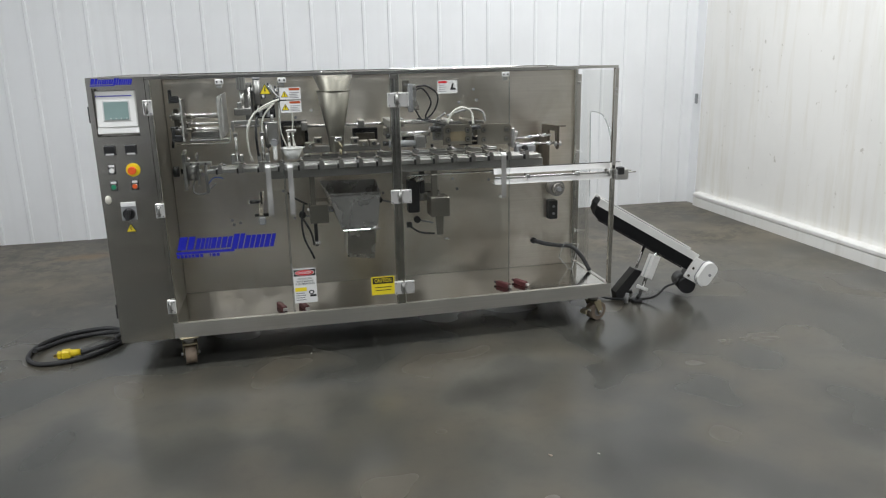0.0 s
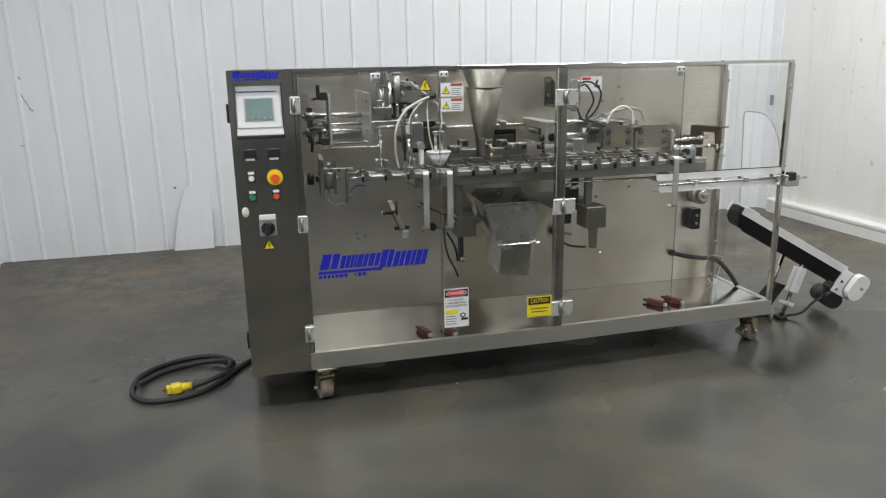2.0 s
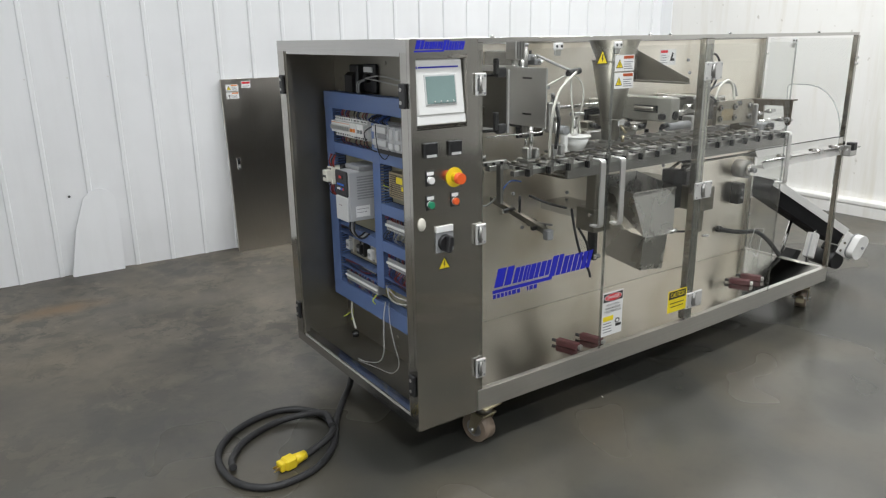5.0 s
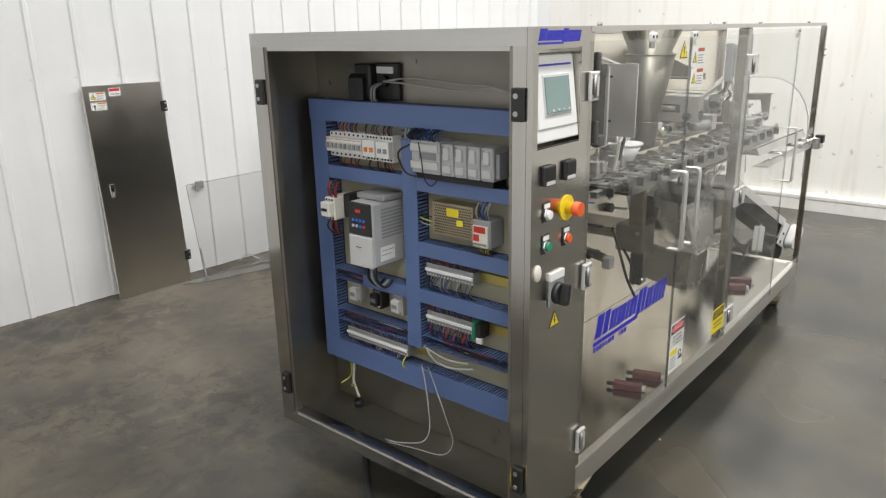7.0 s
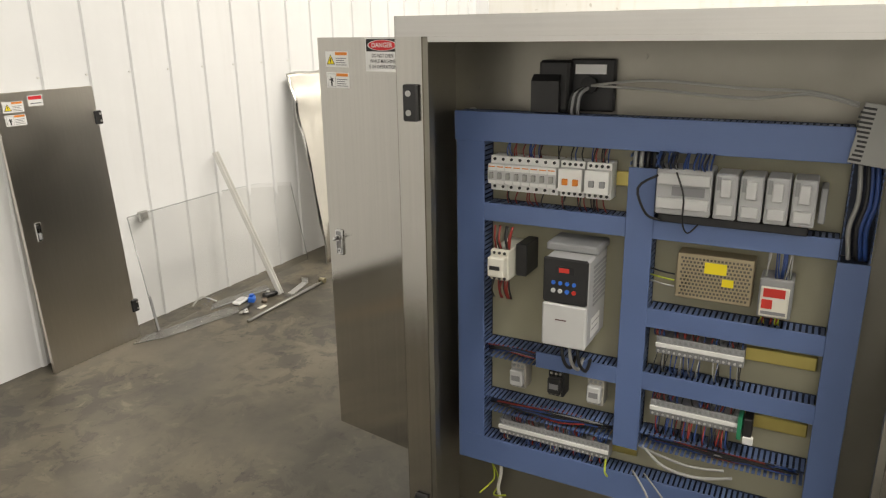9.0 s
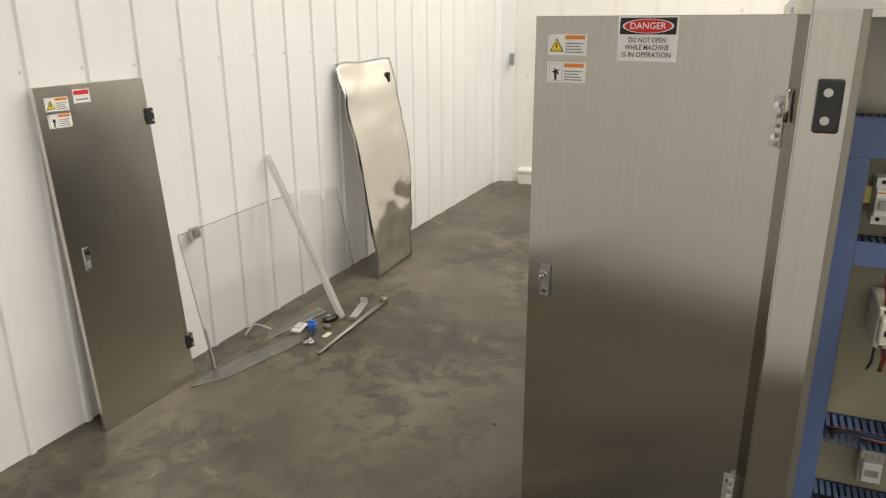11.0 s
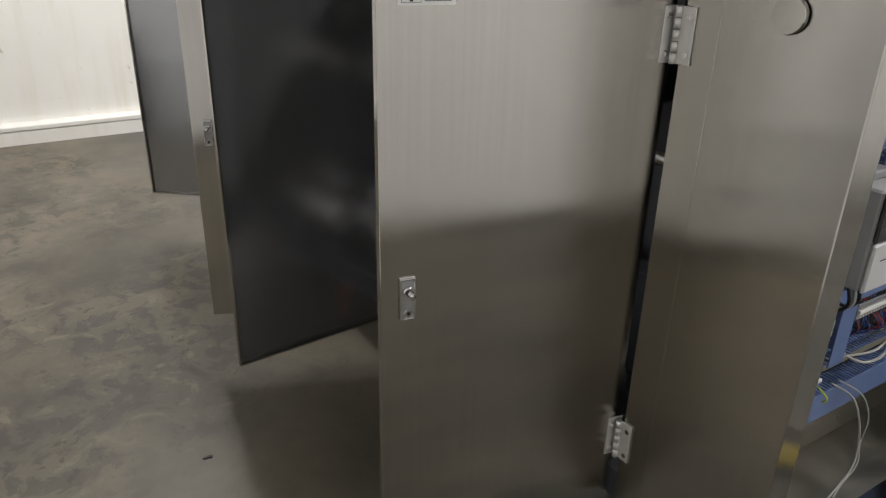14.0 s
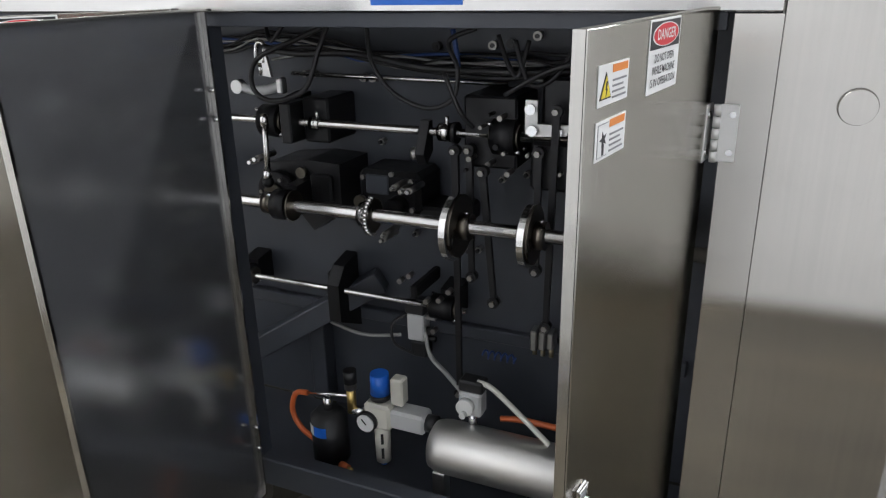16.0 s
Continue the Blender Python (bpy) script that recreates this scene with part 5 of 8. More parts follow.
for x in (2.4, 2.72, 2.93):
    b.cyl((x, 0.035, 1.0), (x, 0.11, 1.0), 0.008, SHAFT, 10).box(x - 0.01, x + 0.01, 0.03, 0.05, 0.985, 1.012, ALU, 0.003)
b.cyl((2.19, 0.045, 0.998), (3.07, 0.045, 0.998), 0.005, SHAFT, 8)
b.done("rail_stay", of)
b = Build()
b.box(2.955, 3.035, 0.0, 0.06, 0.95, 1.015, ALU, 0.005).cyl((2.95, 0.015, 0.99), (3.09, 0.015, 0.995), 0.005, SHAFT, 8).box(2.96, 3.0, -0.015, 0.03, 0.985, 1.03, BLACK, 0.004)
b.done("clamp", of, "pale clamp on the end post")

# discharge chute below the track
b = Build()
A = [(1.2, 0.06, 0.955), (1.5, 0.06, 0.95), (1.5, 0.3, 0.99), (1.16, 0.3, 0.998)]
Ai = [(1.204, 0.064, 0.955), (1.496, 0.064, 0.95), (1.496, 0.296, 0.99), (1.164, 0.296, 0.998)]
C = [(1.265, 0.035, 0.745), (1.472, 0.035, 0.738), (1.472, 0.3, 0.76), (1.265, 0.3, 0.765)]
Ci = [(1.269, 0.039, 0.745), (1.468, 0.039, 0.738), (1.468, 0.296, 0.76), (1.269, 0.296, 0.765)]
q = [(0, 1, 5, 4), (1, 2, 6, 5), (2, 3, 7, 6), (3, 0, 4, 7)]
b.add(A + C, q, SHEET)
b.add(Ai + Ci, [f[::-1] for f in q], SHEET)
b.add(A + Ai, q, SHEET)
b.box(1.2, 1.5, 0.054, 0.0595, 0.938, 0.95, SHEET)
b.box(1.27, 1.492, 0.024, 0.034, 0.736, 0.743, CHROME, 0.002).cyl((1.44, 0.024, 0.742), (1.47, 0.014, 0.75), 0.009, SHAFT, 10)
D = [(1.298, 0.06, 0.735), (1.465, 0.06, 0.728), (1.465, 0.31, 0.75), (1.298, 0.31, 0.755)]
E2 = [(1.29, 0.07, 0.57), (1.452, 0.07, 0.55), (1.452, 0.31, 0.58), (1.29, 0.31, 0.6)]
b.add(D + E2, q, SHEET)
ch = b.done("discharge_chute", machine, "folded stainless discharge chute")
b = Build()
b.box(1.1, 1.13, 0.19, 0.25, 0.86, 1.045, MILL_SHADE, 0.003).box(1.09, 1.2, 0.18, 0.3, 0.76, 0.87, MILL_SHADE, 0.004).box(1.12, 1.3, 0.3, PY, 0.8, 0.84, STEEL, 0.004)
b.cyl((1.1, 0.2, 0.845), (1.075, 0.2, 0.845), 0.009, CHROME, 10).cyl((1.14, 0.19, 0.64), (1.11, 0.19, 0.64), 0.012, CHROME, 10).box(1.11, 1.13, 0.19, 0.24, 0.62, 0.86, BLACK, 0.003)
b.done("chute_bracket", ch, "steel bracket with dark clamp")
for pts in ([(1.06, 0.3, 0.86), (1.04, 0.25, 0.76), (1.05, 0.22, 0.66), (1.085, 0.2, 0.58), (1.1, 0.2, 0.54)], [(0.97, 0.5, 0.9), (1.02, 0.42, 0.87), (1.08, 0.35, 0.85)], [(1.05, 0.24, 0.78), (1.09, 0.22, 0.7), (1.105, 0.22, 0.62)]):
    Build().tube(pts, 0.006, BLACK, 8).done("cable", ch)
# sensor arm on the plate
b = Build()
b.box(0.77, 0.85, 0.24, 0.26, 0.81, 0.828, BLACK, 0.003).prism([(0.2, 0.8), (0.2, 0.826), (PY, 0.905), (PY, 0.88)], "x", 0.795, 0.82, MILL_SHADE)
b.box(0.795, 0.832, 0.17, 0.205, 0.775, 0.82, MID_GREY, 0.004).cyl((0.81, 0.42, 0.87), (0.74, 0.42, 0.87), 0.011, BLACK, 10).cyl((0.73, 0.42, 0.87), (0.74, 0.42, 0.87), 0.014, CHROME, 10).cyl((0.81, 0.38, 0.86), (0.81, 0.38, 0.94), 0.006, BLACK, 8)
b.done("sensor_arm", machine, "steel arm with grey sensor")
b = Build()
for x, z in ((1.0, 0.72), (0.98, 0.86), (0.94, 0.9), (1.3, 0.86), (1.53, 0.82), (1.58, 0.85), (2.05, 0.92), (2.08, 0.85), (2.3, 0.9), (0.62, 0.7), (0.66, 0.71), (0.61, 0.73), (1.15, 1.4), (1.72, 1.3), (2.2, 1.5), (2.22, 1.43), (2.1, 1.42), (1.05, 1.36)):
    b.cyl((x, PY, z), (x, PY - 0.008, z), 0.009, MID_GREY, 10)
b.done("bolt_heads", machine, "scattered bolt heads on the plate")["kind"] = "stuff"
b = Build()
for x, z in ((1.05, 0.74), (1.55, 0.81), (1.8, 0.66)):
    b.cyl((x, PY, z), (x, PY - 0.035, z), 0.022, BLACK, 14).cyl((x, PY - 0.02, z), (x + 0.1, PY - 0.06, z - 0.02), 0.006, MID_GREY, 8)
b.done("bush", machine, "black rubber bushes")
# vibrator / sensor column right of the post
b = Build()
b.box(1.835, 1.87, 0.2, 0.24, 0.86, 1.06, MILL_SHADE, 0.003).box(1.815, 1.935, 0.15, 0.28, 0.76, 0.88, MILL_SHADE, 0.004).prism([(1.85, 0.76), (1.9, 0.76), (1.895, 0.64), (1.86, 0.64)], "y", 0.18, 0.2, MILL_SHADE)
b.box(1.69, 1.76, 0.22, 0.3, 0.78, 0.98, BLACK, 0.005).box(1.76, 1.79, 0.2, 0.24, 0.9, 1.04, BLACK, 0.004).cyl((1.74, 0.2, 0.98), (1.78, 0.18, 1.0), 0.014, CHROME, 12)
b.cyl((1.7, 0.26, 0.98), (1.8, 0.26, 1.02), 0.008, SHAFT, 10).box(1.81, 1.9, 0.15, 0.24, 1.06, 1.075, ALU, 0.002).box(1.7, 1.9, 0.28, PY, 0.84, 0.9, STEEL, 0.004).cyl((1.9, 0.18, 0.615), (1.93, 0.16, 0.615), 0.007, CHROME, 8)
b.cyl((1.68, 0.25, 0.7), (1.71, 0.25, 0.7), 0.018, BLACK, 12).tube([(1.7, 0.25, 0.69), (1.76, 0.24, 0.65), (1.85, 0.22, 0.64)], 0.006, BLACK, 8)
b.done("lift_column", machine, "steel lift column with dark cylinder")
# round gear motor low on the plate
b = Build()
b.cyl((2.76, PY, 0.828), (2.76, 0.5, 0.828), 0.055, ALU_DULL, 24).cyl((2.76, 0.5, 0.828), (2.76, 0.47, 0.828), 0.042, SHAFT, 24, 0.034).cyl((2.76, 0.47, 0.828), (2.76, 0.45, 0.828), 0.015, MID_GREY, 14)
b.box(2.715, 2.775, 0.52, PY, 0.61, 0.74, BLACK, 0.004)
for z in (0.65, 0.7):
    b.cyl((2.745, 0.52, z), (2.745, 0.513, z), 0.009, MID_GREY, 8)
b.done("gear_motor", machine, "round gear motor on the plate")
b = Build()
b.cyl((2.62, PY, 0.455), (2.62, 0.56, 0.455), 0.02, BLACK, 14).tube([(2.62, 0.57, 0.455), (2.68, 0.53, 0.44), (2.78, 0.5, 0.425), (2.86, 0.46, 0.42), (2.91, 0.4, 0.36), (2.945, 0.34, 0.275)], 0.014, RUBBER, 10)
b.done("drain_hose", machine, "black rubber hose over the tray")
b = Build()
b.prism([(2.76, 0.36), (2.8, 0.46), (2.9, 0.44), (2.86, 0.272), (2.83, 0.272)], "y", 0.44, 0.444, CLEAR_DIM)
b.tube([(2.76, 0.438, 0.36), (2.8, 0.438, 0.46), (2.9, 0.438, 0.44), (2.86, 0.438, 0.272), (2.83, 0.438, 0.272), (2.76, 0.438, 0.36)], 0.0022, GREY_PL, 6, 1)
ob = b.done("drip_flap", machine, "loose clear acrylic flap")
ob.visible_shadow = False
# maroon safety switches lying on the tray
sw = Build()
sw.box(-0.016, 0.016, -0.06, 0.05, 0.2675, 0.298, MAROON, 0.004).box(-0.012, 0.012, -0.075, -0.06, 0.272, 0.29, ALU, 0.002).cyl((0, 0.05, 0.283), (0, 0.075, 0.283), 0.008, BLACK, 10)
sm = sw.mesh("safety_switch")
for x, y, a in ((0.885, 0.12, 18), (1.015, 0.1, 18), (2.28, 0.18, 28), (2.4, 0.19, 24)):
    place(sm, "safety_switch", machine, "maroon safety switch on the tray", pose(x, y, 0, 0, 0, a))
# white notice on the plate: print beside a pictogram
b = Build()
b.box(1.962, 2.094, PY - 0.001, PY, 1.478, 1.562, WHITE_PR).box(1.967, 2.024, PY - 0.0016, PY, 1.543, 1.557, RED_PR)
for i in range(4):
    b.box(1.97, 2.02 - 0.009 * (i % 2), PY - 0.0016, PY, 1.49 + 0.013 * i, 1.4935 + 0.013 * i, GREY_PR)
b.prism([(2.045, 1.5), (2.085, 1.5), (2.08, 1.512), (2.064, 1.516), (2.072, 1.54), (2.06, 1.546), (2.052, 1.52)], "y", PY - 0.0016, PY - 0.0008, BLACK_PR)
b.done("notice_label", machine, "white safety notice with red head")

# ---- wiring plate in the open control cabinet ----
PX = 0.252                     # face of the plate
b = Build()
b.box(PX, PX + 0.006, 0.12, 1.085, 0.395, 1.404, BEIGE, 0.002)
for y, z in ((0.14, 0.41), (1.07, 0.41), (0.14, 1.4), (1.07, 1.4)):
    b.cyl((PX + 0.006, y, z), (CAB - 0.012, y, z), 0.01, ALU, 10)
plate = b.done("wiring_plate", machine, "beige mounting plate full of wiring")
DX = 0.192                     # face of the duct lids


def duct(y0, y1, z0, z1, lid=True, upright=False, lip0=0.0, lid_from=None):
    """Slotted wiring duct: solid lid, comb-like sides, back coloured dark for inside shade."""
    b = Build()
    mat = DUCT_BLUE
    g = 0.004
    # dark back strip paints the shade seen through the slots
    b.box(PX - 0.006, PX - 0.001, y0, y1, z0, z1, DUCT_SHADE)
    if lid:
        l0 = y0 if lid_from is None else lid_from
        b.box(DX, DX + 0.004, l0 - 0.001, y1 + 0.001, z0 - 0.001, z1 + 0.001, mat, 0.001)
    step, w = 0.0125, 0.0075
    if upright:
        n = int((z1 - z0) / step)
        for i in range(n):
            z = z0 + (i + 0.2) * (z1 - z0) / n
            for y in (y0 + 0.001, y1 - 0.003):
                b.box(DX + 0.002, PX - 0.006, y, y + 0.002, z, z + w, mat)
    else:
        n = int((y1 - y0) / step)
        for i in range(n):
            y = y0 + (i + 0.2) * (y1 - y0) / n
            for z in (z0 + 0.001, z1 - 0.003):
                b.box(DX + 0.002, PX - 0.006, y, y + w, z, z + 0.002, mat)
    return b.done("wiring_duct", plate, "blue slotted wiring duct" if lid else "blue slotted wiring duct, lid off")


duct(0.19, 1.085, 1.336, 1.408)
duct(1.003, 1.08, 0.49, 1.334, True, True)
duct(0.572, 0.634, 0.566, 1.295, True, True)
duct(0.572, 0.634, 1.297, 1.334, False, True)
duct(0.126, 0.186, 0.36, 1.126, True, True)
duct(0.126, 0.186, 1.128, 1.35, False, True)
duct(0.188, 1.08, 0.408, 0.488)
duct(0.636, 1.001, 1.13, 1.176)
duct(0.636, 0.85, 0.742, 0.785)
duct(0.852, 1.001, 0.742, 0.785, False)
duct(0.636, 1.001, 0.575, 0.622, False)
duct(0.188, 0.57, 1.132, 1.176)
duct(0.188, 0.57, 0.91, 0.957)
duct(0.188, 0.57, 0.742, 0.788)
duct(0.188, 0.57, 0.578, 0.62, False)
# loose lid end with comb teeth, pushed askew
b = Build(pose(DX - 0.012, 0.155, 1.39, 8, 0, 0))
b.box(0.0, 0.004, -0.045, 0.035, -0.055, 0.065, WIRE_GREY, 0.001)
for i in range(12):
    b.box(-0.001, 0.004, 0.012, 0.034 - 0.006 * math.sin(i * 0.55), -0.05 + i * 0.0093, -0.0455 + i * 0.0093, BLACK)
b.done("duct_lid", plate, "loose pale duct end with dark slots")

# circuit breakers
for i in range(8):
    y = 0.985 - 0.0225 * i
    b = Build()
    b.box(0.196, PX - 0.008, y - 0.0223, y, 1.212, 1.3, WHITE_PL, 0.001).box(0.176, 0.197, y - 0.0222, y - 0.0002, 1.232, 1.282, WHITE_PL, 0.001).box(0.1745, 0.1765, y - 0.0222, y, 1.242, 1.266, GREY_PL)
    b.box(0.166, 0.178, y - 0.016, y - 0.006, 1.246, 1.262, WIRE_GREY, 0.001).box(0.1752, 0.177, y - 0.019, y - 0.002, 1.2745, 1.277, ORANGE_PR)
    for z in (1.222, 1.292):
        b.cyl((0.196, y - 0.011, z), (0.194, y - 0.011, z), 0.004, BLACK, 8)
    b.done("circuit_breaker", plate, "small white circuit breaker")
for k, y in enumerate((0.8, 0.735)):
    b = Build()
    b.box(0.196, PX - 0.008, y - 0.06, y, 1.212, 1.3, WHITE_PL, 0.001).box(0.174, 0.197, y - 0.059, y - 0.001, 1.228, 1.284, WHITE_PL, 0.001)
    for j in range(2):
        b.box(0.168, 0.175, y - 0.025 - 0.026 * j, y - 0.012 - 0.026 * j, 1.245, 1.26, ORANGE_PR if k == 0 else MID_GREY, 0.001)
    for j in range(4):
        for z in (1.22, 1.292):
            b.cyl((0.196, y - 0.009 - 0.014 * j, z), (0.194, y - 0.009 - 0.014 * j, z), 0.004, BLACK, 8)
    b.done("circuit_breaker", plate, "wide white residual current breaker")
Build().box(PX - 0.01, PX - 0.0015, 0.64, 1.0, 1.24, 1.275, RAIL_YELLOW, 0.001).done("mounting_rail", plate, "yellow passivated rail")

# controller rack
b = Build()
b.box(0.165, PX - 0.008, 0.447, 0.565, 1.2, 1.305, PLC_GREY, 0.003).box(0.155, 0.166, 0.45, 0.562, 1.215, 1.24, GREY_PL, 0.002).box(0.155, 0.166, 0.45, 0.562, 1.27, 1.295, GREY_PL, 0.002)
b.box(0.163, 0.166, 0.46, 0.53, 1.245, 1.265, GREY_PR)
b.done("controller", plate, "pale grey programmable controller")
for i in range(4):
    y = 0.44 - 0.051 * i
    b = Build()
    b.box(0.165, PX - 0.008, y - 0.046, y, 1.2, 1.3, PLC_GREY, 0.003).box(0.158, 0.166, y - 0.04, y - 0.006, 1.21, 1.235, GREY_PL, 0.002).box(0.158, 0.166, y - 0.034, y - 0.012, 1.25, 1.29, GREY_PL, 0.002)
    b.box(0.1635, 0.1655, y - 0.012, y - 0.004, 1.265, 1.295, MID_GREY)
    b.done("controller_module", plate, "pale grey controller module")
Build().box(0.17, PX - 0.008, 0.222, 0.235, 1.21, 1.285, MID_GREY, 0.002).done("end_cover", plate)
b = Build()
b.box(0.18, PX - 0.008, 0.25, 0.56, 1.178, 1.197, BLACK, 0.002)
b.done("connector_strip", plate, "black connector strip")

# contactor, drive, supplies, relays
b = Build()
b.box(0.125, PX - 0.002, 0.905, 0.955, 0.995, 1.075, IVORY, 0.003).box(0.1, 0.126, 0.908, 0.952, 1.01, 1.062, IVORY, 0.003)
for i in range(3):
    b.cyl((0.125, 0.915 + 0.014 * i, 1.068), (0.123, 0.915 + 0.014 * i, 1.068), 0.004, BLACK, 8).cyl((0.125, 0.915 + 0.014 * i, 1.001), (0.123, 0.915 + 0.014 * i, 1.001), 0.004, BLACK, 8)
b.box(0.098, 0.101, 0.918, 0.945, 1.03, 1.04, BLACK)
b.done("contactor", plate, "ivory contactor with red leads")
Build().box(0.165, PX - 0.002, 0.872, 0.902, 1.0, 1.085, BLACK, 0.003).done("aux_contact", plate, "black auxiliary block")
drive = Build().box(0.1, PX - 0.001, 0.69, 0.8, 0.862, 1.085, PLC_GREY, 0.005).done("frequency_drive", machine, "grey and black frequency drive with keypad")
Build().box(0.15, PX - 0.001, 0.685, 0.815, 1.0855, 1.105, MID_GREY, 0.003).done("heat_sink", drive)
Build().box(0.088, 0.0995, 0.69, 0.8, 0.862, 0.972, GREY_PL, 0.004).box(0.0873, 0.0885, 0.738, 0.765, 0.931, 0.9335, MAROON).done("terminal_cover", drive, "white cover with small red print")
Build().box(0.09, 0.0995, 0.69, 0.8, 0.974, 1.087, BLACK, 0.004).done("keypad", drive, "black keypad")
Build().box(0.0885, 0.0905, 0.722, 0.768, 1.05, 1.068, BLACK_PR).box(0.088, 0.0895, 0.735, 0.76, 1.053, 1.064, RED).done("display", drive, "red figures on a dark display")
for i in range(4):
    Build().cyl((0.09, 0.722 + 0.017 * i, 1.026), (0.087, 0.722 + 0.017 * i, 1.026), 0.005, BLUE_PL, 10).done("key", drive, "blue key")
    Build().cyl((0.09, 0.722 + 0.017 * i, 1.006), (0.087, 0.722 + 0.017 * i, 1.006), 0.0055, (RED, BLUE_PL, GREY_PL, GREY_PL)[i], 10).done("key", drive)
Build().box(0.13, 0.2, 0.6885, 0.6895, 0.88, 0.93, WHITE_PR).box(0.135, 0.195, 0.688, 0.689, 0.915, 0.917, GREY_PR).box(0.135, 0.185, 0.688, 0.689, 0.9, 0.902, GREY_PR).done("rating_plate", drive, "white rating label with grey print")
for i in range(9):
    Build().box(0.14, 0.24, 0.6885, 0.6897, 0.96 + 0.012 * i, 0.966 + 0.012 * i, MID_GREY).done("vent_slot", drive)
b = Build()
b.box(0.2, PX - 0.001, 0.345, 0.512, 0.995, 1.104, TAN_METAL, 0.002)
for i in range(19):
    for j in range(11):
        k = 0.004 * (j % 2)
        b.box(0.1988, 0.2, 0.354 + 0.008 * i - k, 0.359 + 0.008 * i - k, 1.003 + 0.0088 * j, 1.008 + 0.0088 * j, OILY_SHADE)
b.box(0.1982, 0.2002, 0.402, 0.45, 1.062, 1.088, YELLOW_PR).box(0.1982, 0.2002, 0.385, 0.41, 1.035, 1.053, YELLOW_PR)
b.done("power_supply", plate, "perforated metal power supply, yellow label")
b = Build()
b.box(0.18, PX - 0.001, 0.262, 0.33, 0.985, 1.075, MID_GREY, 0.003).box(0.172, 0.181, 0.268, 0.326, 0.99, 1.058, IVORY, 0.002).box(0.1708, 0.1725, 0.276, 0.32, 1.036, 1.056, RED).box(0.1708, 0.1725, 0.3, 0.322, 1.009, 1.03, RED)
b.box(0.1705, 0.1725, 0.272, 0.322, 0.996, 1.003, GREY_PR)
b.done("safety_relay", plate, "small ivory and red safety relay")
for y, mt in ((0.905, SOCKET), (0.797, BLACK), (0.69, SOCKET)):
    b = Build()
    b.box(0.205, PX - 0.001, y - 0.022, y + 0.022, 0.66, 0.735, mt, 0.003).box(0.185, 0.206, y - 0.018, y + 0.018, 0.675, 0.72, mt if mt is BLACK else GREY_PL, 0.003)
    for z in (0.668, 0.727):
        for dy in (-0.012, 0.0, 0.012):
            b.cyl((0.205, y + dy, z), (0.203, y + dy, z), 0.0045, SHAFT if mt is BLACK else MID_GREY, 8)
    b.box(0.184, 0.1855, y - 0.012, y + 0.012, 0.69, 0.705, GREY_PR)
    b.done("relay_socket", plate, "black relay socket" if mt is BLACK else "dull ivory relay socket")


def terminals(y0, y1, z, rail_to, rail):
    Build().box(PX - 0.012, PX - 0.0015, rail_to, y1, z - 0.017, z + 0.017, rail, 0.002).done("mounting_rail", plate, "yellow passivated rail")
    n = int((y1 - y0) / 0.0125)
    me = Build().box(0.2, PX - 0.0125, 0.0, 0.0121, z - 0.022, z + 0.022, MID_GREY, 0.0005).box(0.196, 0.2, 0.001, 0.0115, z - 0.006, z + 0.006, GREY_PL).cyl((0.2, 0.006, z + 0.014), (0.198, 0.006, z + 0.014), 0.003, GREY_PR, 6).cyl((0.2, 0.006, z - 0.016), (0.198, 0.006, z - 0.016), 0.003, GREY_PL, 6).mesh("terminal")
    for i in range(n):
        place(me, "terminal", plate, "", shift(0, y0 + 0.0125 * i, 0))
    Build().box(0.192, 0.1965, y0, y0 + n * 0.0125, z - 0.003, z + 0.007, WHITE_PL, 0.001).done("marker_strip", plate, "white marker strip")


terminals(0.645, 0.96, 0.533, 0.58, RAIL_YELLOW)
terminals(0.345, 0.55, 0.866, 0.195, RAIL_YELLOW)
terminals(0.335, 0.55, 0.695, 0.195, RAIL_YELLOW)
b = Build()
b.box(0.19, PX - 0.013, 0.31, 0.33, 0.67, 0.72, BLACK, 0.002).box(0.185, PX - 0.013, 0.332, 0.342, 0.665, 0.725, GREEN, 0.001).box(0.187, 0.2, 0.305, 0.328, 0.655, 0.675, WHITE_PL, 0.002)
b.done("fuse_holder", plate)

# short leads at the devices, in loops of many wires
rnd = random.Random(7)


def leads(name, y0, y1, z0, z1, n, mats, r=0.0016, x=0.205, sag=0.012):
    """Short leads between a device and its duct."""
    for mt in mats:
        b = Build()
        for i in range(n):
            y = y0 + (y1 - y0) * rnd.random()
            k = rnd.uniform(-0.008, 0.008)
            b.tube([(x, y, z0), (x - sag * rnd.random(), y + k * 0.5, (z0 + z1) / 2), (x + 0.01, y + k, z1)], r, mt, 5, 3)
        b.done("wire_loom", plate, "loom of thin device leads")["kind"] = "stuff"


leads("leads", 0.68, 0.98, 1.3, 1.338, 9, (BLACK, WIRE_RED, WIRE_BLUE))
leads("leads", 0.68, 0.98, 1.212, 1.176, 10, (BLACK, WIRE_RED))
leads("leads", 0.45, 0.56, 1.3, 1.338, 16, (WIRE_BLUE, BLACK), 0.002, 0.175, 0.04)
leads("leads", 0.25, 0.56, 1.195, 1.178, 8, (WIRE_BLUE, BLACK))
leads("leads", 0.905, 0.95, 1.075, 1.132, 4, (WIRE_RED, BLACK), 0.0025, 0.14)
leads("leads", 0.905, 0.95, 0.995, 0.94, 4, (WIRE_RED, BLACK), 0.0025, 0.14)
leads("leads", 0.65, 0.95, 0.556, 0.578, 15, (WIRE_BLUE, WIRE_RED, BLACK))
leads("leads", 0.65, 0.95, 0.511, 0.488, 7, (WIRE_BLUE, WIRE_RED, WIRE_GREY))
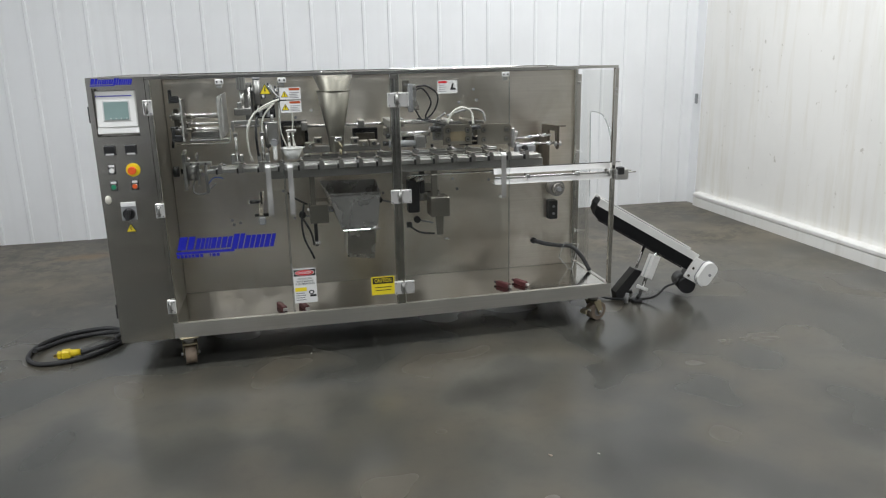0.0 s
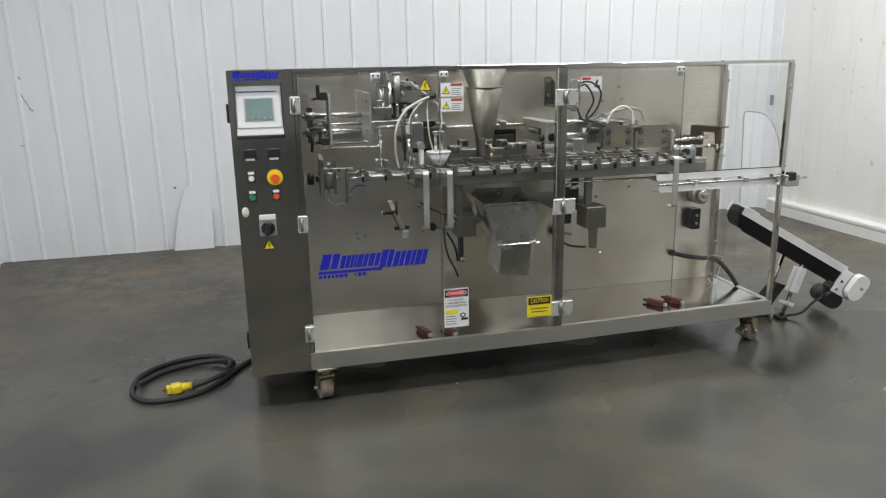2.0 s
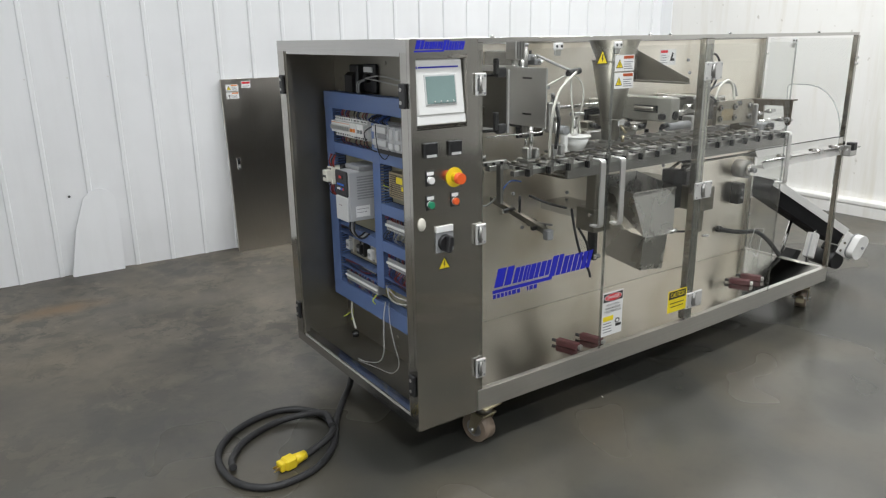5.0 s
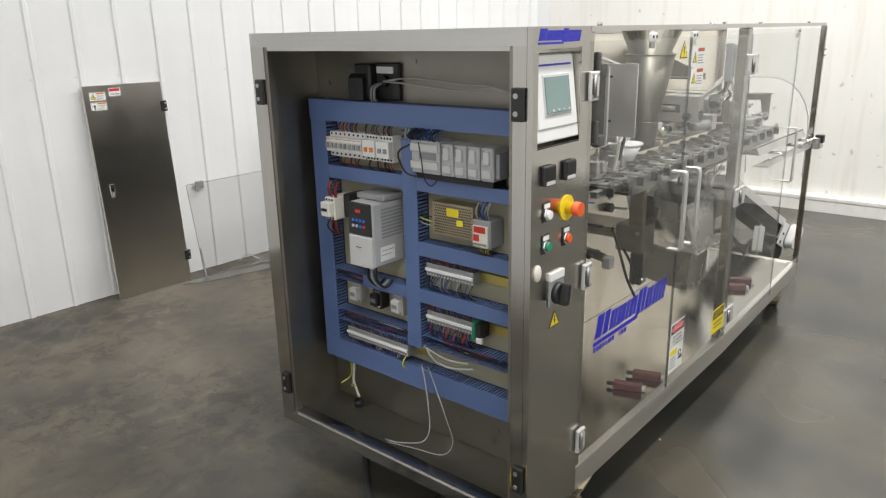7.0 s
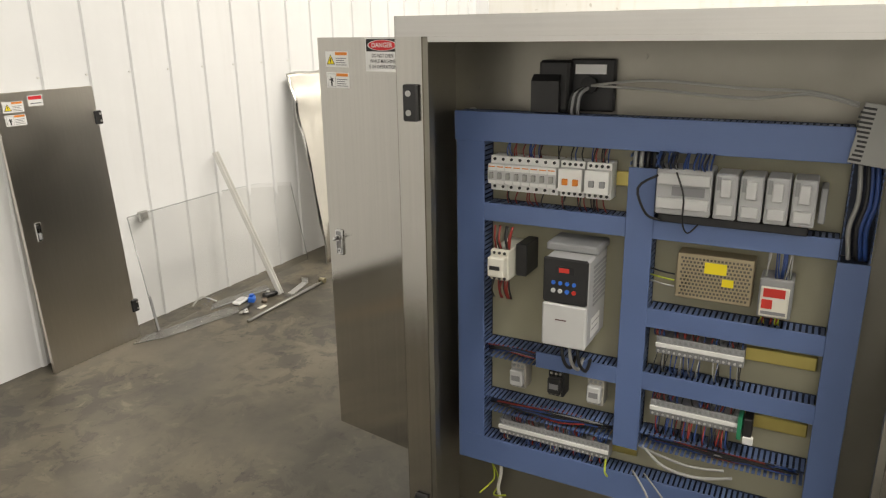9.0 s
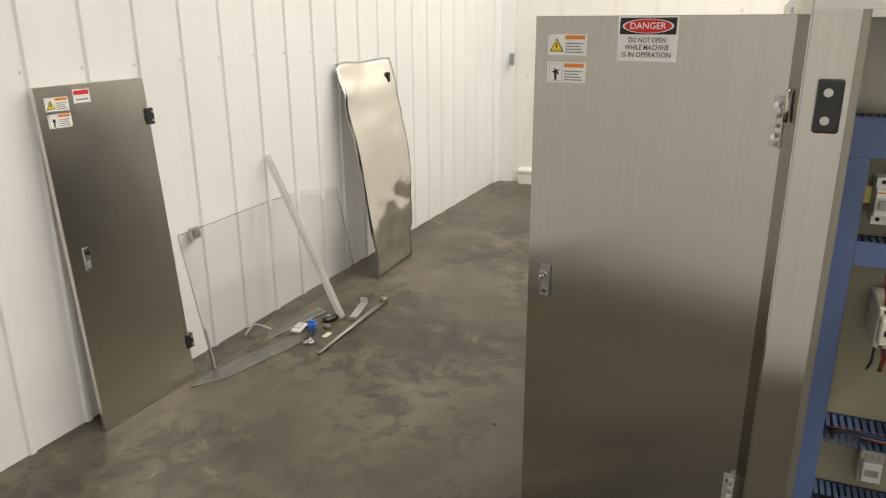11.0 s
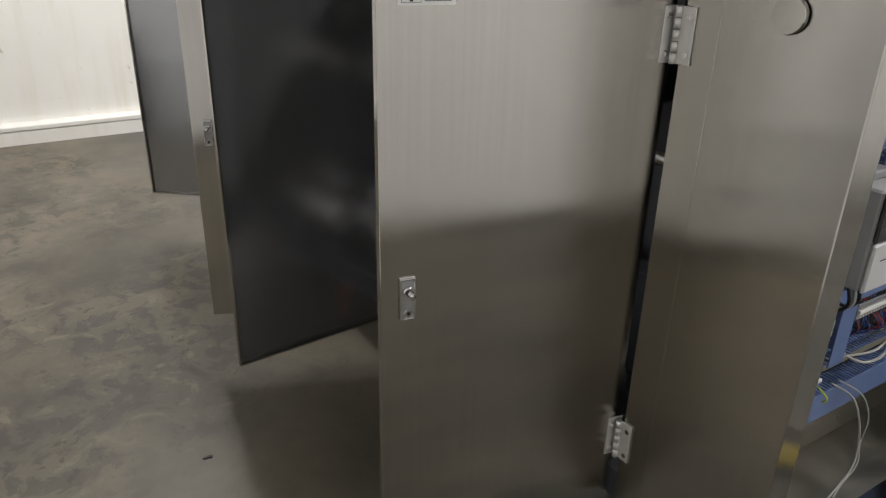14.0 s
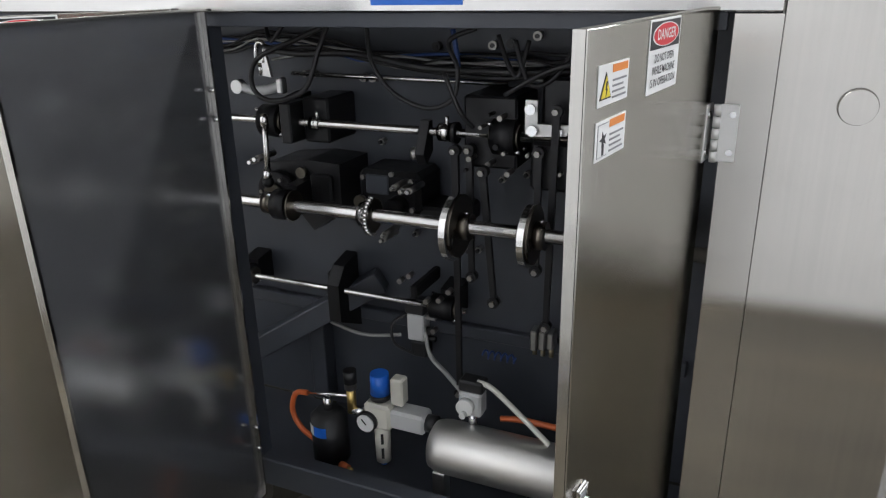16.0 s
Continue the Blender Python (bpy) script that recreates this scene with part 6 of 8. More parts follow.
leads("leads", 0.35, 0.55, 0.889, 0.912, 11, (WIRE_BLUE, WIRE_RED, BLACK))
leads("leads", 0.35, 0.55, 0.843, 0.788, 8, (BLACK, WIRE_BLUE, WIRE_GREY), 0.0014, 0.205, 0.03)
leads("leads", 0.35, 0.55, 0.718, 0.744, 11, (WIRE_BLUE, WIRE_RED, BLACK))
leads("leads", 0.35, 0.55, 0.672, 0.615, 10, (WIRE_BLUE, WIRE_RED, BLACK), 0.0018, 0.205, 0.035)
leads("leads", 0.27, 0.325, 1.075, 1.134, 6, (WIRE_BLUE, WIRE_GREY), 0.0016, 0.19, 0.02)
leads("leads", 0.28, 0.32, 0.985, 0.957, 5, (WIRE_YG, WIRE_RED))
b = Build()
for z in (1.02, 1.035, 1.05):
    b.tube([(0.2, 0.515, z), (0.19, 0.54, z + 0.006), (0.21, 0.572, z + 0.004)], 0.0022, (WIRE_GREY, WIRE_YG, BLACK)[int((z - 1.02) / 0.0149)], 6, 4)
b.done("wire_loom", plate)["kind"] = "stuff"
for k, mt in enumerate((BLACK, WIRE_BLUE, BLACK, WIRE_RED, BLACK, WIRE_BLUE, WIRE_GREY, BLACK)):
    b = Build()
    for j in range(4):
        z0 = 0.592 + 0.018 * rnd.random()
        b.tube([(0.2 + 0.03 * rnd.random(), 0.99 - 0.1 * rnd.random(), z0), (0.2 + 0.02 * rnd.random(), 0.8, z0 + 0.01 * rnd.uniform(-1, 1)), (0.2 + 0.02 * rnd.random(), 0.645 + 0.1 * rnd.random(), z0 + 0.005)], 0.0022, mt, 5, 4)
        b.tube([(0.205 + 0.03 * rnd.random(), 0.555 - 0.05 * rnd.random(), z0), (0.2 + 0.02 * rnd.random(), 0.38, z0 + 0.01 * rnd.uniform(-1, 1)), (0.2 + 0.02 * rnd.random(), 0.2 + 0.08 * rnd.random(), z0)], 0.0022, mt, 5, 4)
        b.tube([(0.2 + 0.03 * rnd.random(), 0.995 - 0.02 * rnd.random(), z0 + 0.165), (0.215, 0.93, z0 + 0.165), (0.21, 0.86, z0 + 0.163)], 0.0022, mt, 5, 3)
    b.done("loom", plate, "coloured wires lying in the open duct")["kind"] = "stuff"
for y, mt in ((0.172, WIRE_GREY), (0.15, WIRE_BLUE), (0.14, WIRE_BLUE), (0.157, BLACK)):
    Build().tube([(0.215, y, 1.34), (0.205, y - 0.006, 1.26), (0.2, y + 0.004, 1.2), (0.215, y - 0.004, 1.13)], 0.005, mt, 7, 4).done("cable", plate)
b = Build()
for y in (0.58, 0.595, 0.61, 0.625):
    b.tube([(0.215, y, 1.34), (0.205, y, 1.31), (0.21, y, 1.29)], 0.005, BLACK if y < 0.6 else WIRE_GREY, 7, 3)
b.done("cable", plate)
b = Build()
for y in (0.725, 0.745, 0.765):
    b.tube([(0.14, y, 0.862), (0.13, y - 0.01, 0.81), (0.16, y - 0.02, 0.775), (0.2, y - 0.02, 0.79)], 0.0045, BLACK if y != 0.745 else WIRE_GREY, 7, 4)
b.done("cable", plate, "motor leads below the drive")
b = Build()
b.tube([(0.155, 0.56, 1.29), (0.14, 0.6, 1.26), (0.15, 0.58, 1.2), (0.17, 0.55, 1.185)], 0.003, BLACK, 6, 4)
b.tube([(0.15, 0.52, 1.3), (0.14, 0.5, 1.25), (0.15, 0.5, 1.19), (0.17, 0.49, 1.16), (0.18, 0.47, 1.18)], 0.002, BLACK, 6, 4)
b.done("cable", plate)
# black cable gland box and its grey leads
b = Build()
b.box(0.222, CAB - 0.012, 0.797, 0.872, 1.412, 1.532, BLACK, 0.006).box(0.255, CAB - 0.012, 0.695, 0.805, 1.412, 1.535, BLACK, 0.004).box(0.25, 0.256, 0.715, 0.79, 1.5, 1.522, WHITE_PR)
b.prism([(0.222, 1.5), (0.222, 1.412), (0.205, 1.412), (0.205, 1.485)], "y", 0.815, 0.885, BLACK)
b.cyl((0.256, 0.752, 1.475), (0.235, 0.752, 1.475), 0.02, BLACK_OX, 16)
b.done("cable_entry", machine, "black cable entry box")
for k in range(4):
    Build().tube([(0.24, 0.752 + 0.004 * k, 1.47), (0.215, 0.765 + 0.006 * k, 1.455), (0.215, 0.77 + 0.007 * k, 1.42), (0.225, 0.77 + 0.007 * k, 1.405)], 0.0045, BLACK if k % 2 else MID_GREY, 8, 4).done("cable", machine)
for z, e in ((1.49, 1.455), (1.47, 1.45)):
    Build().tube([(0.235, 0.745, 1.475), (0.22, 0.6, z), (0.21, 0.4, z - 0.012), (0.2, 0.28, e + 0.02), (0.19, 0.19, e)], 0.0032, WIRE_GREY, 7, 6).done("cable", machine, "grey lead across the cabinet top")
# loose leads hanging under the plate
for pts, r, mt in (([(0.2, 0.58, 0.5), (0.16, 0.53, 0.46), (0.14, 0.5, 0.38), (0.13, 0.49, 0.3), (0.12, 0.52, 0.25), (0.11, 0.62, 0.215), (0.1, 0.68, 0.212)], 0.0028, WIRE_GREY),
                   ([(0.2, 0.55, 0.5), (0.16, 0.48, 0.45), (0.15, 0.43, 0.36), (0.16, 0.41, 0.27), (0.14, 0.44, 0.22), (0.12, 0.55, 0.212), (0.09, 0.66, 0.212)], 0.0022, WIRE_GREY),
                   ([(0.2, 0.56, 0.58), (0.175, 0.5, 0.55), (0.17, 0.42, 0.545), (0.19, 0.34, 0.555)], 0.004, WIRE_GREY),
                   ([(0.2, 0.57, 0.575), (0.18, 0.45, 0.565), (0.19, 0.36, 0.57)], 0.0035, WIRE_GREY),
                   ([(0.23, 0.965, 0.41), (0.22, 0.96, 0.36), (0.225, 0.97, 0.3), (0.23, 0.95, 0.24)], 0.005, CREAM_TUBE),
                   ([(0.235, 1.0, 0.41), (0.23, 0.985, 0.34), (0.225, 1.0, 0.31), (0.2, 1.02, 0.29)], 0.0025, WIRE_YG),
                   ([(0.235, 1.01, 0.41), (0.23, 0.97, 0.33), (0.225, 0.985, 0.28), (0.21, 0.94, 0.3)], 0.0025, WIRE_YG),
                   ([(0.195, 0.65, 0.515), (0.17, 0.645, 0.495), (0.18, 0.64, 0.475)], 0.0028, WIRE_YG)):
    Build().tube(pts, r, mt, 7, 5).done("cable", machine, "loose lead in the cabinet")
b = Build()
b.cyl((0.23, 0.955, 0.198), (0.23, 0.955, 0.222), 0.017, BLACK, 14)
b.done("cable_gland", machine, "black cable gland in the floor")

# ---- rear of the machine: frame, open doors, works ----
RY = DEPTH + 0.015
b = Build()
b.box(CAB - 0.0022, 0.362, RY - 0.018, RY - 0.0005, 0.25, 1.575, STEEL_V, 0.001)
b.done("rear_stile", machine, "brushed steel stile beside the door")
b = Build()
b.box(CAB, XR, RY - 0.03, RY, 1.5775, ZT, STEEL, 0.003)
b.done("rear_top_rail", machine)
b = Build()
b.box(0.372, 2.94, RY - 0.05, RY - 0.02, 1.545, 1.577, GREY_PAINT, 0.002)
b.done("head_rail", machine, "slate grey rail over the doors")
b = Build()
b.box(0.86, 1.065, RY, RY + 0.001, 1.591, 1.605, BLUE_PL)
b.done("blue_tape", machine, "strip of blue tape")
b = Build()
b.box(CAB, 2.945, RY - 0.06, RY - 0.006, 0.255, 0.345, GREY_PAINT, 0.004)
b.box(CAB, 2.945, 0.7, RY - 0.061, 0.252, 0.258, GREY_PAINT)
b.done("sill", machine, "slate grey painted sill, scuffed")
for x0, x1 in ((1.505, 1.56), (2.9, 2.945)):
    Build().box(x0, x1, RY - 0.055, RY - 0.005, 0.345, 1.545, GREY_PAINT, 0.003).done("door_post", machine, "slate grey door post")
Build().box(CAB, 2.91, 0.594, 0.69, 0.26, 1.6, GREY_PAINT, 0.0).done("works_plate", machine, "slate grey painted plate behind the works")
Build().box(2.918, XR - 0.004, 0.602, RY - 0.032, ZB, 1.5775, STEEL_V, 0.003).done("end_panel", machine, "brushed steel end panel")
Build().box(CAB + 0.001, XR - 0.03, 0.602, RY - 0.031, 1.61, 1.63, STEEL).done("roof_sheet", machine)


def rear_door(hinge_at, free_at, outer, z0, z1, latch, labels, label):
    """A folded sheet door standing open; outer: +1 when its outside faces the near side of the swing."""
    h, f = Vector((*hinge_at, 0)), Vector((*free_at, 0))
    L = (f - h).length
    u = (f - h).normalized()
    m = Matrix(((u.x, -u.y, 0, h.x), (u.y, u.x, 0, h.y), (0, 0, 1, 0), (0, 0, 0, 1)))
    s = outer
    t, A = 0.016, 0.0
    kx = h.x - s * 0.022
    b = Build(m)
    b.box(A, L, s * (t / 2 - 0.0025), s * t / 2, z0, z1, STEEL_V, 0.001)
    d = b.done("rear_door", machine, label)
    for a, c in (((A, A + 0.004), (A, A + 0.007)), ((L - 0.004, L), (L - 0.007, L))):
        b = Build(m).box(a[0], a[1], -s * t / 2, s * (t / 2 - 0.0026), z0, z1, STEEL_V)
        b.box(c[0], c[1], -s * (t / 2 + 0.002), -s * t / 2, z0, z1, STEEL_V).done("folded_edge", d)
    for a, c in (((z0, z0 + 0.004), (z0, z0 + 0.007)), ((z1 - 0.004, z1), (z1 - 0.007, z1))):
        b = Build(m).box(A + 0.0045, L - 0.0045, -s * t / 2, s * (t / 2 - 0.0026), a[0], a[1], STEEL_V)
        b.box(A + 0.0075, L - 0.0075, -s * (t / 2 + 0.002), -s * t / 2, c[0], c[1], STEEL_V).done("folded_edge", d)
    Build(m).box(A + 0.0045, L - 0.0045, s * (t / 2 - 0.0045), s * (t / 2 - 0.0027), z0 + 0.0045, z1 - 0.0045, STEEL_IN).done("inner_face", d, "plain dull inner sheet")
    for z in (0.445, 1.371):
        b = Build(m)
        o = s * t / 2
        b.box(-0.012, 0.028, o, o + s * 0.003, z - 0.052, z + 0.052, ZINC, 0.001)
        for i in range(5):
            b.cyl(m.inverted() @ Vector((kx, RY + 0.007, z - 0.052 + 0.021 * i)), m.inverted() @ Vector((kx, RY + 0.007, z - 0.0325 + 0.021 * i)), 0.0068, ZINC, 12)
        for dx in (0.018,):
            for dz in (-0.034, 0.034):
                b.cyl((dx, o + s * 0.002, z + dz), (dx, o + s * 0.006, z + dz), 0.006, CHROME, 8)
        b.done("hinge", d, "bright steel butt hinge")
        x0, x1 = sorted((kx - s * 0.004, kx - s * 0.036))
        b = Build().box(x0, x1, RY + 0.0005, RY + 0.004, z - 0.052, z + 0.052, ZINC, 0.001)
        for dz in (-0.034, 0.034):
            b.cyl((kx - s * 0.026, RY + 0.004, z + dz), (kx - s * 0.026, RY + 0.007, z + dz), 0.006, CHROME, 8)
        b.done("hinge_leaf", d, "bright steel hinge leaf")
        for dz in (-0.034, 0.034):
            b = Build(m)
            b.cyl((0.022, -s * t / 2, z + dz), (0.022, -s * (t / 2 + 0.016), z + dz), 0.005, SHAFT, 8)
            b.done("stud", d)
    if latch:
        b = Build(m)
        x, z, o = L - 0.052, 0.915, s * t / 2
        b.box(x - 0.0155, x + 0.0155, o, o + s * 0.004, z - 0.048, z + 0.042, CHROME, 0.0018)
        b.box(x - 0.0155, x - 0.0115, o + s * 0.0035, o + s * 0.0075, z - 0.046, z + 0.04, CHROME, 0.001).box(x + 0.0115, x + 0.0155, o + s * 0.0035, o + s * 0.0075, z - 0.046, z + 0.04, CHROME, 0.001)
        b.box(x - 0.0115, x + 0.0115, o + s * 0.0035, o + s * 0.0075, z + 0.036, z + 0.04, CHROME, 0.001).box(x - 0.0115, x + 0.0115, o + s * 0.0035, o + s * 0.0075, z - 0.046, z - 0.042, CHROME, 0.001)
        b.box(x - 0.0112, x + 0.0112, o + s * 0.0035, o + s * 0.0046, z - 0.042, z + 0.036, MID_GREY)
        b.cyl((x, o, z + 0.014), (x, o + s * 0.014, z + 0.014), 0.0105, CHROME, 16).cyl((x, o + s * 0.014, z + 0.014), (x, o + s * 0.017, z + 0.014), 0.007, BLACK, 14)
        b.box(x - 0.0055, x + 0.0055, o + s * 0.012, o + s * 0.034, z + 0.007, z + 0.02, CHROME, 0.004)
        b.cyl((x, o, z - 0.014), (x, o + s * 0.007, z - 0.014), 0.007, ALU_DULL, 12).cyl((x, o, z - 0.032), (x, o + s * 0.008, z - 0.032), 0.0085, CHROME, 14).cyl((x, o, z - 0.032), (x, o + s * 0.0085, z - 0.032), 0.004, BLACK, 10)
        b.done("latch", d, "chrome lift latch")
    if labels:
        # label frame: x runs away from the free edge as it reads from outside, y out of the sheet
        lm = m @ Matrix(((-1 if s > 0 else 1, 0, 0, L if s > 0 else 0), (0, -1 if s > 0 else 1, 0, s * (t / 2 + 0.0004)), (0, 0, 1, 0), (0, 0, 0, 1)))
        for z, tri in ((z1 - 0.09, True), (z1 - 0.155, False)):
            b = Build()
            warning_label(b, 0.035, z, 0.1, 0.048, tri, lm)
            b.done("warning_label", d, "white warning label with orange head")
        b = Build()
        danger_sign(b, 0.21, z1 - 0.1, 0.137, 0.098, False, lm)
        b.done("danger_sign", d, "white danger sign, red oval on black")
    return d


rear_door((0.393, 1.146), (0.486, 1.724), 1, 0.2, 1.586, True, True, "brushed steel rear door standing open, labels outside")
rear_door((1.5, 1.16), (1.452, 1.735), -1, 0.235, 1.586, False, False, "brushed steel rear door standing open, plain inside")
rear_door((1.6, 1.16), (1.832, 1.706), 1, 0.235, 1.586, True, True, "brushed steel rear door standing open, labels outside")
rear_door((2.93, 1.16), (3.29, 1.6), -1, 0.235, 1.586, False, False, "brushed steel rear door standing open, plain inside")

# shafts
WY = 0.69
MX0, MX1 = 0.32, 2.85


def shaft(y, z, r, x0=MX0, x1=MX1, label="polished drive shaft"):
    return Build().cyl((x0, y, z), (x1, y, z), r, SHAFT, 18).done("drive_shaft", machine, label)


main = shaft(0.97, 1.068, 0.0175, label="thick polished main shaft")
upper = shaft(0.85, 1.272, 0.011, 0.7)
lower = shaft(0.8, 0.75, 0.0095, 1.0)
Build().cyl((0.9, 0.75, 1.385), (1.56, 0.75, 1.391), 0.0065, SHAFT, 12).done("link_rod", machine, "thin polished link rod")


def bearing(x, y, z, r, w=0.022):
    b = Build()
    b.cyl((x - w, y, z), (x + w, y, z), r * 2.1, BLACK_OX, 20).cyl((x - w - 0.008, y, z), (x - w, y, z), r * 1.5, OILY_SHADE, 16).cyl((x + w, y, z), (x + w + 0.008, y, z), r * 1.5, OILY_SHADE, 16)
    b.prism([(y - r * 2, z - r * 2.1), (y - r * 2, z + r * 2.1), (WY, z + r * 2.8), (WY, z - r * 2.8)], "x", x - w * 0.8, x + w * 0.8, BLACK_OX)
    for s in (-1, 1):
        b.cyl((x + w, y + s * r * 1.1, z + r * 1.5), (x + w + 0.012, y + s * r * 1.1, z + r * 1.5), 0.006, CHROME, 8)
        b.cyl((x - w, y + s * r * 1.1, z - r * 1.5), (x - w - 0.012, y + s * r * 1.1, z - r * 1.5), 0.006, CHROME, 8)
    b.done("bearing_block", machine, "black bearing block")


for x in (1.47, 0.45, 1.95, 2.5):
    bearing(x, 0.97, 1.068, 0.02)
for x in (1.565, 0.87, 2.2):
    bearing(x, 0.85, 1.272, 0.022, 0.03)
for x in (1.07, 1.78, 2.4):
    bearing(x, 0.8, 0.752, 0.018, 0.035)


def cam_disc(x, r, w, label):
    b = Build()
    n = 40
    prof = [r * (1 + 0.12 * math.cos(2 * math.pi * i / n) + 0.04 * math.cos(4 * math.pi * i / n)) for i in range(n)]
    b.prism([(0.97 + prof[i] * math.cos(2 * math.pi * i / n), 1.068 + prof[i] * math.sin(2 * math.pi * i / n)) for i in range(n)], "x", x - w / 2, x + w / 2, SHAFT)
    b.cyl((x - w / 2 - 0.004, 0.97, 1.068), (x - w / 2 + 0.001, 0.97, 1.068), r * 0.93, OILY_SHADE, 28).cyl((x - w / 2 - 0.03, 0.97, 1.068), (x - w / 2, 0.97, 1.068), 0.034, OILY_SHADE, 20).cyl((x + w / 2, 0.97, 1.068), (x + w / 2 + 0.02, 0.97, 1.068), 0.03, SHAFT, 20)
    b.cyl((x - w / 2 - 0.018, 0.97, 1.1), (x - w / 2 - 0.018, 0.97, 1.106), 0.006, CHROME, 8)
    b.done("cam_disc", main, label)


cam_disc(0.955, 0.085, 0.016, "steel cam disc with oily hub")
cam_disc(0.765, 0.078, 0.016, "steel cam disc with oily hub")
cam_disc(0.64, 0.08, 0.016, "steel cam disc with oily hub")
b = Build()
n = 22
b.prism([(0.97 + (0.046 if i % 2 else 0.039) * math.cos(math.pi * i / n), 1.068 + (0.046 if i % 2 else 0.039) * math.sin(math.pi * i / n)) for i in range(2 * n)], "x", 1.185, 1.195, OILY_SHADE)
b.cyl((1.195, 0.97, 1.068), (1.225, 0.97, 1.068), 0.033, SHAFT, 20)
b.done("sprocket", main, "oily chain sprocket")
b = Build()
for i in range(14):
    a = math.pi * (0.05 + i / 14)
    b.cyl((1.183, 0.97 + 0.049 * math.sin(a), 1.068 + 0.049 * math.cos(a)), (1.197, 0.97 + 0.049 * math.sin(a), 1.068 + 0.049 * math.cos(a)), 0.0055, SHAFT, 6)
b.done("chain", main)
Build().cyl((1.44, 0.97, 1.068), (1.435, 0.97, 1.068), 0.042, OILY_SHADE, 20).done("collar", main)
Build().cyl((1.5, 0.97, 1.068), (1.53, 0.97, 1.068), 0.03, OILY_SHADE, 16).done("collar", main)
# black gear housings behind the main shaft
b = Build()
b.prism([(1.36, 1.16), (1.47, 1.165), (1.6, 1.15), (1.63, 1.0), (1.5, 1.0), (1.46, 0.955), (1.36, 1.02)], "y", WY, 0.85, BLACK_OX)
b.cyl((1.56, 0.85, 1.07), (1.56, 0.885, 1.07), 0.06, BLACK_OX, 24).cyl((1.56, 0.885, 1.07), (1.56, 0.9, 1.07), 0.03, OILY_SHADE, 18)
for a in range(6):
    b.cyl((1.56 + 0.046 * math.cos(a * 1.047), 0.885, 1.07 + 0.046 * math.sin(a * 1.047)), (1.56 + 0.046 * math.cos(a * 1.047), 0.893, 1.07 + 0.046 * math.sin(a * 1.047)), 0.006, BOLT, 8)
b.box(1.38, 1.45, 0.85, 0.87, 1.05, 1.13, BLACK_OX, 0.006).cyl((1.48, 0.85, 1.13), (1.48, 0.868, 1.13), 0.016, OILY_SHADE, 14)
b.done("gear_housing", machine, "black gear housing")
b = Build()
b.box(1.12, 1.31, WY, 0.84, 1.03, 1.15, BLACK_OX, 0.014).box(1.21, 1.28, 0.84, 0.848, 1.085, 1.14, GREY_PAINT, 0.003).box(1.0, 1.16, WY, 0.82, 1.0, 1.055, BLACK_OX, 0.008)
b.cyl((1.18, 0.84, 1.06), (1.18, 0.9, 1.06), 0.028, BLACK_OX, 18).cyl((1.3, 0.84, 1.06), (1.3, 0.855, 1.06), 0.018, OILY_SHADE, 14)
for x, z in ((1.14, 1.05), (1.14, 1.13), (1.29, 1.13), (1.2, 1.145)):
    b.cyl((x, 0.84, z), (x, 0.85, z), 0.007, BOLT, 8)
b.done("indexer", machine, "black indexing gear case")
b = Build()
for x, z in ((1.14, 1.12), (1.12, 1.12), (1.165, 1.125), (1.62, 1.16), (1.6, 1.17), (1.205, 0.975), (1.2, 0.99)):
    b.cyl((x, 0.82, z), (x, 0.9, z), 0.009, BOLT, 10).cyl((x, 0.9, z), (x, 0.915, z), 0.006, SHAFT, 8)
b.done("bolts", machine, "bright hexagon bolts")["kind"] = "stuff"
# rocker at the upper shaft
b = Build()
b.tube([(1.71, 0.8, 1.355), (1.66, 0.8, 1.345), (1.6, 0.8, 1.352), (1.565, 0.8, 1.365)], 0.014, GREY_PL, 10, 5)
b.cyl((1.715, 0.79, 1.355), (1.715, 0.815, 1.355), 0.02, ALU, 16).box(1.555, 1.575, 0.785, 0.815, 1.34, 1.385, ALU, 0.004)
b.prism([(1.595, 1.385), (1.63, 1.39), (1.635, 1.445), (1.62, 1.452), (1.605, 1.44)], "y", 0.795, 0.805, ALU)
b.done("rocker_arm", machine, "pale steel rocker arm")
b = Build()
b.cyl((1.56, 0.9, 1.3), (1.545, 0.93, 1.13), 0.0085, SHAFT, 12).cyl((1.56, 0.9, 1.3), (1.559, 0.904, 1.265), 0.013, CHROME, 12).cyl((1.546, 0.927, 1.15), (1.545, 0.932, 1.12), 0.013, CHROME, 12).ball((1.545, 0.932, 1.115), 0.017, BLACK_OX, 12)
b.done("tie_rod", machine, "upright tie rod with ball ends")
b = Build()
b.box(1.39, 1.475, WY, 0.84, 1.215, 1.34, BLACK_OX, 0.006).box(1.475, 1.51, 0.8, 0.9, 1.22, 1.33, BLACK_OX, 0.004).cyl((1.41, 0.85, 1.272), (1.44, 0.85, 1.272), 0.019, SHAFT, 16).cyl((1.42, 0.85, 1.29), (1.42, 0.85, 1.305), 0.005, SHAFT, 8)
b.done("slide_block", machine, "black slide block on the shaft")
b = Build()
b.prism([(0.84, 1.3), (0.86, 1.3), (0.9, 1.22), (0.88, 1.19), (0.84, 1.22)], "x", 1.075, 1.1, BLACK_OX)
b.cyl((1.02, 0.85, 1.272), (1.05, 0.85, 1.272), 0.024, SHAFT, 18).cyl((1.03, 0.85, 1.29), (1.03, 0.85, 1.315), 0.006, CHROME, 8).cyl((1.0, 0.85, 1.272), (1.012, 0.85, 1.272), 0.028, BLACK_OX, 16)
